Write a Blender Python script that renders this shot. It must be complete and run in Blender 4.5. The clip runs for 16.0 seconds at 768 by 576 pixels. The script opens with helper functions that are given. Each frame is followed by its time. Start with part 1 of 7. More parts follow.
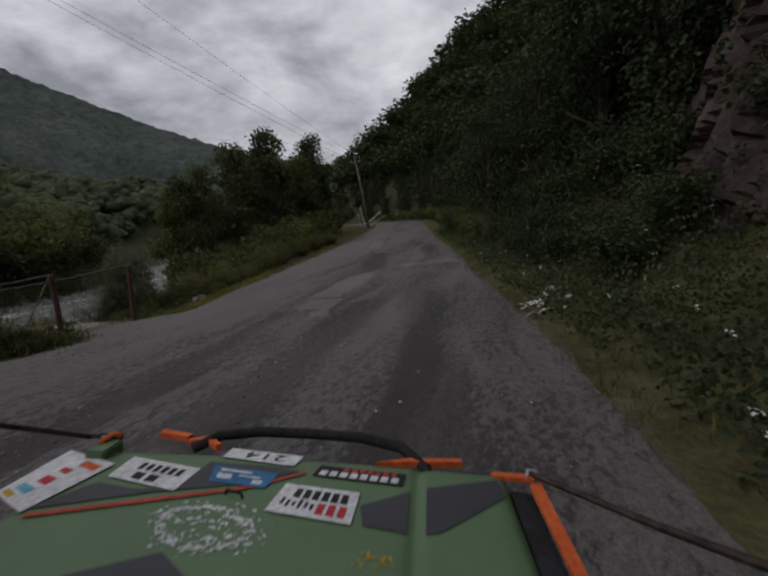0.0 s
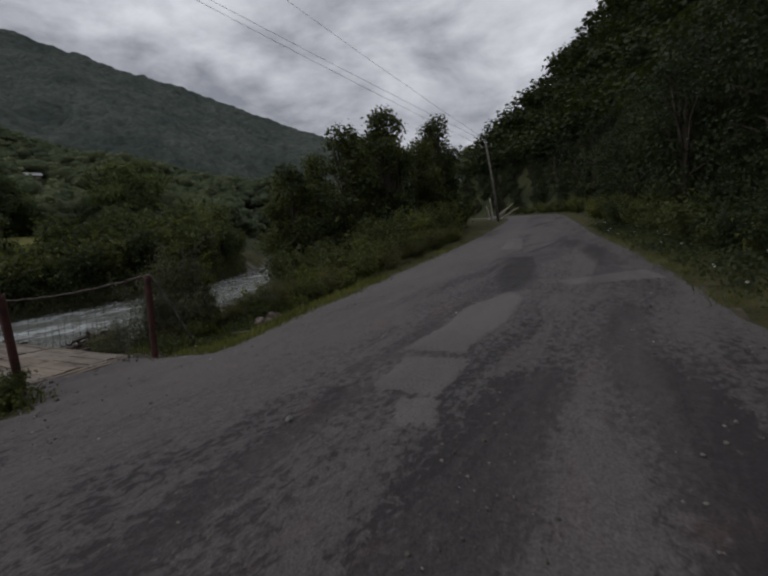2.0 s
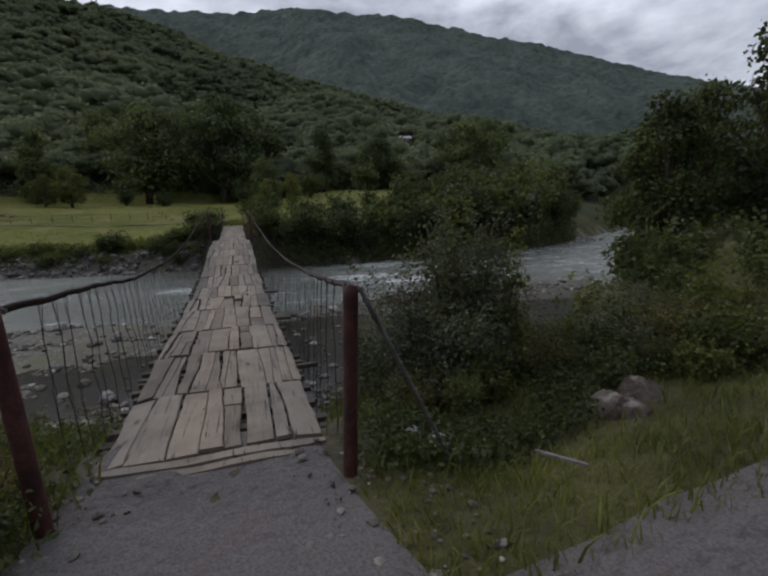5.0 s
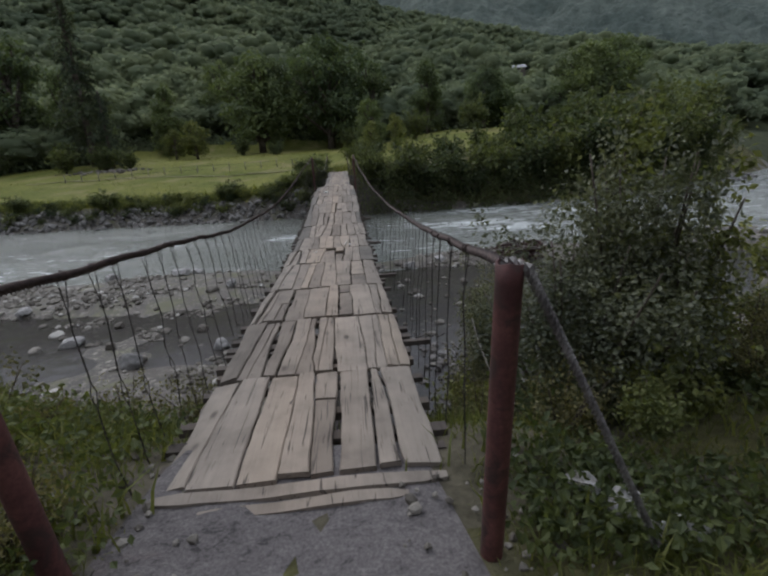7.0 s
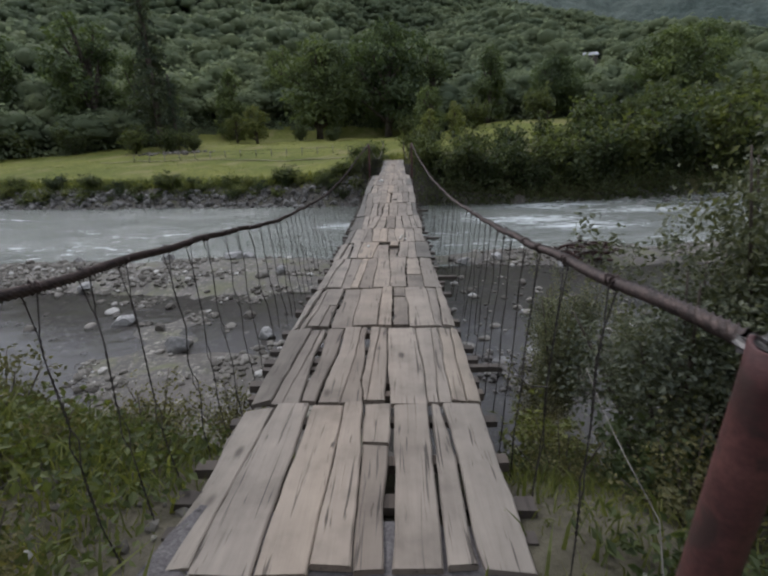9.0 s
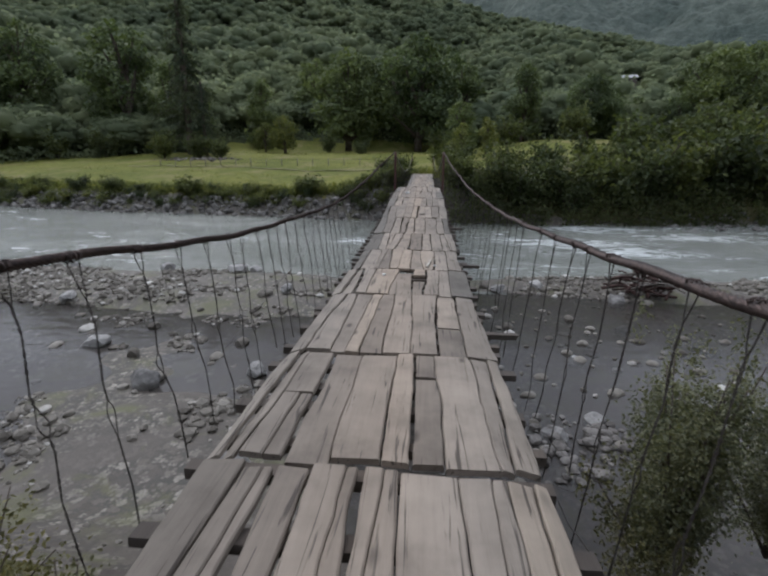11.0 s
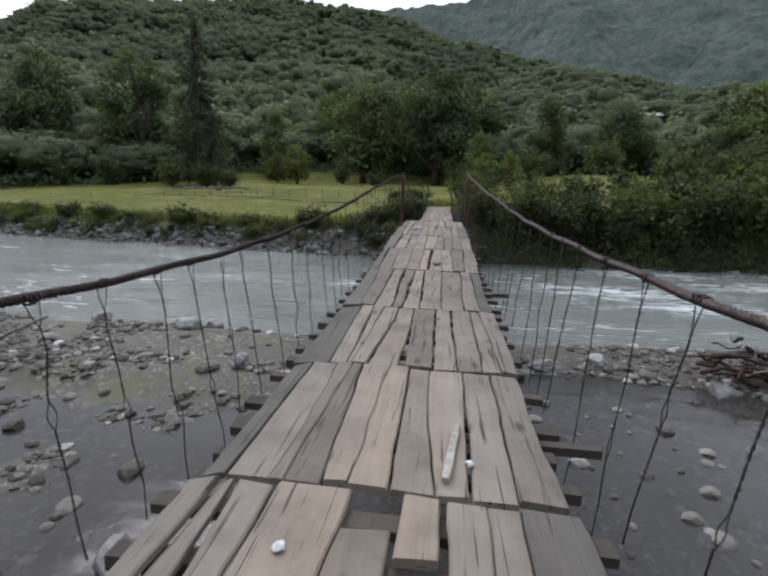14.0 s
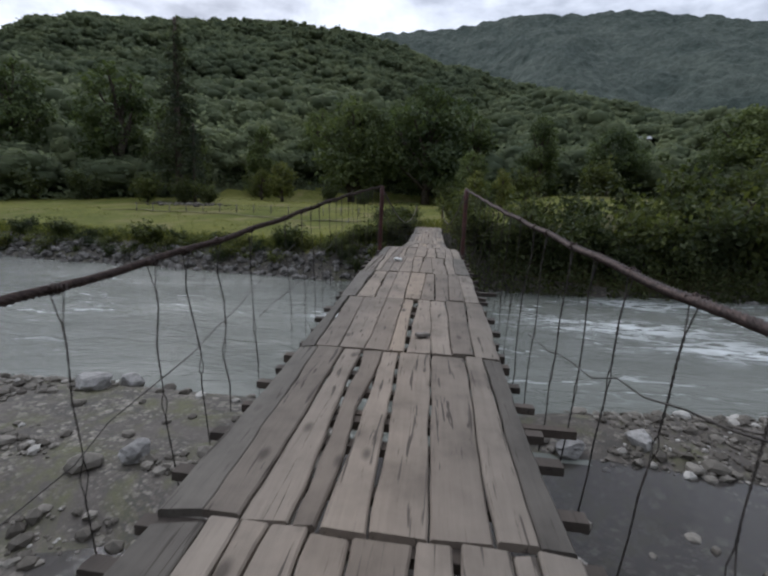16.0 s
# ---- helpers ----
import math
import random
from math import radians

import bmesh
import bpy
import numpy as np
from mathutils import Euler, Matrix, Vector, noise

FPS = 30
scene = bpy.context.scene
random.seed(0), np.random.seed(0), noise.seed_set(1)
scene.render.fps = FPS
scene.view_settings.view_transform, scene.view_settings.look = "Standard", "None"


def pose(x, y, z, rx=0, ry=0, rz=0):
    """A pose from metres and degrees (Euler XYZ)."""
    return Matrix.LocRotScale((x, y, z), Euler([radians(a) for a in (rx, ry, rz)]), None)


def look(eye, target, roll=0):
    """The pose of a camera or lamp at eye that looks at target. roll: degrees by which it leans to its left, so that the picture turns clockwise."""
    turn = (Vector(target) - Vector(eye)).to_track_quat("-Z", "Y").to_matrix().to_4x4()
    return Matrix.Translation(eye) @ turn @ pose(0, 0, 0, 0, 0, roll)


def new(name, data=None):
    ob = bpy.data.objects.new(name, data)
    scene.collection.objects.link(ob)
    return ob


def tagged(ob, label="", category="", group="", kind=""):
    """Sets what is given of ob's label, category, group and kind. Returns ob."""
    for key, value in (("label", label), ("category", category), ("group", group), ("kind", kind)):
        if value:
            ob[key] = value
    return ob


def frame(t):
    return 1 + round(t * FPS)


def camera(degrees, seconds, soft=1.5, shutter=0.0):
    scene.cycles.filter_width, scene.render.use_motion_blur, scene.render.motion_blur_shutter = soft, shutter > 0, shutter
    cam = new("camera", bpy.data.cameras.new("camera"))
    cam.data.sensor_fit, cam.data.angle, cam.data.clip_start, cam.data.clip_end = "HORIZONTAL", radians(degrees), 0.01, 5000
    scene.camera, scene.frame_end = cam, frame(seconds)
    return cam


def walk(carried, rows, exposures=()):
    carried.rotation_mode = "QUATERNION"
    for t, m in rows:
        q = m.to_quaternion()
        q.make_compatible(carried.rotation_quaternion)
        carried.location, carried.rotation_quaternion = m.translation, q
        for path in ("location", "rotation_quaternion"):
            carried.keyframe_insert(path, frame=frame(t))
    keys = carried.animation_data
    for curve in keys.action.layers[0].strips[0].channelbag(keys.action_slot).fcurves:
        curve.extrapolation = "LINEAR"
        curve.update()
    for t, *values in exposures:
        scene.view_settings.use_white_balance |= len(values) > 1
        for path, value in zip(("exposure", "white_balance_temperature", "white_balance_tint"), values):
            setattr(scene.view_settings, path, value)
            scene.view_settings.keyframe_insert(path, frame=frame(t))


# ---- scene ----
cam = camera(82.0, 16.0, 2.4, 0.15)
PATH = [
    (0.0, pose(-9.232, -10.528, 2.088, 82.12, 4.59, -75.11)),
    (0.5, pose(-7.996, -10.191, 2.068, 82.24, 4.57, -73.27)),
    (1.0, pose(-6.533, -9.739, 2.063, 82.51, 5.17, -69.09)),
    (1.5, pose(-5.192, -9.176, 2.091, 82.64, 4.86, -63.90)),
    (2.0, pose(-3.797, -8.439, 2.095, 82.65, 4.41, -59.12)),
    (2.5, pose(-2.636, -7.558, 2.112, 82.38, 3.07, -54.38)),
    (3.0, pose(-1.724, -6.825, 2.136, 82.40, 2.37, -48.04)),
    (3.5, pose(-0.867, -5.896, 2.192, 81.80, 2.31, -41.10)),
    (4.0, pose(-0.173, -4.845, 2.184, 81.74, 2.74, -32.46)),
    (4.5, pose(0.175, -3.932, 2.180, 81.52, 2.39, -24.94)),
    (5.0, pose(0.323, -3.354, 2.178, 79.75, 0.89, -18.39)),
    (7.5, pose(0.455, -1.569, 2.051, 72.64, 3.49, -3.98)),
    (8.0, pose(0.406, -1.371, 2.070, 72.43, 3.03, -2.74)),
    (8.5, pose(0.421, -1.304, 2.045, 72.10, 2.45, -1.26)),
    (9.0, pose(0.332, -0.937, 2.020, 72.14, 1.57, 1.54)),
    (9.5, pose(0.225, -0.348, 1.950, 73.01, 0.42, 4.20)),
    (12.0, pose(0.308, 3.609, 1.463, 74.97, -0.95, 5.30)),
    (12.5, pose(0.316, 4.550, 1.403, 76.22, -0.58, 6.40)),
    (13.0, pose(0.283, 5.478, 1.370, 77.50, -1.21, 7.16)),
    (13.5, pose(0.293, 6.493, 1.344, 78.41, -0.96, 7.23)),
    (14.0, pose(0.261, 7.434, 1.325, 78.26, -1.71, 7.35)),
    (14.5, pose(0.232, 8.364, 1.338, 78.53, -1.99, 7.33)),
    (15.0, pose(0.226, 9.428, 1.314, 78.85, -2.41, 7.36)),
    (15.5, pose(0.235, 10.278, 1.352, 80.22, -2.51, 7.10)),
    (16.0, pose(0.261, 11.250, 1.341, 80.69, -2.40, 6.16)),
]
EXPOSURES = [(0.0, -0.3, 6420, 12), (1.5, -0.3, 6370, 12), (3.0, -0.43, 6320, 12), (3.5, -0.4, 6300, 12), (4.0, -0.3, 6220, 12), (5.0, 0.1, 6020, 12), (7.5, 0.84, 5950, 11), (9.0, 1.03, 5950, 11), (12.5, 1.03, 5900, 11), (14.0, 1.1, 5900, 11), (14.5, 1.04, 5900, 11), (16.0, 0.65, 5900, 11)]
walk(cam, PATH, EXPOSURES)

# ---- light ----
SUN_EL, SUN_AZ = 48.0, -35.0          # degrees; azimuth from +y towards +x
world = bpy.data.worlds.new("overcast_sky")
scene.world = world
world.use_nodes = True
wn, wl = world.node_tree.nodes, world.node_tree.links
wn.clear()
w_out = wn.new("ShaderNodeOutputWorld")
w_bg = wn.new("ShaderNodeBackground")
w_bg.inputs["Strength"].default_value = 0.1
sky = wn.new("ShaderNodeTexSky")
sky.sky_type = "NISHITA"
sky.sun_disc = False
sky.sun_elevation, sky.sun_rotation = radians(SUN_EL), radians(SUN_AZ)
sky.air_density, sky.dust_density = 1.0, 3.0
w_tc = wn.new("ShaderNodeTexCoord")
w_map = wn.new("ShaderNodeMapping")
w_map.inputs["Scale"].default_value = (1.5, 1.5, 3.2)
w_no = wn.new("ShaderNodeTexNoise")
w_no.inputs["Scale"].default_value = 2.5
w_no.inputs["Detail"].default_value = 7.0
w_no.inputs["Roughness"].default_value = 0.56
w_no.inputs["Distortion"].default_value = 0.2
w_cr = wn.new("ShaderNodeValToRGB")
w_cr.color_ramp.elements[0].position = 0.36
w_cr.color_ramp.elements[0].color = (3.1, 3.2, 3.5, 1)
w_cr.color_ramp.elements[1].position = 0.66
w_cr.color_ramp.elements[1].color = (9.0, 9.1, 9.4, 1)
w_mx = wn.new("ShaderNodeMix")
w_mx.data_type = "RGBA"
w_mx.inputs["Factor"].default_value = 0.9
wl.new(w_tc.outputs["Generated"], w_map.inputs["Vector"])
wl.new(w_map.outputs["Vector"], w_no.inputs["Vector"])
wl.new(w_no.outputs["Fac"], w_cr.inputs["Fac"])
wl.new(sky.outputs["Color"], w_mx.inputs["A"])
wl.new(w_cr.outputs["Color"], w_mx.inputs["B"])
wl.new(w_mx.outputs["Result"], w_bg.inputs["Color"])
wl.new(w_bg.outputs["Background"], w_out.inputs["Surface"])

sun_data = bpy.data.lights.new("sun", "SUN")
sun_data.energy, sun_data.angle, sun_data.color = 0.7, radians(25), (1.0, 0.97, 0.92)
sun = new("sun", sun_data)
sd = Vector((math.sin(radians(SUN_AZ)) * math.cos(radians(SUN_EL)), math.cos(radians(SUN_AZ)) * math.cos(radians(SUN_EL)), math.sin(radians(SUN_EL))))
sun.matrix_world = look(sd * 200, (0, 0, 0))


# ---- materials ----
def material(name, rough=0.85, metal=0.0, spec=0.3):
    m = bpy.data.materials.new(name)
    m.use_nodes = True
    b = m.node_tree.nodes["Principled BSDF"]
    b.inputs["Roughness"].default_value = rough
    b.inputs["Metallic"].default_value = metal
    b.inputs["Specular IOR Level"].default_value = spec
    return m, m.node_tree.nodes, m.node_tree.links, b


def node(nodes, kind, **values):
    n = nodes.new(kind)
    for k, v in values.items():
        n.inputs[k.replace("_", " ")].default_value = v
    return n


def noise_at(nodes, links, scale, detail=5.0, rough=0.55, stretch=None, distort=0.0, world_space=False):
    if world_space:
        src = nodes.new("ShaderNodeNewGeometry").outputs["Position"]
    else:
        src = nodes.new("ShaderNodeTexCoord").outputs["Object"]
    if stretch:
        mp = nodes.new("ShaderNodeMapping")
        mp.inputs["Scale"].default_value = stretch
        links.new(src, mp.inputs["Vector"])
        src = mp.outputs["Vector"]
    n = node(nodes, "ShaderNodeTexNoise", Scale=scale, Detail=detail, Roughness=rough, Distortion=distort)
    links.new(src, n.inputs["Vector"])
    return n.outputs["Fac"]


def ramp(nodes, links, fac, stops):
    r = nodes.new("ShaderNodeValToRGB")
    e = r.color_ramp.elements
    while len(e) < len(stops):
        e.new(0.5)
    for el, (p, c) in zip(e, stops):
        el.position, el.color = p, (*c, 1)
    links.new(fac, r.inputs["Fac"])
    return r.outputs["Color"]


def mix(nodes, links, fac, a, b, how="MIX"):
    m = nodes.new("ShaderNodeMix")
    m.data_type, m.blend_type = "RGBA", how
    for key, v in (("Factor", fac), ("A", a), ("B", b)):
        if isinstance(v, (int, float)):
            m.inputs[key].default_value = v
        elif isinstance(v, tuple):
            m.inputs[key].default_value = (*v, 1)
        else:
            links.new(v, m.inputs[key])
    return m.outputs["Result"]


def bump(nodes, links, bsdf, height, strength=0.4, distance=0.02):
    b = node(nodes, "ShaderNodeBump", Strength=strength, Distance=distance)
    links.new(height, b.inputs["Height"])
    links.new(b.outputs["Normal"], bsdf.inputs["Normal"])


def two_tone(name, dark, light, scale, grain, rough=0.85, relief=0.4, depth=0.02, stretch=None, stain=None, world_space=True, metal=0.0):
    """A matt surface: large blotches between two tones, a fine grain over them, and relief."""
    m, n, l, b = material(name, rough, metal, 0.4 if metal else 0.12)
    big = noise_at(n, l, scale, 6, 0.6, stretch, world_space=world_space)
    fine = noise_at(n, l, grain, 6, 0.65, stretch, world_space=world_space)
    col = ramp(n, l, big, [(0.35, dark), (0.65, light)])
    col = mix(n, l, 0.55, col, ramp(n, l, fine, [(0.3, (0.35, 0.35, 0.35)), (0.7, (1.45, 1.45, 1.45))]), "MULTIPLY")
    if stain:
        s = noise_at(n, l, scale * 2.7, 5, 0.6, world_space=world_space, distort=0.6)
        f = ramp(n, l, s, [(0.52, (0, 0, 0)), (0.66, (1, 1, 1))])
        col = mix(n, l, f, col, stain)
    l.new(col, b.inputs["Base Color"])
    bump(n, l, b, fine, relief, depth)
    return m


def wood_material(name, dark, light):
    m, n, l, b = material(name, 0.8, 0, 0.25)
    oi = n.new("ShaderNodeObjectInfo")
    tc = n.new("ShaderNodeTexCoord")
    add = n.new("ShaderNodeVectorMath")
    add.operation = "ADD"
    sc = n.new("ShaderNodeVectorMath")
    sc.operation = "SCALE"
    sc.inputs["Scale"].default_value = 37.0
    l.new(oi.outputs["Random"], sc.inputs[0])
    l.new(tc.outputs["Object"], add.inputs[0])
    l.new(sc.outputs["Vector"], add.inputs[1])
    mp = n.new("ShaderNodeMapping")
    mp.inputs["Scale"].default_value = (8, 0.45, 8)
    l.new(add.outputs["Vector"], mp.inputs["Vector"])
    grain = node(n, "ShaderNodeTexNoise", Scale=3.0, Detail=8.0, Roughness=0.65, Distortion=0.4)
    l.new(mp.outputs["Vector"], grain.inputs["Vector"])
    blot = node(n, "ShaderNodeTexNoise", Scale=2.2, Detail=5.0, Roughness=0.6)
    l.new(add.outputs["Vector"], blot.inputs["Vector"])
    col = ramp(n, l, grain.outputs["Fac"], [(0.22, dark), (0.36, tuple(0.3 * a + 0.7 * c for a, c in zip(dark, light))), (0.8, light)])
    col = mix(n, l, 0.55, col, ramp(n, l, blot.outputs["Fac"], [(0.3, (0.42, 0.40, 0.38)), (0.5, (0.95, 0.93, 0.9)), (0.72, (1.3, 1.28, 1.24))]), "MULTIPLY")
    tone = ramp(n, l, oi.outputs["Random"], [(0.0, (0.66, 0.64, 0.62)), (0.35, (0.9, 0.88, 0.85)), (0.75, (1.0, 0.98, 0.95)), (1.0, (1.2, 1.13, 1.03))])
    col = mix(n, l, 1.0, col, tone, "MULTIPLY")
    # the middle is scuffed warm and bare, the outer boards stay grey
    sx = n.new("ShaderNodeSeparateXYZ")
    l.new(n.new("ShaderNodeNewGeometry").outputs["Position"], sx.inputs["Vector"])
    across = n.new("ShaderNodeMath")
    across.operation = "ABSOLUTE"
    l.new(sx.outputs["X"], across.inputs[0])
    col = mix(n, l, 0.8, col, ramp(n, l, across.outputs[0], [(0.1, (1.06, 1.0, 0.94)), (0.55, (1.0, 0.98, 0.96)), (1.0, (0.82, 0.83, 0.83))]), "MULTIPLY")
    # knots, nail stains and fine drying cracks
    kn = n.new("ShaderNodeMapping")
    kn.inputs["Scale"].default_value = (3.2, 1.5, 1)
    l.new(add.outputs["Vector"], kn.inputs["Vector"])
    vor = node(n, "ShaderNodeTexVoronoi", Scale=1.0, Randomness=1.0)
    l.new(kn.outputs["Vector"], vor.inputs["Vector"])
    col = mix(n, l, ramp(n, l, vor.outputs["Distance"], [(0.05, (0.8, 0.8, 0.8)), (0.14, (0, 0, 0))]), col, (0.055, 0.045, 0.037))
    cm = n.new("ShaderNodeMapping")
    cm.inputs["Scale"].default_value = (30, 1.1, 30)
    l.new(add.outputs["Vector"], cm.inputs["Vector"])
    cr = node(n, "ShaderNodeTexNoise", Scale=1.0, Detail=4.0, Roughness=0.5, Distortion=0.8)
    l.new(cm.outputs["Vector"], cr.inputs["Vector"])
    col = mix(n, l, ramp(n, l, cr.outputs["Fac"], [(0.33, (0.85, 0.85, 0.85)), (0.39, (0, 0, 0))]), col, (0.045, 0.037, 0.031))
    l.new(col, b.inputs["Base Color"])
    bump(n, l, b, grain.outputs["Fac"], 0.55, 0.012)
    return m


def leaf_material(name, dark, light, trans=0.35, patch=0.15, rough=0.6, spec=0.25):
    """Leaves: a tint a leaf, and slow changes through the crown; some light shines through."""
    m, n, l, b = material(name, rough, 0, spec)
    g = n.new("ShaderNodeNewGeometry")
    oi = n.new("ShaderNodeObjectInfo")
    a = ramp(n, l, g.outputs["Random Per Island"], [(0.0, dark), (1.0, light)])
    big = noise_at(n, l, patch, 4, 0.6, world_space=True)
    col = mix(n, l, 0.75, a, ramp(n, l, big, [(0.33, (0.45, 0.5, 0.5)), (0.67, (1.45, 1.4, 1.2))]), "MULTIPLY")
    col = mix(n, l, 0.6, col, ramp(n, l, oi.outputs["Random"], [(0.0, (0.7, 0.75, 0.75)), (1.0, (1.3, 1.22, 1.0))]), "MULTIPLY")
    l.new(col, b.inputs["Base Color"])
    t = n.new("ShaderNodeBsdfTranslucent")
    l.new(mix(n, l, 1.0, col, (1.2, 1.22, 0.62), "MULTIPLY"), t.inputs["Color"])
    ms = n.new("ShaderNodeMixShader")
    ms.inputs["Fac"].default_value = trans
    l.new(b.outputs["BSDF"], ms.inputs[1])
    l.new(t.outputs["BSDF"], ms.inputs[2])
    l.new(ms.outputs["Shader"], n["Material Output"].inputs["Surface"])
    return m


def asphalt_material():
    """Old road: plates of broken grit between dark cracks, tar left in streaks, dust at the side."""
    m, n, l, b = material("worn_asphalt", 0.8, 0, 0.3)

    def plus(x, y, scale, shift=0.0):
        q = n.new("ShaderNodeMath")
        q.operation = "MULTIPLY_ADD"
        l.new(y, q.inputs[0])
        q.inputs[1].default_value = scale
        q.inputs[2].default_value = shift
        r = n.new("ShaderNodeMath")
        r.operation = "ADD"
        l.new(x, r.inputs[0])
        l.new(q.outputs[0], r.inputs[1])
        return r.outputs[0]

    def field(name, lo, hi):
        at = n.new("ShaderNodeAttribute")
        at.attribute_name = name
        mr = n.new("ShaderNodeMapRange")
        mr.interpolation_type = "SMOOTHSTEP"
        mr.inputs["From Min"].default_value, mr.inputs["From Max"].default_value = lo, hi
        l.new(at.outputs["Fac"], mr.inputs["Value"])
        return mr.outputs["Result"]

    worn = noise_at(n, l, 0.55, 5, 0.6, (0.3, 1.5, 1), 0.6, True)
    rubble = noise_at(n, l, 10, 8, 0.7, (0.75, 1.2, 1), 0.5, True)
    fine = noise_at(n, l, 46, 5, 0.7, None, 0, True)
    level = plus(plus(rubble, worn, 0.85, -0.40), field("dirt", 0.0, 1.0), 0.115)
    level = plus(level, field("tar", -0.35, 0.3), -0.235)
    col = ramp(n, l, level, [(0.40, (0.044, 0.039, 0.039)), (0.475, (0.060, 0.054, 0.054)), (0.505, (0.098, 0.088, 0.087)), (0.70, (0.134, 0.121, 0.118))])
    dust = noise_at(n, l, 0.25, 6, 0.65, (0.22, 1.7, 1), 0.5, True)
    dusty = plus(dust, rubble, 0.3, -0.15)
    col = mix(n, l, ramp(n, l, dusty, [(0.47, (0, 0, 0)), (0.66, (0.6, 0.6, 0.6))]), col, (0.152, 0.137, 0.133))
    red = noise_at(n, l, 1.1, 6, 0.65, (0.6, 1.2, 1), 0.4, True)
    col = mix(n, l, ramp(n, l, red, [(0.58, (0, 0, 0)), (0.72, (0.4, 0.4, 0.4))]), col, (0.17, 0.105, 0.09))
    at = n.new("ShaderNodeAttribute")
    at.attribute_name = "mend"
    msk = ramp(n, l, plus(at.outputs["Fac"], rubble, 0.3, -0.15), [(0.0, (0, 0, 0)), (0.03, (1, 1, 1))])
    col = mix(n, l, msk, col, ramp(n, l, worn, [(0.35, (0.118, 0.106, 0.104)), (0.5, (0.146, 0.132, 0.129)), (0.65, (0.170, 0.154, 0.150))]))
    col = mix(n, l, 0.8, col, ramp(n, l, fine, [(0.3, (0.42, 0.42, 0.42)), (0.7, (1.5, 1.5, 1.5))]), "MULTIPLY")
    l.new(col, b.inputs["Base Color"])
    relief = mix(n, l, 0.3, rubble, fine)
    relief = mix(n, l, msk, relief, mix(n, l, 0.8, fine, (0.5, 0.5, 0.5)))
    bump(n, l, b, relief, 0.8, 0.05)
    return m


def water_material():
    m, n, l, b = material("river_water", 0.1, 0, 0.5)
    b.inputs["IOR"].default_value = 1.33
    deep = noise_at(n, l, 0.09, 4, 0.5, (0.6, 1.4, 1), 0.5, True)
    col = ramp(n, l, deep, [(0.3, (0.118, 0.125, 0.110)), (0.7, (0.206, 0.215, 0.192))])
    chop = noise_at(n, l, 1.1, 7, 0.62, (0.6, 1.5, 1), 1.2, True)
    rip = noise_at(n, l, 0.16, 3, 0.5, (0.5, 1.6, 1), 0.3, True)
    f1 = ramp(n, l, chop, [(0.56, (0, 0, 0)), (0.70, (0.8, 0.8, 0.8))])
    f2 = ramp(n, l, rip, [(0.50, (0, 0, 0)), (0.66, (1, 1, 1))])
    at = n.new("ShaderNodeAttribute")
    at.attribute_name = "rapid"
    f1 = mix(n, l, at.outputs["Fac"], f1, ramp(n, l, chop, [(0.42, (0, 0, 0)), (0.58, (1, 1, 1))]))
    f2 = mix(n, l, at.outputs["Fac"], f2, (1, 1, 1))
    f = mix(n, l, 1.0, f1, f2, "MULTIPLY")
    col = mix(n, l, f, col, (0.62, 0.65, 0.65))
    l.new(col, b.inputs["Base Color"])
    l.new(mix(n, l, f, (0.12, 0.12, 0.12), (0.7, 0.7, 0.7)), b.inputs["Roughness"])
    bump(n, l, b, chop, 0.55, 0.22)
    return m


def calm_water():
    """Clear shallow water: the bed shows through, the sky lies on it."""
    m, n, l, b = material("shallow_water", 0.06, 0, 0.5)
    b.inputs["IOR"].default_value = 1.33
    b.inputs["Base Color"].default_value = (0.052, 0.047, 0.043, 1)
    chop = noise_at(n, l, 1.4, 5, 0.55, (0.7, 1.4, 1), 0.6, True)
    bump(n, l, b, chop, 0.25, 0.06)
    t = n.new("ShaderNodeBsdfTransparent")
    ms = n.new("ShaderNodeMixShader")
    ms.inputs["Fac"].default_value = 0.66
    l.new(t.outputs["BSDF"], ms.inputs[1])
    l.new(b.outputs["BSDF"], ms.inputs[2])
    l.new(ms.outputs["Shader"], n["Material Output"].inputs["Surface"])
    return m


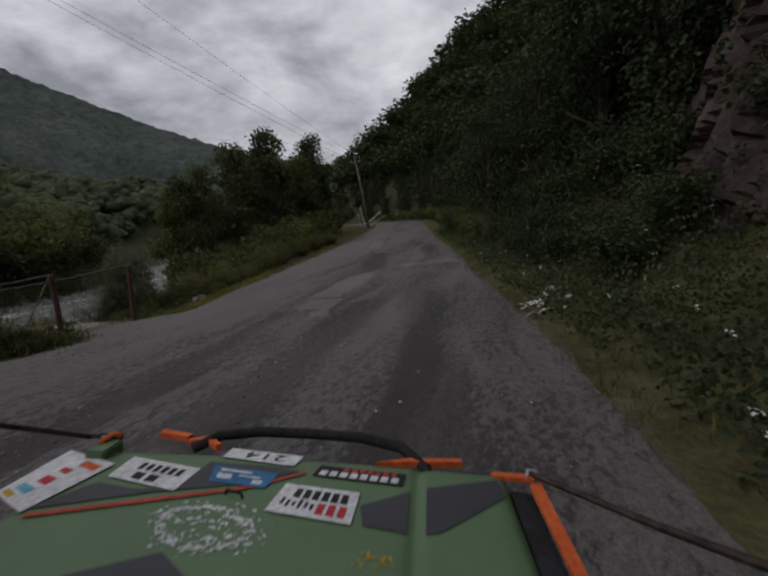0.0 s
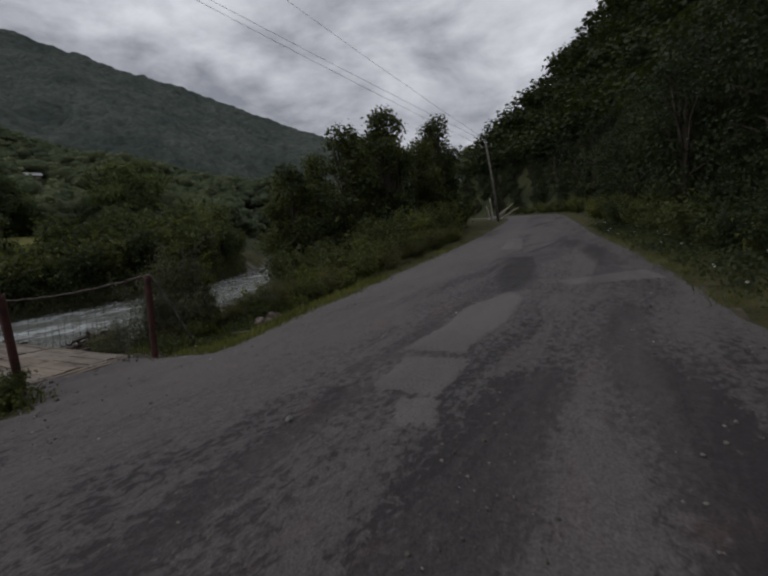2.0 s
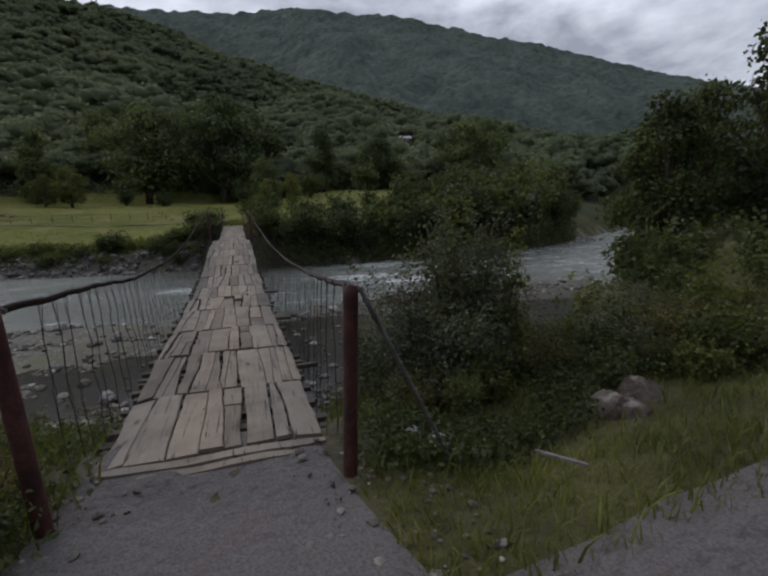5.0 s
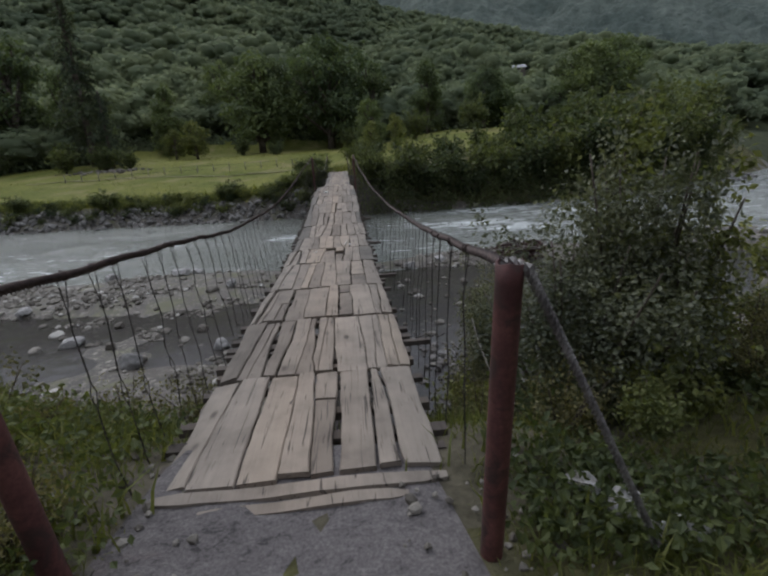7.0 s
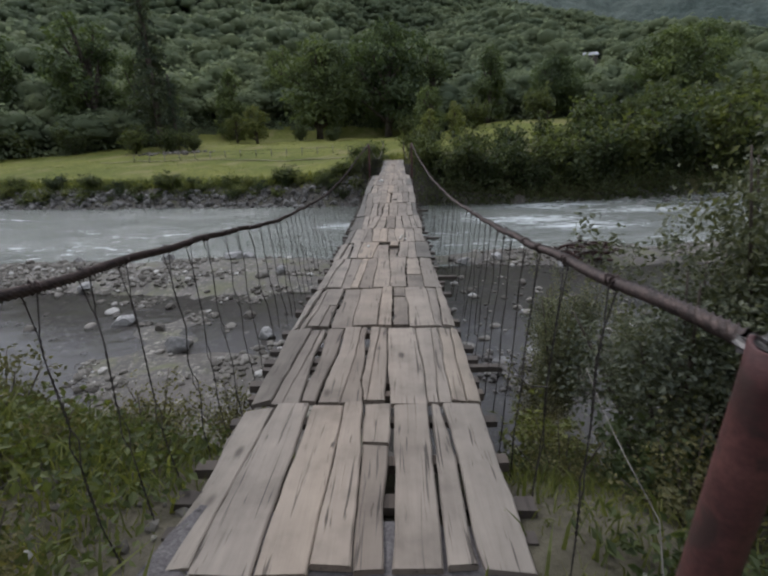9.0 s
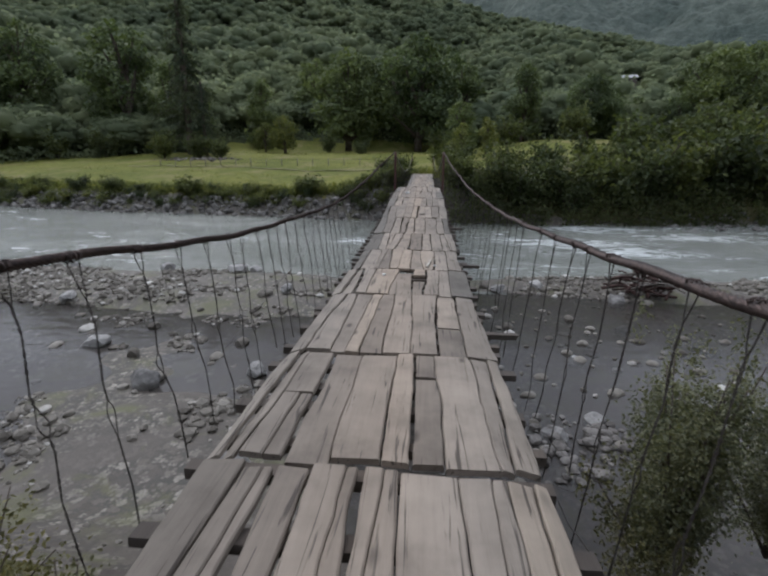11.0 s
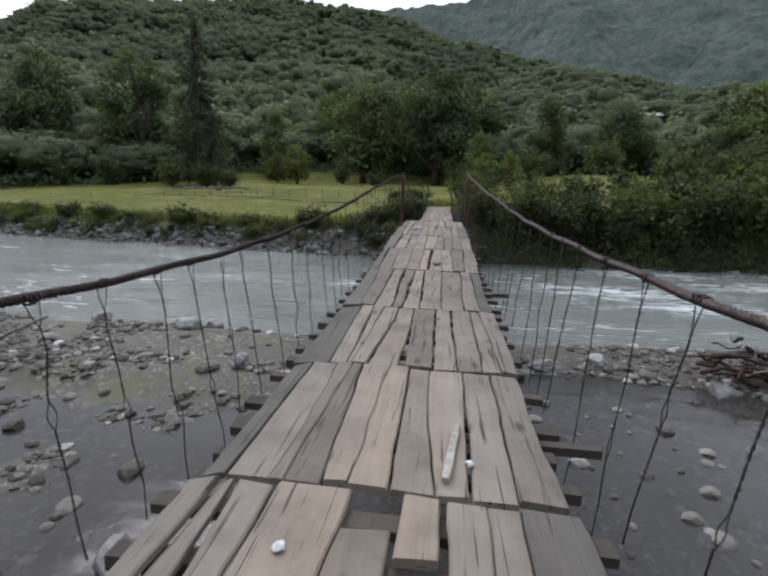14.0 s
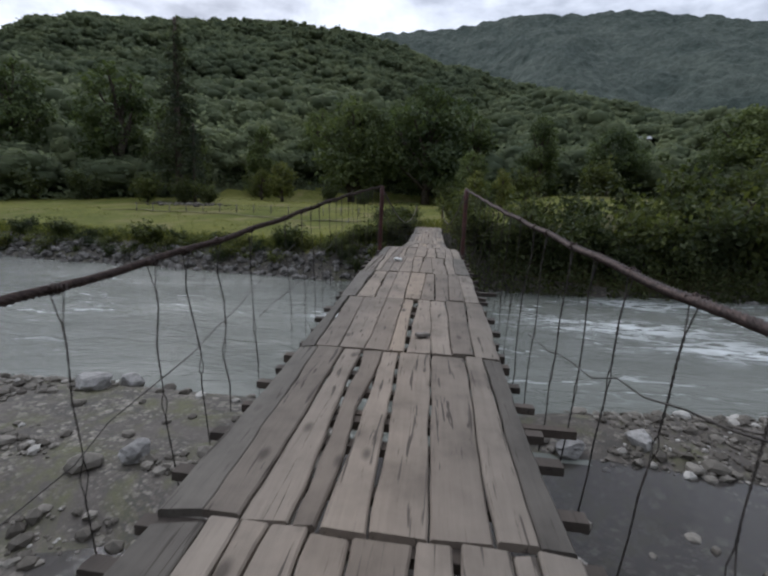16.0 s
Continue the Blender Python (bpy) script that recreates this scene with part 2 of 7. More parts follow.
def gravel_material():
    """Bed of the river: pebbles of many tones in wet silt, with green slime in patches."""
    m, n, l, b = material("river_gravel", 0.7, 0, 0.35)
    pos = n.new("ShaderNodeNewGeometry").outputs["Position"]
    cells = []
    for scale in (5.0, 13.0):
        v = node(n, "ShaderNodeTexVoronoi", Scale=scale, Randomness=1.0)
        l.new(pos, v.inputs["Vector"])
        cells.append(v)
    sep = [n.new("ShaderNodeSeparateColor") for _ in cells]
    for v, q in zip(cells, sep):
        l.new(v.outputs["Color"], q.inputs["Color"])
    tone = [ramp(n, l, q.outputs["Red"], [(0.0, (0.048, 0.040, 0.032)), (0.6, (0.100, 0.087, 0.071)), (1.0, (0.25, 0.228, 0.194))]) for q in sep]
    big = noise_at(n, l, 0.5, 6, 0.65, None, 0.4, True)
    fine = noise_at(n, l, 30, 5, 0.65, None, 0, True)
    col = mix(n, l, ramp(n, l, big, [(0.42, (0, 0, 0)), (0.58, (1, 1, 1))]), tone[1], tone[0])
    gap = mix(n, l, 0.5, cells[0].outputs["Distance"], cells[1].outputs["Distance"])
    col = mix(n, l, ramp(n, l, gap, [(0.45, (0, 0, 0)), (0.62, (1, 1, 1))]), col, (0.05, 0.045, 0.038))
    silt = noise_at(n, l, 0.33, 7, 0.7, (1, 1.6, 1), 0.6, True)
    col = mix(n, l, ramp(n, l, silt, [(0.46, (0, 0, 0)), (0.6, (0.85, 0.85, 0.85))]), col, (0.078, 0.066, 0.056))
    slime = noise_at(n, l, 0.7, 6, 0.7, None, 0.5, True)
    col = mix(n, l, ramp(n, l, slime, [(0.50, (0, 0, 0)), (0.64, (0.85, 0.85, 0.85))]), col, (0.084, 0.084, 0.036))
    col = mix(n, l, 0.5, col, ramp(n, l, fine, [(0.3, (0.55, 0.55, 0.55)), (0.7, (1.4, 1.4, 1.4))]), "MULTIPLY")
    l.new(col, b.inputs["Base Color"])
    bump(n, l, b, gap, -0.8, 0.06)
    return m


def cable_material():
    m, n, l, b = material("rusty_steel_rope", 0.55, 0.6, 0.4)
    w = noise_at(n, l, 30, 5, 0.6, None, 0, True)
    l.new(ramp(n, l, w, [(0.35, (0.028, 0.021, 0.019)), (0.65, (0.085, 0.060, 0.052))]), b.inputs["Base Color"])
    bump(n, l, b, w, 0.6, 0.01)
    return m


def woods_material():
    """Crowns of the far woods: tints that change from tree to tree, with haze and broad lit patches put into the
    colour.
    """
    m, n, l, b = material("hazed_far_woods", 0.8, 0, 0.1)
    g = n.new("ShaderNodeNewGeometry")
    # Leaf tone raised and greyed to stand in for haze on the hill.
    a = ramp(n, l, g.outputs["Random Per Island"], [(0.0, (0.156, 0.186, 0.116)), (1.0, (0.174, 0.204, 0.126))])
    tree_tint = noise_at(n, l, 0.13, 2, 0.5, None, 0, True)
    col = mix(n, l, 0.9, a, ramp(n, l, tree_tint, [(0.32, (0.78, 0.82, 0.84)), (0.68, (1.16, 1.13, 1.04))]), "MULTIPLY")
    # Broad lit and dim patches of the hillside, painted into the tint.
    big = noise_at(n, l, 0.02, 4, 0.6, None, 0, True)
    col = mix(n, l, 0.7, col, ramp(n, l, big, [(0.33, (0.66, 0.70, 0.71)), (0.67, (1.30, 1.26, 1.12))]), "MULTIPLY")
    l.new(col, b.inputs["Base Color"])
    t = n.new("ShaderNodeBsdfTranslucent")
    l.new(col, t.inputs["Color"])
    ms = n.new("ShaderNodeMixShader")
    ms.inputs["Fac"].default_value = 0.55
    l.new(b.outputs["BSDF"], ms.inputs[1])
    l.new(t.outputs["BSDF"], ms.inputs[2])
    l.new(ms.outputs["Shader"], n["Material Output"].inputs["Surface"])
    return m


M_ASPHALT = asphalt_material()
M_WATER = water_material()
M_CALM = calm_water()
M_PLANK = wood_material("weathered_planks", (0.112, 0.099, 0.086), (0.270, 0.241, 0.213))
# Darker tone for some of the outermost boards.
M_PLANK_DARK = wood_material("dark_edge_planks", (0.074, 0.067, 0.061), (0.172, 0.160, 0.146))
M_BEAM = wood_material("dark_old_timber", (0.034, 0.028, 0.025), (0.105, 0.09, 0.08))
M_BARK = two_tone("bark", (0.045, 0.036, 0.028), (0.12, 0.10, 0.082), 1.3, 14, 0.95, 0.7, 0.03)
M_RUST = two_tone("rusted_red_pipe", (0.062, 0.022, 0.02), (0.132, 0.054, 0.046), 3.0, 40, 0.65, 0.35, 0.006, stain=(0.045, 0.024, 0.02), metal=0.2)
M_CABLE = cable_material()
M_WIRE = two_tone("dark_wire", (0.03, 0.026, 0.024), (0.08, 0.07, 0.062), 5, 60, 0.6, 0.2, 0.003, metal=0.5)
M_STEEL = two_tone("grey_wire_rope", (0.16, 0.15, 0.145), (0.34, 0.325, 0.315), 8, 70, 0.45, 0.3, 0.003, metal=0.7)
M_STAY = two_tone("weathered_wire_rope", (0.11, 0.10, 0.095), (0.27, 0.255, 0.24), 8, 70, 0.5, 0.3, 0.003, metal=0.4)
M_SOIL = two_tone("verge_soil", (0.055, 0.05, 0.032), (0.13, 0.115, 0.085), 0.6, 9, 0.95, 0.8, 0.06)
M_GRASSG = two_tone("rough_grass", (0.044, 0.043, 0.018), (0.108, 0.102, 0.045), 0.5, 12, 0.95, 0.8, 0.08, stain=(0.10, 0.092, 0.052))
M_MEADOW = two_tone("mown_meadow", (0.082, 0.096, 0.018), (0.150, 0.150, 0.036), 0.07, 1.6, 0.95, 0.5, 0.1, stain=(0.16, 0.145, 0.06))
M_GRAVEL = gravel_material()
M_FOREST = two_tone("forest_floor", (0.03, 0.037, 0.018), (0.066, 0.075, 0.036), 0.12, 1.4, 0.95, 0.8, 0.3)
M_STONE = two_tone("river_stone", (0.13, 0.125, 0.12), (0.36, 0.35, 0.335), 0.7, 9, 0.8, 0.4, 0.02)
M_ROCK = two_tone("cliff_rock", (0.032, 0.024, 0.023), (0.105, 0.08, 0.074), 0.5, 3.5, 0.85, 0.9, 0.12, stain=(0.06, 0.045, 0.04))
M_LEAF = leaf_material("broad_leaves", (0.050, 0.066, 0.028), (0.112, 0.130, 0.054), 0.4)
# Darkest leaf tone; on the slope over the road it stands in for shade.
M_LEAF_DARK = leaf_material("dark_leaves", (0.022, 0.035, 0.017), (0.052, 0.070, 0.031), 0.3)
M_LEAF_EDGE = leaf_material("meadow_tree_leaves", (0.062, 0.086, 0.044), (0.116, 0.146, 0.070), 0.35)
M_LEAF_GREY = leaf_material("alder_leaves", (0.058, 0.067, 0.042), (0.168, 0.172, 0.115), 0.35, 1.2, 0.5, 0.35)
M_LEAF_WEED = leaf_material("bank_weed_leaves", (0.066, 0.066, 0.034), (0.160, 0.148, 0.078), 0.4, 1.4, 0.6, 0.2)
M_LEAF_BANK = leaf_material("far_bank_leaves", (0.046, 0.062, 0.032), (0.104, 0.122, 0.062), 0.4)
M_LEAF_LIGHT = leaf_material("young_leaves", (0.084, 0.10, 0.036), (0.172, 0.184, 0.07), 0.4, 0.8)
M_NEEDLE = leaf_material("spruce_needles", (0.040, 0.055, 0.038), (0.082, 0.102, 0.068), 0.25)
M_BLADE = leaf_material("grass_blades", (0.078, 0.092, 0.030), (0.185, 0.196, 0.074), 0.4, 0.5)
M_WOODS = woods_material()
# Distance haze is put into this colour: bluish, pale and greyed green.
M_CANOPY = two_tone("hazed_far_canopy", (0.054, 0.070, 0.060), (0.092, 0.109, 0.092), 0.010, 0.10, 0.9, 0.8, 5.0)
M_FLOWER = two_tone("white_petals", (0.6, 0.6, 0.58), (0.8, 0.8, 0.78), 4, 30, 0.8)
M_WHITE = two_tone("white_litter", (0.33, 0.33, 0.33), (0.6, 0.6, 0.58), 6, 40, 0.6)
M_ROOF = two_tone("pale_sheet_roof", (0.24, 0.244, 0.248), (0.40, 0.405, 0.41), 0.8, 9, 0.5)
M_WALL = two_tone("dark_board_wall", (0.07, 0.06, 0.05), (0.15, 0.13, 0.11), 0.8, 9, 0.9)
M_GLASS, _n, _l, _b = material("dark_window_glass", 0.1, 0, 0.5)
_b.inputs["Base Color"].default_value = (0.03, 0.035, 0.04, 1)
M_PALEWOOD = two_tone("fresh_split_wood", (0.28, 0.25, 0.21), (0.42, 0.39, 0.34), 3, 25, 0.8, 0.3, 0.004)
M_RIPRAP = two_tone("riprap_stone", (0.05, 0.046, 0.042), (0.25, 0.24, 0.225), 1.2, 7, 0.85, 0.5, 0.04)
M_PATH = two_tone("trodden_path", (0.16, 0.15, 0.085), (0.25, 0.235, 0.15), 0.4, 6, 0.95, 0.5, 0.04)
M_FENCE = two_tone("grey_fence_wood", (0.10, 0.09, 0.08), (0.22, 0.20, 0.18), 3, 20, 0.9)


# ---- mesh helpers ----
def mesh_of(name, verts, faces, mats, smooth=False, index=None):
    """A mesh from arrays: verts (n, 3), faces (m, 3 or 4)."""
    verts, faces = np.asarray(verts, np.float32), np.asarray(faces, np.int32)
    k = faces.shape[1]
    me = bpy.data.meshes.new(name)
    me.vertices.add(len(verts))
    me.vertices.foreach_set("co", verts.ravel())
    me.loops.add(faces.size)
    me.loops.foreach_set("vertex_index", faces.ravel())
    me.polygons.add(len(faces))
    me.polygons.foreach_set("loop_start", np.arange(0, faces.size, k, dtype=np.int32))
    me.polygons.foreach_set("loop_total", np.full(len(faces), k, np.int32))
    for mat in (mats if isinstance(mats, (list, tuple)) else [mats]):
        me.materials.append(mat)
    if index is not None:
        me.polygons.foreach_set("material_index", np.asarray(index, np.int32))
    me.polygons.foreach_set("use_smooth", np.full(len(faces), smooth, bool))
    me.update(calc_edges=True)
    me.validate()
    return me


def part(name, me, parent, label="", m=None):
    ob = new(name, me)
    ob.parent = parent
    if m is not None:
        ob.matrix_basis = m
    return tagged(ob, label)


def thing(name, label, category, m=None, group="", kind="", me=None):
    ob = new(name, me)
    if m is not None:
        ob.matrix_world = m
    return tagged(ob, label, category, group, kind)


def joined(pieces):
    """Several (verts, faces) as one."""
    vs, fs, k = [], [], 0
    for v, f in pieces:
        vs.append(np.asarray(v, float))
        fs.append(np.asarray(f, int) + k)
        k += len(v)
    return np.concatenate(vs), np.concatenate(fs)


def tube(points, radii, sides=6, cap=True):
    """A tapered tube along points, as quads (caps collapse)."""
    p = np.asarray(points, float)
    sides += sides % 2
    r = np.broadcast_to(np.asarray(radii, float), (len(p),))
    d = np.gradient(p, axis=0)
    d /= np.linalg.norm(d, axis=1)[:, None] + 1e-9
    ref = np.where(np.abs(d[:, 2:3]) > 0.9, np.array([[1.0, 0, 0]]), np.array([[0, 0, 1.0]]))
    u = np.cross(d, ref)
    u /= np.linalg.norm(u, axis=1)[:, None] + 1e-9
    w = np.cross(d, u)
    a = np.linspace(0, 2 * np.pi, sides, endpoint=False)
    v = p[:, None] + r[:, None, None] * (np.cos(a)[None, :, None] * u[:, None] + np.sin(a)[None, :, None] * w[:, None])
    v = v.reshape(-1, 3)
    f = []
    for i in range(len(p) - 1):
        for j in range(sides):
            k = (j + 1) % sides
            f.append((i * sides + j, i * sides + k, (i + 1) * sides + k, (i + 1) * sides + j))
    if cap:
        n = len(v)
        v = np.concatenate([v, p[:1], p[-1:]])
        for j in range(0, sides, 2):
            f.append((n, (j + 2) % sides, j + 1, j))
            e = (len(p) - 1) * sides
            f.append((n + 1, e + j, e + j + 1, e + (j + 2) % sides))
    return v, np.array(f)


def ico(level=1):
    bm = bmesh.new()
    bmesh.ops.create_icosphere(bm, subdivisions=level, radius=1)
    v = np.array([q.co[:] for q in bm.verts])
    f = np.array([[q.index for q in p.verts] for p in bm.faces])
    bm.free()
    return v, f


ICO1, ICO2, ICO3 = ico(1), ico(2), ico(3)
rng = np.random.default_rng(7)


def catmull(xs, ys):
    """A smooth curve through the given places."""
    xs, ys = np.asarray(xs, float), np.asarray(ys, float)
    slope = np.gradient(ys, xs)

    def at(x):
        x = np.clip(np.asarray(x, float), xs[0], xs[-1])
        i = np.clip(np.searchsorted(xs, x) - 1, 0, len(xs) - 2)
        h = xs[i + 1] - xs[i]
        t = (x - xs[i]) / h
        return ((2 * t**3 - 3 * t**2 + 1) * ys[i] + (t**3 - 2 * t**2 + t) * h * slope[i]
                + (-2 * t**3 + 3 * t**2) * ys[i + 1] + (t**3 - t**2) * h * slope[i + 1])
    return at


_tab = np.random.default_rng(3).random((256, 256))


def vnoise(x, y):
    """Smooth value noise in the plane, 0 to 1."""
    xi, yi = np.floor(x).astype(int), np.floor(y).astype(int)
    fx, fy = x - xi, y - yi
    fx, fy = fx * fx * (3 - 2 * fx), fy * fy * (3 - 2 * fy)
    g = lambda a, b: _tab[a % 256, b % 256]
    return (g(xi, yi) * (1 - fx) + g(xi + 1, yi) * fx) * (1 - fy) + (g(xi, yi + 1) * (1 - fx) + g(xi + 1, yi + 1) * fx) * fy


def fnoise(x, y, scale, octaves=4):
    x, y = np.asarray(x, float) * scale, np.asarray(y, float) * scale
    s, a, t = 0.0, 1.0, 0.0
    for o in range(octaves):
        s, t = s + a * vnoise(x * 2**o + 17.3 * o, y * 2**o - 9.1 * o), t + a
        a *= 0.5
    return s / t


def step(a, b, x):
    t = np.clip((x - a) / (b - a), 0, 1)
    return t * t * (3 - 2 * t)


# ---- the lie of the land ----
WATER = -3.8
near_top = catmull([-400, -60, -8, -3, -1, 1.3, 3, 6, 12, 25, 60, 90, 120, 200, 400], [4, 3, 2.2, 1.2, 0.7, 0.7, 0.9, 1.6, 4.0, 13, 40, 62, 80, 94, 100])
near_foot = catmull([-400, -60, -15, -5, 3, 8, 20, 40, 70, 90, 120, 200, 400], [11, 10.5, 9.2, 7.6, 6.8, 8.2, 18, 34, 54, 70, 88, 102, 108])
far_foot = catmull([-400, -65, -30, -6, 5, 18, 40, 59, 90, 120, 200, 400], [75, 53, 47, 44.6, 44.3, 44.8, 50, 61.5, 82, 100, 114, 120])
RIDGE_AZ = [-180, -60, -30, -10, -4, 2, 9, 15, 20, 25, 30, 38, 45, 50, 56, 59, 66, 75, 95, 120, 180]
RIDGE_EL = [8, 12, 17, 19.0, 19.5, 20.0, 20.9, 20.5, 20.2, 19.2, 18.0, 16.0, 13.5, 11.7, 9.8, 8.8, 7.5, 6, 6, 6, 8]


# the wooded hill close behind the meadow hides the far mountain's foot
NEAR_AZ = [-180, -100, -70, -55, -46, -44, -42, -38, -34, -25, -18, -13, -8.7, -3, 3, 9, 17, 27, 34, 47, 55, 70, 90, 180]
NEAR_EL = [8, 8, 8, 9.5, 12.7, 14.4, 15.9, 17.3, 17.7, 18.7, 19.4, 19.4, 18.7, 17.4, 15.4, 13.9, 11.9, 9.8, 8.6, 6.7, 5.5, 4.5, 4, 6]


road_line = catmull([-400, -60, -20, -5, 0.6, 4.5, 9, 24, 36, 68, 100, 130], [-22, -9.5, -7.4, -6.4, -6.0, -5.5, -4.85, -2.1, 0.2, 9.0, 31, 62])


def road_mid(x):
    return road_line(np.clip(x, -400, 130))


def road_half(x):
    return np.interp(x, [-20, -5, 0.6, 4.5, 9, 24, 40], [5.3, 5.2, 4.7, 4.2, 4.05, 3.4, 3.3])


def road_left(x):
    """From the road's middle to its edge on the river side."""
    return np.interp(x, [-20, -5, 0, 1.6, 4.5, 9, 15, 24, 40], [5.2, 5.1, 4.75, 4.4, 4.1, 4.05, 3.75, 3.4, 3.3])


def road_z(x):
    return 0.2 + 0.04 * np.clip(x, 0, 60) + 0.02 * np.clip(x - 60, 0, 80)


def road_top(x, y):
    """The road's surface, which dips a little to the bridge's mouth."""
    mouth = step(-3.2, 0.4, y) * (1 - step(1.5, 4.5, np.abs(x)))
    return road_z(x) * (1 - mouth) + 0.0 * mouth


def land(x, y):
    x, y = np.asarray(x, float), np.asarray(y, float)
    v = y - road_mid(x)
    hw = road_half(x)
    base = road_top(x, y) - 0.05
    # the slope over the road
    s = np.clip(-v - hw - 0.5, 0, None)
    south = 0.12 * np.minimum(s, 1.5) + 0.45 * np.clip(s - 1.5, 0, 1.5) + 0.81 * np.clip(s - 3.0, 0, 70) + 0.2 * np.clip(s - 73, 0, None)
    south = south + (fnoise(x, y, 0.25) - 0.5) * 1.6 * step(1, 6, s)
    # the bank down to the river
    top, foot, far = near_top(x), near_foot(x), far_foot(x)
    d = np.clip((y - top) / np.maximum(foot - top, 1.0), 0, 1)
    fall = d * d * (3 - 2 * d)
    bumpy = (fnoise(x, y, 0.35) - 0.5) * 0.5 * step(0.03, 0.3, d)
    dip = 0.44 * step(0.2, 1.7, v - road_left(x)) * step(1.5, 2.8, x) * (1 - step(7.5, 14, x))
    z = base + south * (v < 0) + bumpy - dip
    bed = WATER - 0.14 + (fnoise(x + 40, y, 0.2, 4) - 0.5) * 0.62
    bar_l = step(16.2, 18.0, y) * (1 - step(21.0, 23.0, y + 0.03 * x)) * (1 - step(-3.5, 0.5, x))
    bar_r = step(19.6, 21.4, y + 0.02 * x) * (1 - step(23.0, 25.0, y - 0.2 * x)) * step(-1.0, 2.0, x) * (1 - step(22, 30, x))
    bed = bed + 0.16 * (1 - step(-1.5, 1.0, x)) * (1 - step(15.5, 17, y)) + 0.34 * bar_l + 0.34 * bar_r - 0.24 * step(0.5, 3, x) * step(10.5, 12, y) * (1 - step(18.6, 20.4, y)) - 0.05 * (1 - step(0, 2, x)) * step(10, 11.5, y) * (1 - step(15, 17, y))
    bed = bed - 0.13 * step(-7.5, -5.5, x) * (1 - step(-0.5, 0.8, x)) * step(9.8, 11.2, y) * (1 - step(14.6, 16.2, y))
    chan = step(21.8, 25, y - 0.1 * np.clip(x, 0, None)) * (1 - step(far - 1.5, far - 0.2, y))
    bed = bed * (1 - chan) + (WATER - 0.9) * chan
    z = np.where(y > top, z * (1 - fall) + bed * fall, z)
    # the far side: riprap, meadow, then the hill
    q = y - far
    rip = step(-0.6, 3.2, q)
    az = np.degrees(np.arctan2(x, np.maximum(y, 1)))
    dist = np.hypot(x, y)
    lift = 2.6 * np.exp(-((x - 1.0) / 7.0) ** 2) * (1 - step(12, 26, q)) + 3.2 * step(2, 26, x) * step(0, 12, q)
    mead = -1.6 + 0.125 * np.clip(q - 3, 0, 36) + 0.05 * np.clip(q - 39, 0, None) + lift * 0.85 + (fnoise(x, y, 0.07) - 0.5) * 0.8
    el = np.interp(az, NEAR_AZ, NEAR_EL)
    crest = 400.0
    h = np.clip((dist - 112) / (crest - 112), 0, 1.35)
    rise = np.minimum(h, 1) ** 1.12 - 0.25 * np.clip(h - 1, 0, 1)
    hill = (np.tan(np.radians(el)) * crest - 12) * rise * step(2, 40, q)
    hill = hill + (fnoise(x, y, 0.018, 4) - 0.5) * 36 * step(0.02, 0.3, h) * (1 - 0.75 * step(0.75, 1.0, h))
    farz = mead + np.clip(hill, 0, None)
    z = np.where(q > -0.6, z * (1 - rip) + farz * rip, z)
    return z


def zone(x, y):
    """Which ground cover lies where: 0 verge soil, 1 rough grass, 2 gravel, 3 meadow, 4 forest floor."""
    j = (fnoise(x, y, 0.9, 3) - 0.5) * 2.0
    v = y - road_mid(x)
    top, foot, far = near_top(x), near_foot(x), far_foot(x)
    k = np.ones(x.shape, int)
    k = np.where((v > -road_half(x) - 0.05) & (v < road_left(x) + 0.1), 0, k)
    k = np.where(v < -road_half(x) - 4.5 + 3.1 * step(24, 34, x) - j * (1 - 0.7 * step(24, 34, x)), 4, k)
    k = np.where(y > top + 0.62 * (foot - top) + j, 2, k)
    k = np.where((np.abs(x) < 3.4 + j) & (y > 0.2) & (y < foot) & (k == 1), 0, k)
    k = np.where(y > far + 2.6 + 0.4 * j, 3, k)
    k = np.where((y > far + 0.5) & (x > 5 + j) & (y < far + 16), 1, k)
    open_edge = 14 * step(-27, -23, np.degrees(np.arctan2(x, np.maximum(y, 1)))) * (1 - step(1, 4, np.degrees(np.arctan2(x, np.maximum(y, 1)))))
    k = np.where(np.hypot(x, y) > 106 + open_edge + 4 * j, np.where(y > far, 4, k), k)
    # pale clearings on the hillside
    k = np.where((np.hypot((x - 210) / 30, (y - 205) / 16) < 1) | (np.hypot((x - 178) / 22, (y - 222) / 10) < 1), 3, k)
    return k


def graded(marks):
    """Places along an axis: (start, end, step) runs joined."""
    out = []
    for a, b, s in marks:
        out.append(np.arange(a, b, s))
    return np.unique(np.round(np.concatenate(out), 3))


def sheet(name, xs, ys, zf, mats, zf_index=None, smooth=True):
    X, Y = np.meshgrid(xs, ys, indexing="ij")
    Z = zf(X, Y)
    v = np.stack([X, Y, Z], -1).reshape(-1, 3)
    nx, ny = len(xs), len(ys)
    i, j = np.meshgrid(np.arange(nx - 1), np.arange(ny - 1), indexing="ij")
    a = (i * ny + j).ravel()
    f = np.stack([a, a + ny, a + ny + 1, a + 1], -1)
    idx = None
    if zf_index is not None:
        c = v[f].mean(1)
        idx = zf_index(c[:, 0], c[:, 1])
    return mesh_of(name, v, f, mats, smooth, idx)


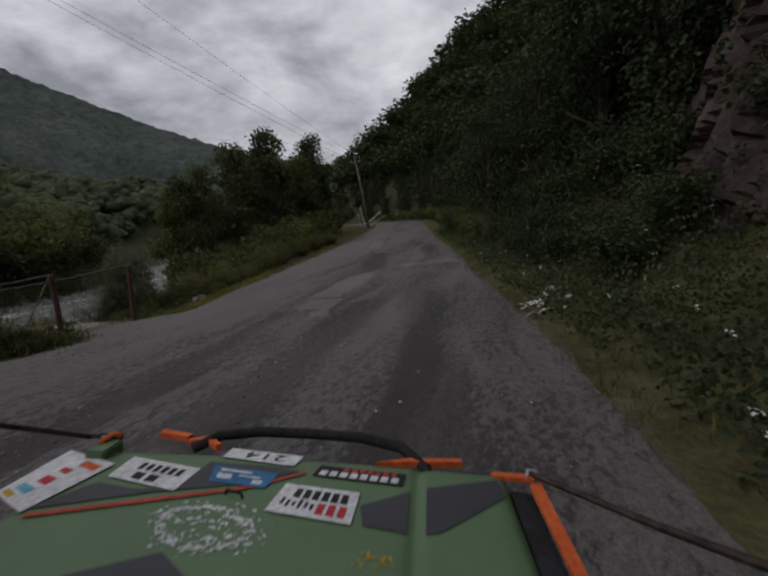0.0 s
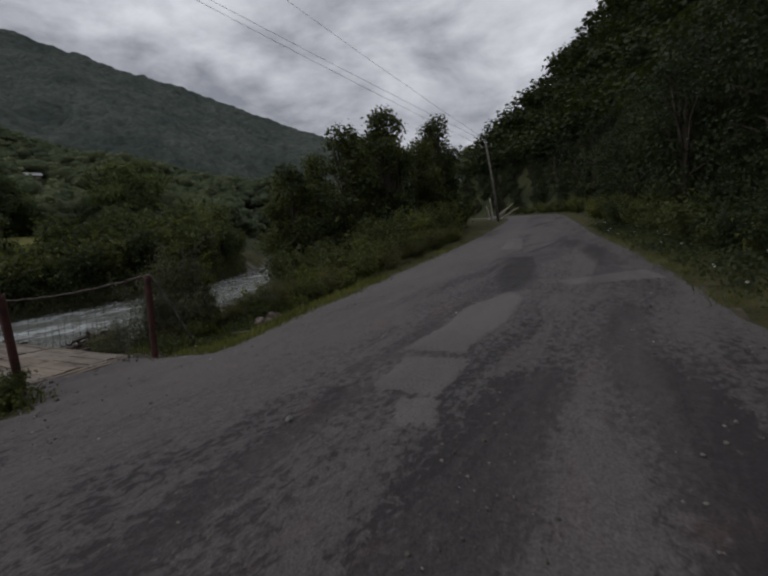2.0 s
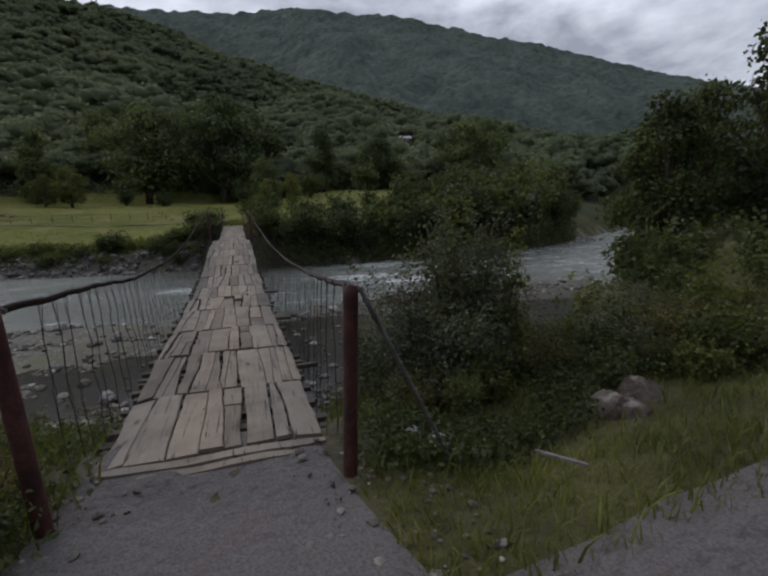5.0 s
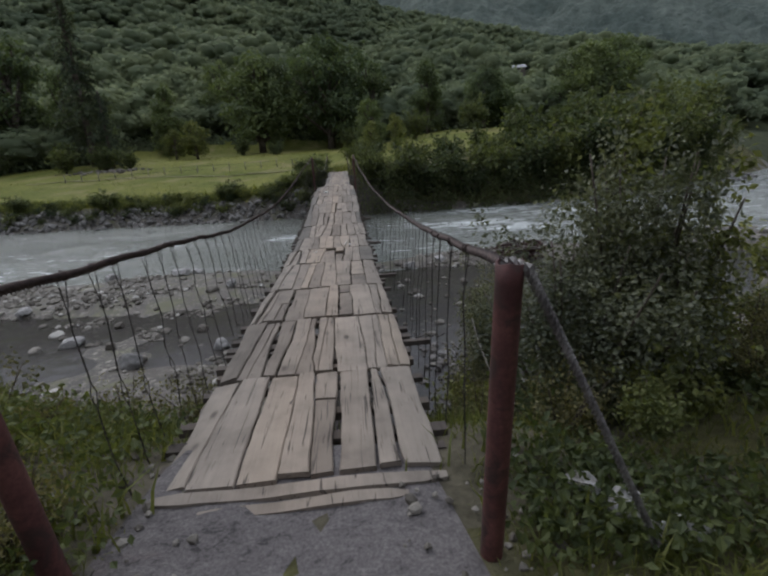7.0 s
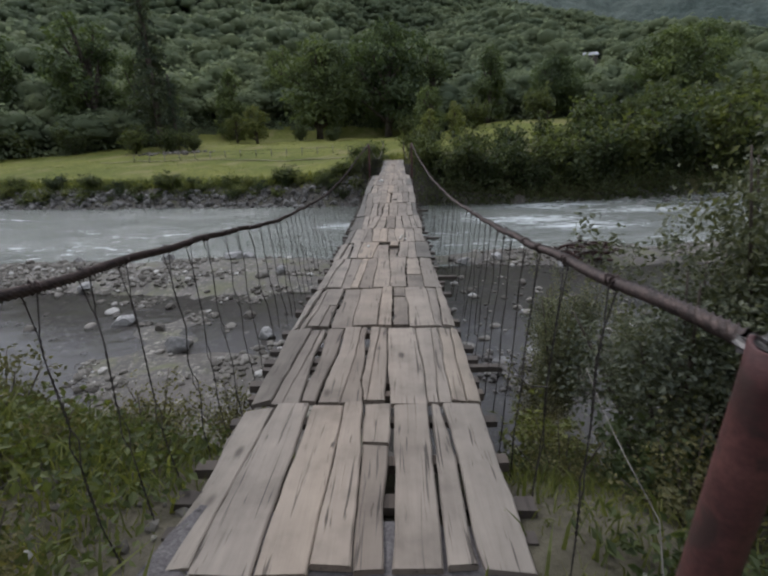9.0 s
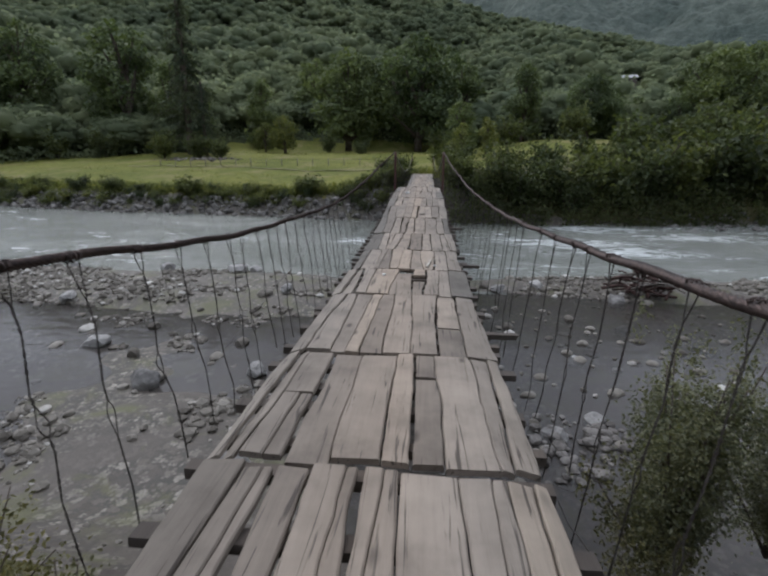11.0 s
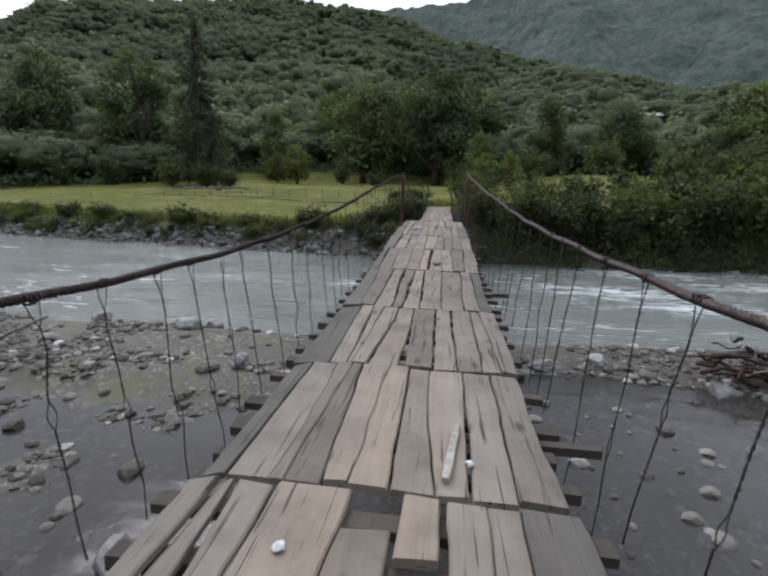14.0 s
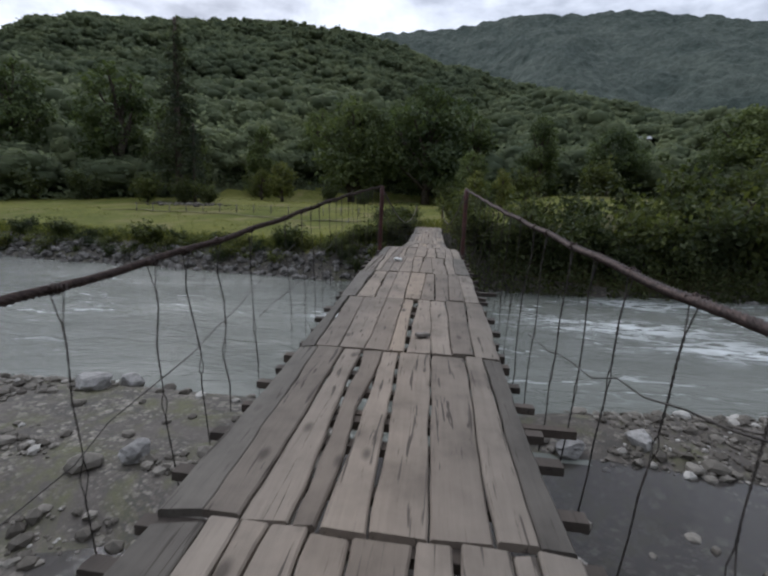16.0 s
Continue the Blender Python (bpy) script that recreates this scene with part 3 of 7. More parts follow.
gx = graded([(-1500, -400, 60), (-400, -120, 14), (-120, -40, 3.5), (-40, -14, 0.9), (-14, 16, 0.33), (16, 50, 0.9), (50, 130, 3.5), (130, 420, 14), (420, 1501, 60)])
gy = graded([(-900, -120, 40), (-120, -40, 6), (-40, -16, 1.2), (-16, 12, 0.33), (12, 30, 0.5), (30, 56, 0.8), (56, 120, 3), (120, 520, 9), (520, 1701, 60)])
ground = thing("ground", "river valley ground of grass, gravel and forest floor", "ground", kind="structure",
               me=sheet("ground", gx, gy, land, [M_SOIL, M_GRASSG, M_GRAVEL, M_MEADOW, M_FOREST], zone))

# ---- road ----
PATCHES = [  # outline and cover: 1 pale mend, 2 dark tar
    ([(0.43, -5.5), (1.6, -5.4), (1.75, -6.35), (0.5, -6.45)], 1),
    ([(1.85, -5.2), (3.4, -5.3), (4.6, -5.15), (6.5, -5.6), (5.7, -6.1), (3.8, -6.3), (2.7, -6.15), (1.95, -6.2)], 1),
    ([(0.3, -6.0), (0.5, -6.45), (-0.15, -6.65), (-0.35, -6.25)], 1),
    ([(7.7, -6.4), (9.6, -8.3), (8.3, -8.8), (7.2, -6.75)], 1),
    ([(3.0, -7.9), (5.1, -8.0), (5.1, -8.45), (3.0, -8.4), (0.7, -9.0), (-2.4, -9.4), (-4.1, -10.1), (-9, -10.8), (-9, -9.5), (-4.0, -9.3), (-2.2, -8.85), (0.7, -8.45)], 2),
    ([(0.9, -4.95), (3.2, -4.85), (5.2, -5.0), (4.8, -5.1), (3.5, -5.25), (1.8, -5.15)], 2),
    ([(6.4, -5.5), (9.0, -4.7), (13, -3.9), (13, -4.6), (9.2, -5.5), (6.9, -6.1)], 2),
    ([(-9, -5.9), (-3, -5.5), (0.3, -5.2), (0.4, -5.45), (-3, -5.9), (-9, -6.5)], 2),
    ([(-6, -7.2), (-2, -6.9), (1.2, -6.9), (1.4, -7.4), (-2, -7.7), (-6, -8.0)], 2),
    ([(10.5, -7.2), (15, -6.0), (19, -4.8), (19, -5.4), (15, -6.8), (10.6, -7.9)], 2),
    ([(16, -2.6), (22, -1.4), (22, -2.2), (16, -3.6)], 1),
]


def inside(x, y, poly):
    hit = np.zeros(x.shape, bool)
    for (xa, ya), (xb, yb) in zip(poly, poly[1:] + poly[:1]):
        cross = ((ya > y) != (yb > y)) & (x < (xb - xa) * (y - ya) / (yb - ya + 1e-12) + xa)
        hit ^= cross
    return hit


def cover(x, y, kind):
    """How deep inside a mend (1) or tar (2) the place lies, in metres; negative outside."""
    best = np.full(x.shape, -1.0)
    for poly, k in PATCHES:
        if k != kind:
            continue
        d = np.full(x.shape, 9.0)
        for (xa, ya), (xb, yb) in zip(poly, poly[1:] + poly[:1]):
            t = np.clip(((x - xa) * (xb - xa) + (y - ya) * (yb - ya)) / ((xb - xa) ** 2 + (yb - ya) ** 2), 0, 1)
            d = np.minimum(d, np.hypot(x - xa - t * (xb - xa), y - ya - t * (yb - ya)))
        best = np.maximum(best, np.where(inside(x, y, poly), d, -d))
    return np.clip(best, -1, 1)


rs = graded([(-60, -9, 0.5), (-9, 13, 0.09), (13, 26, 0.25), (26, 130, 0.6)])
rt = np.linspace(-1, 1, 96)
RX = np.repeat(rs[:, None], len(rt), 1)
edge = 1 + 0.05 * (fnoise(rs, rs * 0, 0.8, 3) - 0.5)
side_w = np.where(rt[None] > 0, road_left(rs)[:, None], road_half(rs)[:, None])
RY = road_mid(rs)[:, None] + side_w * edge[:, None] * rt[None]
# the mouth of the bridge: the surface runs out to the deck
mouth = (1 - step(0.85, 1.45, np.abs(RX + 0.05) + 0.35 * (fnoise(RX, RY, 1.5, 3) - 0.5))) * (rt[None] > 0.8)
RY = RY + mouth * (rt[None] - 0.8) / 0.2 * 2.5
MEND, TAR = cover(RX, RY, 1), cover(RX, RY, 2)
RZ = road_top(RX, RY) + 0.012 - 0.05 * np.abs(rt[None]) ** 6 + (fnoise(RX, RY, 0.9, 3) - 0.5) * 0.05
RZ = RZ + (fnoise(RX, RY, 6.0, 2) - 0.5) * 0.024 * (1 - step(-0.1, 0.1, np.maximum(MEND, TAR))) + 0.012 * step(-0.04, 0.04, MEND) - 0.01 * step(-0.1, 0.1, TAR)
rv = np.stack([RX, RY, RZ], -1).reshape(-1, 3)
i, j = np.meshgrid(np.arange(len(rs) - 1), np.arange(len(rt) - 1), indexing="ij")
a = (i * len(rt) + j).ravel()
rf = np.stack([a, a + len(rt), a + len(rt) + 1, a + 1], -1)
road_mesh = mesh_of("road", rv, rf, M_ASPHALT, True)
DIRT = np.clip(step(3.6, 1.6, road_left(rs)[:, None] - (RY - road_mid(rs)[:, None])) + 0 * RX, 0, 1)
for name, field in (("mend", MEND), ("tar", TAR), ("dirt", DIRT)):
    road_mesh.attributes.new(name, "FLOAT", "POINT").data.foreach_set("value", field.ravel().astype(np.float32))
road = thing("road", "cracked and patched grey asphalt road with loose grit", "road", kind="structure",
             me=road_mesh)

# ---- river ----
water = thing("water", "grey-green river with white ripples over stones", "river", kind="structure",
              me=sheet("water", graded([(-420, -60, 20), (-60, 60, 0.8), (60, 400, 12)]), graded([(4, 9, 1), (9, 60, 0.5), (60, 340, 8)]),
                       lambda x, y: WATER + (fnoise(x, y, 0.7, 3) - 0.5) * 0.16 * step(20.5, 26, y) + (fnoise(x + 9, y, 0.25, 2) - 0.5) * 0.14 * step(20.5, 26, y), [M_WATER, M_CALM],
                       lambda x, y: ((y < 20.4 + 0.08 * np.clip(x, 0, None)) & (x < 32)).astype(int)))

wxy = np.array([q.co[:2] for q in water.data.vertices])
rapid = 0.4 * step(20, 34, wxy[:, 0])
for px_, py_, rx_, ry_ in ((10.5, 34.5, 5.5, 2.2), (14, 31, 5.0, 1.8), (14.5, 41.5, 5.0, 1.5), (21, 38, 6.0, 2.0), (-3.5, 33, 2.5, 1.4)):
    rapid = np.maximum(rapid, 0.95 * np.exp(-((wxy[:, 0] - px_) / rx_) ** 2 - ((wxy[:, 1] - py_) / ry_) ** 2))
water.data.attributes.new("rapid", "FLOAT", "POINT").data.foreach_set("value", rapid.astype(np.float32))

# ---- bridge ----
PIER = 23.3
deck_z = catmull([0.0, 2.5, 5, 8, 11, 13, 15.5, 17.5, 20.5, PIER, 27, 32, 38, 43, 48, 51.6], [0.02, -0.06, -0.11, -0.18, -0.15, -0.1, 0.02, 0.17, 0.38, 0.5, 0.24, 0.02, 0.04, 0.28, 0.62, 0.95])
rail_far = catmull([PIER, 28, 33.5, 39, 45, 51.4], [2.05, 1.45, 1.05, 1.08, 1.5, 2.3])


BOW = {1: (0.33, 0.12, 0.86, -0.09, 0.045), -1: (0.47, 0.12, 0.92, -0.078, 0.11)}


def cable(side, y):
    """Place of the main cable at y: the near span sags and bows outwards between its posts."""
    y = np.asarray(y, float)
    a, b, sag, c, d = BOW[side]
    u = np.clip(y / PIER, 0, 1)
    x = 1.12 + a * np.sin(np.pi * u) + b * np.sin(2 * np.pi * u)
    z = 1.58 + 0.54 * u - 4 * sag * u * (1 - u) + c * np.sin(2 * np.pi * u) + d * np.sin(3 * np.pi * u) - (0.07 if side < 0 else 0.0) * np.exp(-((y - 5.8) / 2.0) ** 2)
    return side * x, np.where(y <= PIER, z, rail_far(y) + 0.03)


def hang_x(side, y):
    """How far out a hanger's foot hangs beside the deck."""
    return side * (1.08 + 0.76 * (np.abs(cable(side, y)[0]) - 1.12) * (np.asarray(y) < PIER))


bridge = thing("suspension_bridge", "old narrow suspension bridge with weathered plank deck and rusty cables", "bridge", pose(0, 0, 0))


def plank_mesh(left, right, y0, y1, lift, thick=0.045, tip=(0.0, 0.0), mat=M_PLANK):
    """A board along the bridge between two worn edge lines, following the deck; tip lowers its two sides."""
    n = max(5, int((y1 - y0) / (0.13 if y0 < 16 else 0.26)) + 1)
    ys = np.linspace(y0, y1, n)
    e0, e1 = left(ys), right(ys)
    e1 = np.maximum(e1, e0 + 0.03)
    cx, cy = float((e0 + e1).mean() / 2), (y0 + y1) / 2
    zs = deck_z(ys) + lift + 0.014 * (fnoise(ys + cx * 9, ys * 0 + cy, 0.9, 2) - 0.5)
    c = 0.01
    v = []
    skew = rng.uniform(-0.02, 0.02, 2)
    for k in range(n):
        for x, z in ((e0[k], -thick), (e0[k], -c), (e0[k] + c, 0), (e1[k] - c, 0), (e1[k], -c), (e1[k], -thick)):
            u = (x - e0[k]) / (e1[k] - e0[k])
            dy = skew[0] * (u - 0.5) * (k == 0) + skew[1] * (u - 0.5) * (k == n - 1)
            v.append((x - cx, ys[k] + dy - cy, zs[k] + z - tip[0] * (1 - u) - tip[1] * u))
    f = []
    for k in range(n - 1):
        for q in range(6):
            r = (q + 1) % 6
            f.append((k * 6 + q, k * 6 + r, (k + 1) * 6 + r, (k + 1) * 6 + q))
    e = (n - 1) * 6
    f += [(0, 3, 2, 1), (0, 5, 4, 3), (e, e + 1, e + 2, e + 3), (e, e + 3, e + 4, e + 5)]
    return mesh_of("plank", v, f, mat), pose(cx, cy, 0)


def edge_line(x, slope, mid, wob, gap, seed):
    """A worn board edge: a slanting, wavering line, with a gap that opens and closes along it."""
    def at(ys):
        w = wob * (fnoise(ys * 1.0 + seed, ys * 0 + seed * 3.1, 0.8, 4) - 0.5) * 2
        g = gap * (0.2 + 3.2 * fnoise(ys + seed * 7.0, ys * 0 + seed, 0.9, 3) ** 3)
        rag = 0.010 * (fnoise(ys + seed * 2.3, ys * 0 + seed, 6.0, 2) - 0.5) * 2
        return x + slope * (ys - mid) + w + g + rag
    return at


SEAMS = [0.7, 2.33, 4.06, 5.75, 7.9, 9.45, 11.1, 13.05, 15.45, 17.5, 19.45, 21.4, 23.6, 26.2, 28.9, 31.5, 34.1, 36.8, 39.4, 42.0, 44.5, 47.0, 49.4, 51.7]
for b, (y0, y1) in enumerate(zip(SEAMS, SEAMS[1:])):
    rough = 1.3 if y0 < 8 else 1.0 if y0 < 12.5 else 0.55
    w = rng.uniform(0.65, 1.35, 8 if b < 5 else 9)
    half = 1.0 + rng.uniform(-0.02, 0.03)
    cuts = np.concatenate([[0], np.cumsum(w)]) / w.sum() * 2 * half - half
    slopes = rng.normal(0, 0.02 * rough, len(cuts))
    slopes[0] = slopes[-1] = 0
    seeds = rng.uniform(0, 90, len(cuts))
    wobs = (0.02 + 0.06 * rough * rng.random(len(cuts)) ** 1.5)
    gaps = 0.005 + 0.022 * rough * rng.random(len(cuts)) ** 1.5
    mid = (y0 + y1) / 2
    for k in range(len(w)):
        left = edge_line(cuts[k], slopes[k], mid, wobs[k], gaps[k], seeds[k])
        right = edge_line(cuts[k + 1], slopes[k + 1], mid, wobs[k + 1], -gaps[k + 1], seeds[k + 1])
        ya = y0 + 0.014 + rough * rng.uniform(-0.02, 0.04)
        yb = y1 - 0.014 + rough * rng.uniform(-0.04, 0.02)
        lift = rng.uniform(0, 0.018)
        tip = (0.035 * rough * (k == 0) + rng.uniform(0, 0.006), 0.02 * rough * (k == len(w) - 1) + rng.uniform(0, 0.006))
        runs = [(ya, yb)]
        if b == 4 and k == 3:
            runs = [(ya, yb - 0.22)]
        elif b == 4 and k == 4:
            # broken through: a hole in the middle of the deck
            runs = [(ya, ya + 0.72), (ya + 1.12, yb)]
        elif y1 - y0 > 1.4 and rng.random() < (0.13 if rough > 1 else 0.08 if y0 < 9 else 0.0):
            cut = y0 + (y1 - y0) * rng.uniform(0.3, 0.7)
            runs = [(ya, cut - 0.012), (cut + rng.uniform(0.005, 0.05), yb)]
        for p, q in runs:
            # some boards have split lengthwise
            if rng.random() < 0.16 * rough and cuts[k + 1] - cuts[k] > 0.2:
                sx, sd = cuts[k] + (cuts[k + 1] - cuts[k]) * rng.uniform(0.35, 0.65), rng.uniform(0, 90)
                crack = rng.uniform(0.002, 0.007)
                for le, ri in ((left, edge_line(sx, 0.03, mid, 0.03, -crack, sd)), (edge_line(sx, 0.03, mid, 0.03, crack, sd), right)):
                    me, at = plank_mesh(le, ri, p, q, lift + rng.uniform(-0.006, 0.006), 0.045, tip)
                    part("plank", me, bridge, m=at)
            else:
                me, at = plank_mesh(left, right, p, q, lift + rng.uniform(-0.004, 0.004), 0.045, tip, M_PLANK_DARK if k == 0 and y0 > 7 or k == len(w) - 1 and b % 3 == 1 else M_PLANK)
                part("plank", me, bridge, m=at)

# splintered sill boards at the mouth
for y, x0, x1, w, z in ((0.62, -0.95, 1.0, 0.055, 0.0), (0.50, -0.62, 0.72, 0.045, -0.02)):
    xs = np.linspace(x0, x1, 12)
    ym = y + 0.035 * (fnoise(xs, xs * 0 + y * 9, 2.0, 3) - 0.5)
    half_w = w * (0.75 + 0.5 * fnoise(xs, xs * 0 + 5, 2.5, 3)) * np.where((xs == x0) | (xs == x1), 0.5, 1)
    zt = deck_z(0.7) + z + 0.012 * np.sin(xs * 5)
    v = np.stack([np.stack([xs, ym + s * half_w, zt + h], 1) for s, h in ((-1, -0.07), (-0.9, -0.008), (0.9, 0), (1, -0.07))], 1).reshape(-1, 3)
    f = [(k * 4 + q, k * 4 + (q + 1) % 4, k * 4 + 4 + (q + 1) % 4, k * 4 + 4 + q) for k in range(11) for q in range(4)] + [(0, 3, 2, 1), (44, 45, 46, 47)]
    part("sill_board", mesh_of("sill_board", v, f, M_PLANK), bridge, "pale splintered sill board")


def beam_mesh(left, right, w, h):
    v, f = [], [(0, 1, 2, 3), (4, 7, 6, 5), (0, 4, 5, 1), (1, 5, 6, 2), (2, 6, 7, 3), (3, 7, 4, 0)]
    for x in (left, right):
        v += [(x, -w, -h), (x, w, -h), (x, w * 0.95, 0), (x, -w * 0.93, 0)]
    return mesh_of("crossbeam", np.array(v), np.array(f), M_BEAM)


BEAM_KINDS = [beam_mesh(-1.0 - rng.choice([0.02, 0.04, 0.06, 0.08, 0.11]), 1.0 + rng.choice([0.04, 0.07, 0.10, 0.14, 0.2]), rng.uniform(0.04, 0.065), rng.uniform(0.05, 0.075)) for _ in range(9)]
beam_y = np.arange(0.95, 51.2, 0.38)
for y in beam_y:
    y = y + rng.uniform(-0.1, 0.1)
    part("crossbeam", BEAM_KINDS[rng.integers(9)], bridge,
         m=pose(0, y, float(deck_z(y)) - 0.05, rng.uniform(-4, 4), rng.uniform(-0.8, 0.8), rng.uniform(-1.5, 1.5)))
for y in (3.1, 6.6, 10.15, 14.3, 18.4):
    part("crossbeam", beam_mesh(-1.08, 1.36, 0.035, 0.06), bridge, "long dark crossbeam sticking out beside the deck", pose(0, y, float(deck_z(y)) - 0.055, 2, 0, 0.6))


def rope(points, radius, strands=6, pitch=0.14, deep=0.24):
    """A twisted wire rope in one skin, its strands winding round the line."""
    p = np.asarray(points, float)
    s = np.concatenate([[0], np.cumsum(np.linalg.norm(np.diff(p, axis=0), axis=1))])
    m = int(s[-1] / (pitch / 8)) + 2
    q = np.stack([np.interp(np.linspace(0, s[-1], m), s, p[:, i]) for i in range(3)], 1)
    d = np.gradient(q, axis=0)
    d /= np.linalg.norm(d, axis=1)[:, None]
    u = np.cross(d, [0.31, 0.2, 0.93])
    u /= np.linalg.norm(u, axis=1)[:, None]
    w = np.cross(d, u)
    n = strands * 3
    a = np.linspace(0, 2 * np.pi, n, endpoint=False)[None] + (np.linspace(0, s[-1], m) / pitch * 2 * np.pi)[:, None]
    r = radius * (1 + deep * np.cos(np.linspace(0, 2 * np.pi * strands, n, endpoint=False)))[None, :, None]
    v = (q[:, None] + r * (np.cos(a)[..., None] * u[:, None] + np.sin(a)[..., None] * w[:, None])).reshape(-1, 3)
    i, j = np.meshgrid(np.arange(m - 1), np.arange(n), indexing="ij")
    k = (j + 1) % n
    f = np.stack([i * n + j, i * n + k, (i + 1) * n + k, (i + 1) * n + j], -1).reshape(-1, 4)
    return v, f


POST_R = 0.06
MAIN = {}
for side in (-1, 1):
    ys = np.arange(0, PIER + 0.01, 0.2)
    cx, cz = cable(side, ys)
    line = np.stack([cx + 0.01 * np.sin(ys * 1.3), ys, cz + 0.008 * np.sin(ys * 5)], 1)
    MAIN[side] = part("main_cable", mesh_of("main_cable", *rope(line, 0.0225, 6, 0.2), M_CABLE, True), bridge, "thick rusty twisted steel cable")
    ys = np.arange(PIER, 51.41, 0.5)
    line = np.stack([*cable(side, ys), ys], 1)[:, [0, 2, 1]]
    part("main_cable", mesh_of("main_cable", *tube(line, 0.02, 6), M_CABLE, True), bridge, "thick rusty twisted steel cable")


def hanger_mesh(drop, lean, fine):
    """A hanger of two wires twisted together, parted round the cable at its head and in one eye half way down."""
    n = 46 if fine else 12
    t = np.linspace(0, 1, n)
    bend = np.interp(t, np.linspace(0, 1, 7), np.concatenate([[0], rng.normal(0, 0.012, 5), [0]]))
    eye = rng.uniform(0.4, 0.62)
    part_w = np.where(t < 0.1, 0.034 * (1 - t / 0.1), 0) + 0.026 * np.clip(1 - np.abs(t - eye) / 0.05, 0, 1)
    turn = t * drop / 0.09 * 2 * np.pi * (part_w < 0.004) + 1.2
    out = []
    for s in (-1, 1):
        q = np.stack([lean[0] * t + bend, lean[1] * t + bend * 0.5 + s * part_w, -drop * t], 1)
        if fine:
            q[:, 0] += s * 0.0042 * np.cos(turn)
            q[:, 1] += s * 0.0042 * np.sin(turn)
        out.append(tube(q, 0.0038 if fine else 0.0034, 4, False))
    v, f = joined(out)
    return mesh_of("hanger", v, f, M_WIRE)


def lash_mesh():
    a = np.linspace(0, 2 * np.pi * 3.5, 22)
    p = np.stack([(0.024 + 0.007 * np.sin(a * 1.7)) * np.cos(a), np.linspace(-0.045, 0.045, 22), (0.024 + 0.007 * np.sin(a * 1.7)) * np.sin(a)], 1)
    return mesh_of("lashing", *tube(p, 0.006, 5), M_CABLE, True)


LASH = lash_mesh()
for side in (-1, 1):
    y = 0.75
    while y < 51.0:
        on = y < 22.2
        cx, top = (float(q) for q in cable(side, y))
        drop = top - float(deck_z(y)) + (rng.uniform(0.25, 0.85) if on else 0.08)
        me = hanger_mesh(drop, (float(hang_x(side, y)) + rng.uniform(-0.03, 0.03) - cx, rng.uniform(-0.07, 0.07)), y < 16)
        part("hanger", me, bridge, m=pose(cx, y, top - 0.02))
        if on and y < 20:
            part("lashing", LASH, MAIN[side], "wire lashing round the cable", pose(cx, y, top, 0, rng.uniform(0, 90), rng.uniform(-6, 6)))
        y += rng.uniform(0.34, 0.62) if on else rng.uniform(0.42, 0.6)
        if on and rng.random() < 0.15:
            y += 0.3
# slack wires slung between the hangers
for side, ya, za, yb, zb in ((-1, 12.2, 0.05, 16.0, 1.0), (-1, 15.0, 0.4, 19.0, 1.3), (1, 12.0, 0.9, 15.2, 0.35), (1, 1.2, 0.75, 4.4, -0.5), (1, 17.2, 1.4, 22.2, 0.8), (-1, 5.0, 0.2, 9.0, 0.8)):
    t = np.linspace(0, 1, 12)
    p = np.stack([0.55 * side * 1.06 + 0.45 * cable(side, ya + (yb - ya) * t)[0], ya + (yb - ya) * t, za + (zb - za) * t - 0.35 * t * (1 - t)], 1)
    p[1:-1] += rng.normal(0, 0.018, (10, 3))
    part("brace_wire", mesh_of("brace_wire", *tube(p, 0.0042, 4), M_WIRE, True), bridge, "slack rusty wire")
part("brace_wire", mesh_of("brace_wire", *tube([(1.36, 1.28, 0.82), (1.31, 0.95, 0.77), (1.30, 0.7, 0.71), (1.28, 0.38, 0.67), (1.14, 0.07, 0.6)], 0.0026, 5), M_FENCE, True), bridge, "pale slack wire tied to the post")


def pipe(bottom, top, radius, name="post"):
    """A hollow pipe, open at its top, a little dented at the rim."""
    b, t = np.array(bottom, float), np.array(top, float)
    n = 18
    a = np.linspace(0, 2 * np.pi, n, endpoint=False)
    rings = []
    for h, r in ((0, 1), (0.5, 1), (0.96, 1), (1.0, 1.03), (1.0, 0.86), (0.9, 0.84), (0.55, 0.84)):
        c = b + (t - b) * h
        jag = 0.006 * np.sin(a * 3 + 1) * (h == 1.0)
        rings.append(np.stack([c[0] + radius * r * np.cos(a), c[1] + radius * r * np.sin(a), c[2] + jag], 1))
    v = np.concatenate(rings)
    f = [(i * n + j, i * n + (j + 1) % n, (i + 1) * n + (j + 1) % n, (i + 1) * n + j) for i in range(len(rings) - 1) for j in range(n)]
    return mesh_of(name, v, f, M_RUST, True)


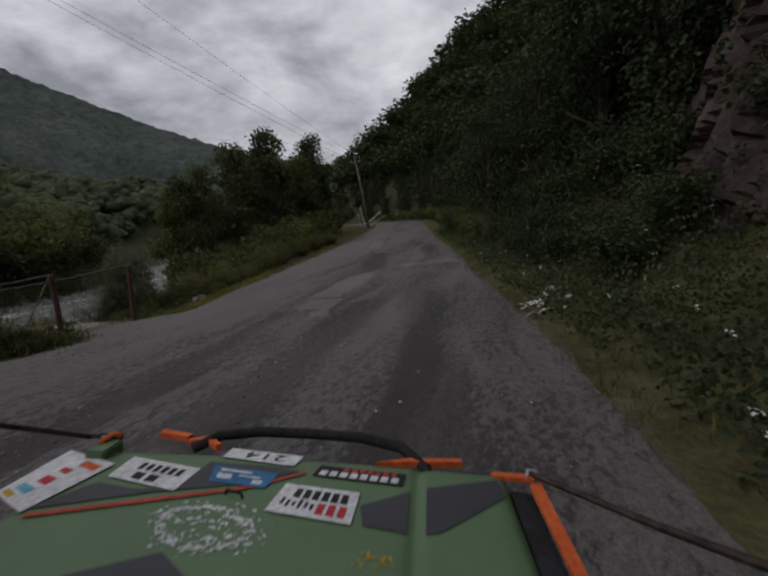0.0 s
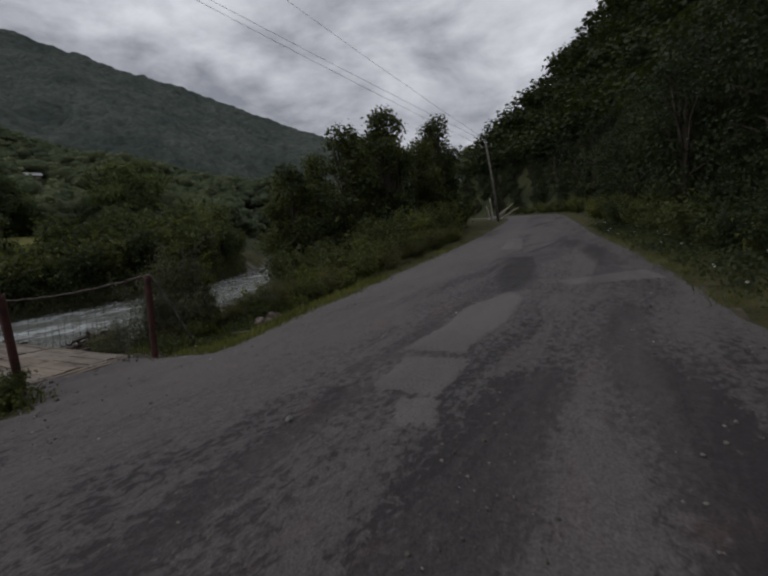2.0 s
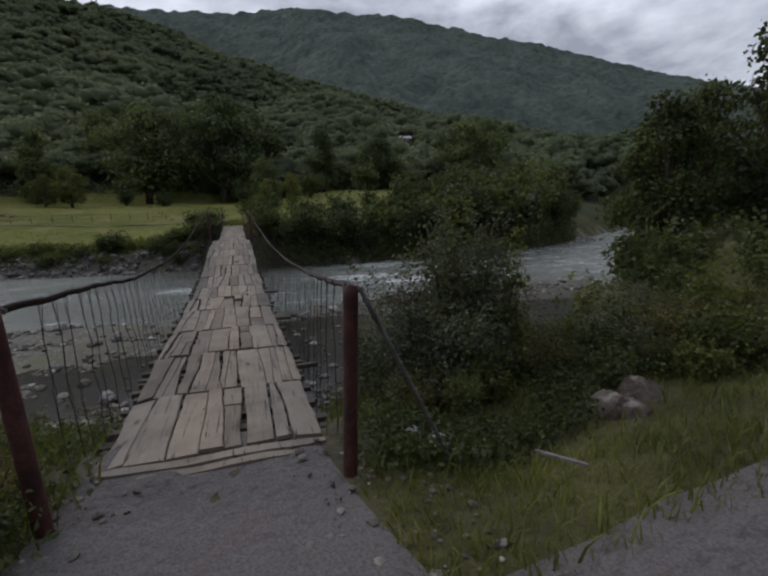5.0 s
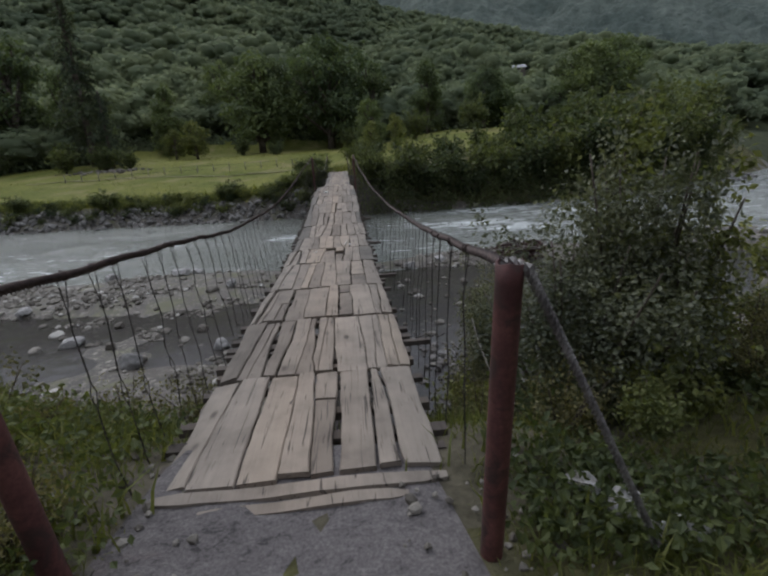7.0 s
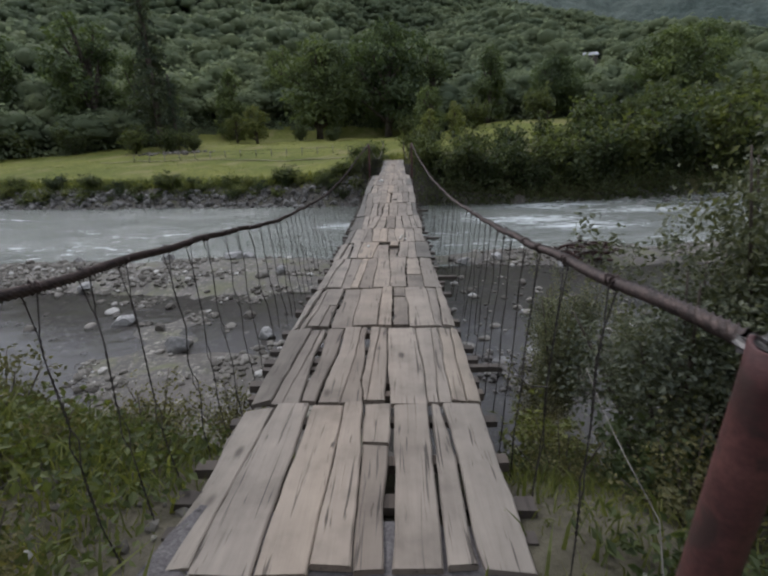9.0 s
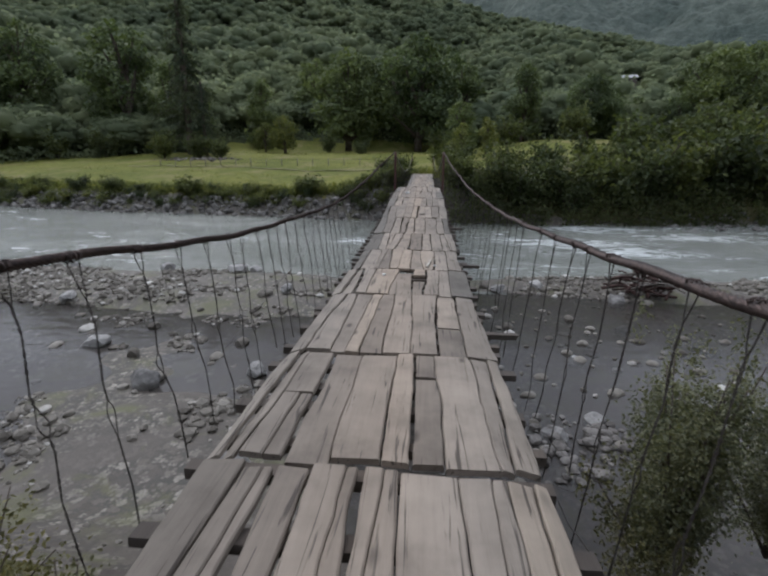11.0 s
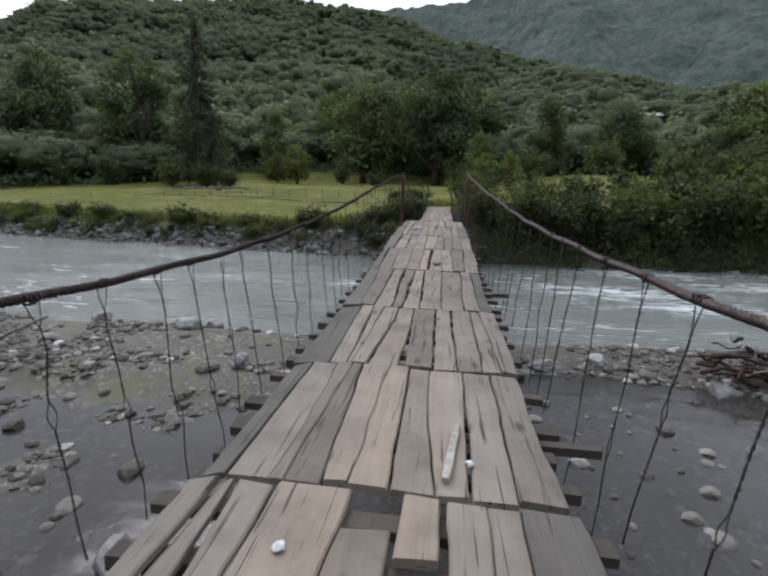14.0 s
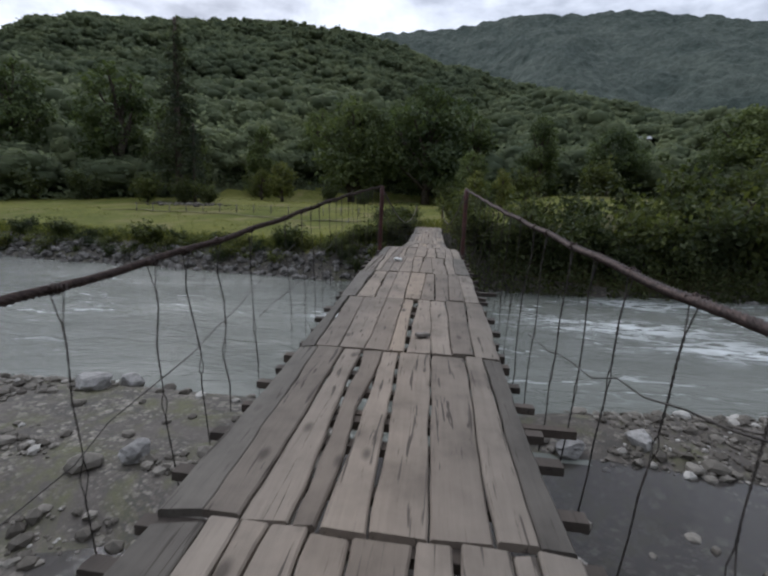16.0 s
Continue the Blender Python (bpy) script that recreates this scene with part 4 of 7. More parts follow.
for x0, x1 in ((-1.06, -1.16), (1.08, 1.13)):
    part("post", pipe((x0, 0.02, -0.9), (x1, -0.08, 1.6), POST_R), bridge, "rust-red hollow steel pipe post")
for x in (-1.12, 1.12):
    part("post", pipe((x, PIER, WATER - 0.6), (x * 1.0, PIER, 2.12), 0.055), bridge, "rust-red steel pipe post standing in the river")
    part("post", pipe((x, 51.4, -1.0), (x, 51.4, 2.35), 0.05), bridge, "rust-red hollow steel pipe post")
part("post_brace", mesh_of("post_brace", *tube([(-1.12, PIER, 0.2), (1.12, PIER, 0.2)], 0.04, 6), M_RUST, True), bridge)
part("post_brace", mesh_of("post_brace", *tube([(-1.12, PIER, -2.6), (1.12, PIER, -0.4)], 0.035, 6), M_RUST, True), bridge)
part("stay_cable", mesh_of("stay_cable", *rope([(1.1, 0.0, 1.57), (1.13, -0.07, 1.605), (1.19, -0.12, 1.58), (1.55, -0.12, 0.85), (1.98, -0.1, -0.02)], 0.017, 5, 0.17, 0.42), M_STAY, False), bridge, "dark grey-brown twisted wire-rope stay")
part("stay_cable", mesh_of("stay_cable", *rope([(-1.1, 0.0, 1.57), (-1.16, -0.07, 1.605), (-1.24, -0.1, 1.54), (-1.75, -0.05, 0.7), (-2.2, 0.0, -0.05)], 0.017, 5, 0.17, 0.42), M_STAY, False), bridge, "dark grey-brown twisted wire-rope stay")


# ---- stones ----
def stone_shape(seed, level=ICO2, flat=0.65, sharp=0.3):
    r = np.random.default_rng(seed)
    v, f = level[0].copy(), level[1]
    for _ in range(7):
        d = r.normal(size=3)
        d /= np.linalg.norm(d)
        lim = r.uniform(0.55, 0.9)
        over = np.clip(v @ d - lim, 0, None)
        v = v - over[:, None] * d * (0.6 + sharp)
    v = v * (1 + 0.06 * r.normal(size=(len(v), 1)))
    return v * np.array([1, r.uniform(0.65, 0.95), flat * r.uniform(0.7, 1.1)]), f


STONES = [stone_shape(s) for s in range(8)]
RUBBLE = [stone_shape(s + 80, ICO1, 0.75, 0.4) for s in range(8)]
PEBBLES = [stone_shape(s + 50, ICO1) for s in range(8)]


def scatter_stones(name, places, sizes, label, kinds=PEBBLES, mat=M_STONE):
    vs, fs, k = [], [], 0
    for p, s in zip(places, sizes):
        v, f = kinds[rng.integers(len(kinds))]
        a = rng.uniform(0, 6.28)
        c, n = math.cos(a), math.sin(a)
        w = v * s
        w = np.stack([w[:, 0] * c - w[:, 1] * n, w[:, 0] * n + w[:, 1] * c, w[:, 2]], 1) + p
        vs.append(w)
        fs.append(f + k)
        k += len(w)
    return thing(name, label, "stones", kind="stuff", me=mesh_of(name, np.concatenate(vs), np.concatenate(fs), mat))


def isl_stone():
    m, n, l, b = material("mixed_stones", 0.8, 0, 0.3)
    g = n.new("ShaderNodeNewGeometry")
    col = ramp(n, l, g.outputs["Random Per Island"], [(0.0, (0.072, 0.063, 0.052)), (0.55, (0.148, 0.134, 0.114)), (0.92, (0.225, 0.207, 0.180)), (1.0, (0.44, 0.425, 0.395))])
    fine = noise_at(n, l, 8, 5, 0.6, None, 0, True)
    col = mix(n, l, 0.5, col, ramp(n, l, fine, [(0.3, (0.6, 0.6, 0.58)), (0.7, (1.3, 1.3, 1.3))]), "MULTIPLY")
    l.new(col, b.inputs["Base Color"])
    bump(n, l, b, fine, 0.4, 0.03)
    return m


M_MIXED = isl_stone()
M_COBBLE = two_tone("grey_cobble", (0.075, 0.068, 0.062), (0.21, 0.195, 0.18), 2.2, 14, 0.8, 0.5, 0.02)
M_PALESTONE = two_tone("pale_limestone", (0.26, 0.25, 0.24), (0.52, 0.51, 0.49), 4, 22, 0.85, 0.5, 0.02, stain=(0.2, 0.18, 0.15))
M_DRIFT = two_tone("wet_driftwood", (0.032, 0.02, 0.018), (0.085, 0.052, 0.045), 2, 18, 0.9, 0.5, 0.01)
M_BOULDER = two_tone("verge_boulder", (0.075, 0.056, 0.048), (0.22, 0.185, 0.165), 1.6, 11, 0.85, 0.7, 0.05, stain=(0.25, 0.225, 0.2))


def spots(n, x0, x1, y0, y1, keep):
    x, y = rng.uniform(x0, x1, n * 4), rng.uniform(y0, y1, n * 4)
    ok = keep(x, y)
    return x[ok][:n], y[ok][:n]


# loose stones of the bars, thicker where the bed stands above the water
x, y = spots(8200, -24, 22, 7.5, 25, lambda x, y: (land(x, y) > WATER - 0.05) & (fnoise(x, y, 0.3, 3) > np.where((y > 18.2) & (y < 23.5), 0.4, 0.56)))
size = 0.05 + 0.16 * rng.random(len(x)) ** 4
scatter_stones("gravel", np.stack([x, y, land(x, y) + size * 0.15], 1), size, "grey and pale rounded river stones on the gravel bars", mat=M_MIXED)
x, y = spots(520, -34, 28, 8, 25, lambda x, y: land(x, y) > WATER - 0.28)
size = 0.12 + 0.24 * rng.random(len(x)) ** 3
scatter_stones("gravel", np.stack([x, y, land(x, y) + size * 0.12], 1), size, "cobbles half sunk in the shallow water", STONES, M_MIXED)
x = rng.uniform(-75, -3.0, 1450)
y = far_foot(x) + rng.uniform(-0.5, 2.0, len(x))
size = 0.14 + 0.42 * rng.random(len(x)) ** 2.2
scatter_stones("riprap", np.stack([x, y, land(x, y) + size * 0.2], 1), size, "pale broken stones heaped along the far bank", RUBBLE, M_RIPRAP)
x = rng.uniform(22, 62, 350)
y = far_foot(x) + rng.uniform(-4, 1.5, len(x))
size = 0.15 + 0.3 * rng.random(len(x)) ** 2
scatter_stones("riprap", np.stack([x, y, np.maximum(land(x, y), WATER - 0.1) + size * 0.2], 1), size, "pale stones along the river's bend", RUBBLE, M_RIPRAP)


def boulder(x, y, s, label="rounded grey boulder lying on the gravel", seed=0, z=None, mat=M_STONE, flat=0.65):
    v, f = stone_shape(seed + 200, ICO3, flat, 0.4)
    r = np.random.default_rng(seed + 900)
    for _ in range(9):
        d = r.normal(size=3)
        d /= np.linalg.norm(d)
        v = v - np.clip(v @ d - r.uniform(0.42, 0.62), 0, None)[:, None] * d * 0.9
    v = v * (1 + 0.05 * np.sin(v[:, :1] * 7 + v[:, 1:2] * 5)) * 1.25
    zz = float(land(x, y)) if z is None else z
    thing("boulder", label, "boulder", pose(x, y, zz + s * 0.25, 0, 0, seed * 47), group="boulders of the river", me=mesh_of("boulder", v * s, f, mat, False))


for k, (x, y, s) in enumerate([(-8.3, 21.4, 0.5), (-7.8, 22.2, 0.38), (-12, 21.8, 0.42), (-17.5, 22.6, 0.5), (3.6, 20.9, 0.36), (5.4, 21.5, 0.4), (8.3, 20.0, 0.42), (3.2, 10.2, 0.4),
                               (4.2, 10.9, 0.34), (-5.1, 18.6, 0.3), (-4.0, 12.2, 0.36), (-6.5, 11.2, 0.42), (-9.5, 13.6, 0.38), (-3.0, 8.4, 0.34), (6.5, 10.2, 0.45), (5.2, 9.0, 0.5),
                               (7.4, 17.2, 0.32), (4.9, 14.2, 0.26), (9.6, 15.8, 0.42), (-13.6, 17.3, 0.36)]):
    boulder(x, y, s, seed=k)
x, y = rng.uniform(1.4, 11, 130), rng.uniform(8.5, 19, 130)
size = 0.08 + 0.22 * rng.random(130) ** 2.5
scatter_stones("gravel", np.stack([x, y, WATER - size * 0.1], 1), size, "wet cobbles standing out of the shallow pool", STONES, M_MIXED)
boulder(4.2, 0.22, 0.33, "rounded brown-grey boulder in the verge grass", 41, -0.24, M_BOULDER, 1.0)
boulder(4.88, 0.5, 0.34, "brown-grey boulder with a pale flat top in the verge", 42, -0.2, M_BOULDER, 0.85)
for x, y, q, k in ((1.80, 0.36, 0.13, 45), (1.96, 0.2, 0.14, 46), (2.06, 0.04, 0.1, 47), (2.42, 0.12, 0.13, 48)):
    boulder(x, y, q, "white-grey stone in the grass beside the post", k, float(land(x, y)) + 0.05, M_PALESTONE, 0.9)
x, y = spots(150, 2.4, 6.6, 8.6, 12.3, lambda x, y: fnoise(x, y, 0.7, 2) > 0.42)
size = 0.05 + 0.14 * rng.random(len(x)) ** 2
scatter_stones("bank_stones", np.stack([x, y, np.maximum(land(x, y), WATER) + size * 0.25], 1), size, "pale rounded cobbles heaped at the water's edge", STONES, M_COBBLE)
# loose grit on the road
x, y = spots(2600, -9, 16, -11, 0.4, lambda x, y: (y > road_mid(x) - road_half(x) + 0.1) & (y < road_mid(x) + road_left(x) - 0.1) & (fnoise(x, y, 0.7, 3) > 0.46))
size = 0.007 + 0.02 * rng.random(len(x)) ** 3
scatter_stones("road_grit", np.stack([x, y, road_top(x, y) + 0.012], 1), size, "loose grit and small stones on the road", mat=M_MIXED)
x, y = spots(900, -5, 5, 0.4, 7.5, lambda x, y: (np.abs(x) > 0.4) & (fnoise(x, y, 0.9, 3) > 0.42))
size = 0.02 + 0.06 * rng.random(len(x)) ** 3
scatter_stones("bank_stones", np.stack([x, y, land(x, y) + size * 0.1], 1), size, "stones and broken rock on the bank below the bridge", mat=M_MIXED)
x, y = spots(330, -2.4, 1.9, -1.4, 0.75, lambda x, y: (np.abs(x) > 0.5 + 0.4 * rng.random(len(x))) & (land(x, y) > -0.3))
size = 0.012 + 0.045 * rng.random(len(x)) ** 3
scatter_stones("road_grit", np.stack([x, y, np.where((y > road_mid(x) + road_left(x)) & (np.abs(x) > 1.2), land(x, y), np.maximum(land(x, y), road_top(x, y) - 0.02)) + 0.01], 1), size, "stones spilled round the mouth of the bridge", mat=M_MIXED)
boulder(-0.6, -5.2, 0.05, "small stone lying on the road", 44, 0.21)


# ---- plants ----
def leaves_at(points, size, aspect=0.55, droop=0.25, seed=1, up=0.35, out=None, turn=1.0):
    """A folded leaf at each point, as two triangles' quad; normals lean upwards."""
    r = np.random.default_rng(seed)
    n = len(points)
    s = np.broadcast_to(np.asarray(size, float), (n,)) * r.uniform(0.7, 1.3, n)
    d = r.normal(size=(n, 3))
    d[:, 2] -= droop
    d /= np.linalg.norm(d, axis=1)[:, None]
    nrm = turn * r.normal(size=(n, 3)) + np.array([0, 0, up * 3])
    if out is not None:
        nrm = nrm + 1.6 * out
        d = d - (d * nrm).sum(1)[:, None] * nrm / (nrm * nrm).sum(1)[:, None] * 0.75
        d /= np.linalg.norm(d, axis=1)[:, None] + 1e-9
    w = np.cross(d, nrm)
    w /= np.linalg.norm(w, axis=1)[:, None] + 1e-9
    fold = np.cross(w, d) * (0.12 * s)[:, None]
    tip = points + d * s[:, None]
    mid = points + d * (0.5 * s)[:, None]
    half = w * (0.5 * aspect * s)[:, None]
    v = np.stack([points, mid + half + fold, tip, mid - half + fold], 1).reshape(-1, 3)
    f = np.arange(4 * n).reshape(-1, 4)
    return v, f


def crown_points(n, lobes, seed, shell=0.55, facing=False):
    """Points in a crown made of lobes (centre, radii), thicker towards the outside, with gaps."""
    r = np.random.default_rng(seed)
    vol = np.array([rx * ry * rz for _, (rx, ry, rz) in lobes]) ** 0.75
    pick = r.choice(len(lobes), n, p=vol / vol.sum())
    d = r.normal(size=(n, 3))
    d /= np.linalg.norm(d, axis=1)[:, None]
    rad = (shell + (1 - shell) * r.random(n)) * (1 + 0.22 * r.normal(size=n))
    c = np.array([l[0] for l in lobes])[pick]
    s = np.array([l[1] for l in lobes])[pick]
    p = c + d * rad[:, None] * s
    keep = np.array([noise.noise(Vector(q * 1.3 / max(0.4, s.mean()) * 1.6)) for q in p]) > -0.28
    return (p[keep], d[keep]) if facing else p[keep]


def limb_set(height, spread, lobes, trunk_r, seed, sides=7):
    r = np.random.default_rng(seed)
    t = np.linspace(0, 1, 8)
    bend = r.normal(0, 0.03 * height, 2)
    trunk = np.stack([bend[0] * t**2, bend[1] * t**2, height * 0.8 * t], 1)
    out = [tube(trunk, trunk_r * (1 - 0.85 * t) + 0.01, sides)]
    for c, s in lobes:
        c = np.array(c)
        h = np.clip(c[2] * r.uniform(0.35, 0.7) / (height * 0.8), 0.12, 0.9)
        a = np.array([bend[0] * h**2, bend[1] * h**2, height * 0.8 * h])
        u = np.linspace(0, 1, 4)[:, None]
        path = a + (c - a) * u + np.array([0, 0, 1]) * (0.1 * np.linalg.norm(c - a) * u * (1 - u)) + r.normal(0, 0.02 * height, (4, 3)) * u * (1 - u) * 2
        out.append(tube(path, trunk_r * 0.4 * (1 - 0.85 * u[:, 0]) + 0.004, 4, False))
    return joined(out)


def tree_meshes(seed, height, spread, leaf, count, mat, low=0.3, lobes_n=16, trunk=None):
    r = np.random.default_rng(seed)
    lobes = []
    for k in range(lobes_n):
        h = low + (1 - low) * (k + 0.5) / lobes_n
        prof = math.sin(math.pi * min(1, max(0.08, (h - low) / (1 - low) * 0.82 + 0.14))) ** 0.7
        a = r.uniform(0, 6.28)
        q = spread * prof * r.uniform(0.35, 0.8)
        rad = spread * (0.28 + 0.18 * r.random()) * (0.6 + 0.5 * prof)
        lobes.append(((q * math.cos(a), q * math.sin(a), height * h - rad * 0.3), (rad, rad, rad * r.uniform(0.6, 0.85))))
    pts, face = crown_points(count, lobes, seed + 1, 0.55, True)
    crown = mesh_of("crown", *leaves_at(pts, leaf, 0.75, 0.2, seed + 2, 0.25, face, 1.1), mat)
    tr = mesh_of("trunk", *limb_set(height, spread, lobes, trunk or 0.018 * height + 0.04, seed + 3), M_BARK, True)
    return tr, crown


def tree(meshes, label, m, name="tree", category="tree", group=""):
    t = thing(name, label, category, m, group)
    part("trunk", meshes[0], t)
    part("crown", meshes[1], t)
    return t


def put(ob, x, y, s=1.0, rz=0.0, sink=0.15, z=None, sz=None):
    """The pose for a plant standing on the land."""
    zz = float(land(x, y)) if z is None else z
    return Matrix.Translation((x, y, zz - sink)) @ Matrix.Rotation(radians(rz), 4, "Z") @ Matrix.Diagonal((s, s, sz or s, 1))


# big trees of the far meadow and the woods' edge
BROAD_A = tree_meshes(11, 1.0, 0.50, 0.034, 14000, M_LEAF_EDGE, 0.24, 30, 0.03)
BROAD_B = tree_meshes(23, 1.0, 0.34, 0.032, 6000, M_LEAF_EDGE, 0.18, 24, 0.026)
BROAD_C = tree_meshes(37, 1.0, 0.30, 0.032, 6000, M_LEAF_EDGE, 0.14, 24, 0.024)
LIGHT_A = tree_meshes(41, 1.0, 0.42, 0.045, 3600, M_LEAF_LIGHT, 0.16, 14, 0.03)
edge_trees = [(BROAD_A, -17, 105, 20.5), (BROAD_A, -1.5, 108, 23.5), (BROAD_B, 8, 112, 19), (BROAD_B, -63, 97, 25), (BROAD_C, -54, 100, 18), (BROAD_B, -84, 96, 22), (BROAD_C, -38, 108, 15),
              (BROAD_B, 6.2, 84, 9), (BROAD_C, 20, 100, 15), (BROAD_A, 32, 98, 12), (BROAD_B, 47.5, 96, 9), (BROAD_C, 41.2, 99.5, 8.6), (BROAD_C, -50, 100, 14), (BROAD_A, 56, 100, 17), (BROAD_C, -8, 128, 20), (BROAD_B, -30, 128, 17), (BROAD_A, 66, 106, 18)]
for k, (me, x, y, h) in enumerate(edge_trees):
    tree(me, "dark green broad-leaved tree at the meadow's far edge", put(None, x, y, h, k * 73, 0.3), group="trees at the edge of the woods")
for x, y, h in ((-28.2, 94, 7.5), (-33, 96, 6), (10, 78, 6.0), (4.5, 58, 5.0)):
    tree(LIGHT_A, "small light green tree on the meadow", put(None, x, y, h, x * 31, 0.2), group="small trees on the meadow")


def spruce_meshes(seed, height):
    r = np.random.default_rng(seed)
    t = np.linspace(0, 1, 10)
    out = [tube(np.stack([0 * t, 0 * t, height * t], 1), 0.012 * height * (1 - 0.95 * t) + 0.01, 7)]
    pts = []
    for k in range(120):
        h = 0.1 + 0.88 * (k / 120)
        ln = height * 0.22 * (1.02 - h) ** 0.8 * r.uniform(0.3, 1.2)
        a = r.uniform(0, 6.28)
        u = np.linspace(0, 1, 4)
        p = np.stack([ln * u * math.cos(a), ln * u * math.sin(a), height * h - 0.35 * ln * u**1.6], 1)
        out.append(tube(p, 0.0022 * height * (1 - 0.8 * u), 4))
        m = int(32 * ln / (height * 0.1)) + 6
        w = r.random(m) ** 0.7
        q = np.stack([np.interp(w, u, p[:, i]) for i in range(3)], 1)
        pts.append(q + r.normal(0, 0.006 * height, (m, 3)))
    pts = np.concatenate(pts)
    return (mesh_of("trunk", *joined(out), M_BARK, True), mesh_of("crown", *leaves_at(pts, 0.028 * height, 0.4, 0.9, seed), M_NEEDLE))


SPRUCE = spruce_meshes(5, 1.0)
for x, y, h in ((-44.5, 87, 30), (-40, 84, 13), (-50, 95, 20)):
    tree(SPRUCE, "tall thin dark spruce with drooping branches", put(None, x, y, h, x * 17, 0.3), "spruce", "spruce", "spruces by the meadow")

# the roadside copse
COPSE_A = tree_meshes(61, 1.0, 0.25, 0.027, 7000, M_LEAF, 0.06, 40, 0.016)
COPSE_B = tree_meshes(67, 1.0, 0.28, 0.027, 7200, M_LEAF, 0.05, 40, 0.016)
for k, (me, x, y, h) in enumerate([(COPSE_A, 20.9, 6.8, 8.4), (COPSE_B, 17.6, 7.8, 7.2), (COPSE_B, 24, 11, 7.8), (COPSE_A, 27.5, 12.5, 8.2), (COPSE_B, 24.5, 8.6, 7.6), (COPSE_A, 31.8, 8.4, 9.6), (COPSE_B, 28.0, 8.2, 7.4), (COPSE_A, 36.5, 10.5, 8.6),
                                   (COPSE_B, 41, 12, 8.0), (COPSE_A, 15.2, 9.6, 6.6), (COPSE_B, 22, 13, 7), (COPSE_A, 46, 14.5, 7), (COPSE_B, 33, 14, 8.5), (COPSE_A, 18.5, 13, 7.2)]):
    tree(me, "young dark green tree in the copse beside the road", put(None, 1.2 * x, 1.2 * y, 1.18 * h, k * 57, 0.2), group="copse beside the road")


def shrub_meshes(seed, height, spread, leaf, count, mat, stems=9, shell=0.35):
    r = np.random.default_rng(seed)
    lobes, out = [], []
    for k in range(stems):
        a = 6.28 * k / stems + r.uniform(-0.3, 0.3)
        q = spread * r.uniform(0.2, 0.85)
        top = np.array([q * math.cos(a), q * math.sin(a), height * r.uniform(0.55, 1.0)])
        u = np.linspace(0, 1, 7)[:, None]
        path = top * u * np.array([1, 1, 1]) + np.array([0, 0, 0.12 * height]) * u * (1 - u)
        out.append(tube(path, 0.012 * height * (1 - 0.85 * u[:, 0]) + 0.003, 5))
        for h in (0.42, 0.68, 0.9):
            c = path[int(h * 6)]
            rad = spread * r.uniform(0.24, 0.4)
            lobes.append((tuple(c), (rad, rad, rad * 0.9)))
    for k in range(stems):
        a, q = r.uniform(0, 6.28), spread * r.uniform(0.1, 0.9)
        c = np.array([q * math.cos(a), q * math.sin(a), height * r.uniform(0.8, 1.12)])
        lobes.append((tuple(c), (spread * 0.09, spread * 0.09, height * r.uniform(0.1, 0.18))))
    pts, face = crown_points(count, lobes, seed + 1, shell, True)
    face = face[pts[:, 2] > 0.02]
    pts = pts[pts[:, 2] > 0.02]
    return mesh_of("trunk", *joined(out), M_BARK, True), mesh_of("crown", *leaves_at(pts, leaf, 0.6, 0.1, seed + 2, 0.25, face * 0.6), mat)


BUSH_BRIDGE = shrub_meshes(81, 4.2, 2.0, 0.078, 21000, M_LEAF_GREY, 13, 0.45)
tree(BUSH_BRIDGE, "grey-green alder bush close beside the bridge post", put(None, 2.75, 2.3, 0.72, 70, 0.2, -1.2, 0.6), "bush", "bush", "bushes on the river bank")
tree(BUSH_BRIDGE, "grey-green alder bush on the steep bank", put(None, 3.6, 2.5, 0.74, 200, 0.2, -1.45, 0.86), "bush", "bush", "bushes on the river bank")
tree(BUSH_BRIDGE, "grey-green alder bush growing up beside the bridge", put(None, 4.6, 4.2, 0.62, 0, 0.2, -2.2), "bush", "bush", "bushes on the river bank")
BUSH_TALL = shrub_meshes(83, 4.6, 1.3, 0.12, 7000, M_LEAF_LIGHT, 7)
tree(BUSH_BRIDGE, "pale grey-green bush behind the verge boulder", put(None, 5.6, 1.9, 0.55, 310, 0.2, -0.7, 0.36), "bush", "bush", "bushes on the river bank")
tree(BUSH_BRIDGE, "pale grey-green bush beside the verge", put(None, 6.9, 2.7, 0.5, 20, 0.2, -0.45, 0.34), "bush", "bush", "bushes on the river bank")
tree(BUSH_TALL, "light green sapling above the alder bush", put(None, 3.9, 2.6, 0.7, 40, 0.2, -1.2), "bush", "bush", "bushes on the river bank")
tree(BUSH_BRIDGE, "grey-green alder bush on the bank below the road", put(None, 7.6, 6.6, 0.5, 130, 0.2, -2.6), "bush", "bush", "bushes on the river bank")
BUSH_LOW = shrub_meshes(87, 1.0, 0.8, 0.094, 1500, M_LEAF_LIGHT, 8, 0.25)
BUSH_LOW_DARK = shrub_meshes(89, 1.0, 0.85, 0.094, 1500, M_LEAF, 8, 0.25)
BUSH_WISPY = shrub_meshes(97, 1.0, 0.75, 0.048, 2400, M_LEAF_WEED, 11, 0.45)
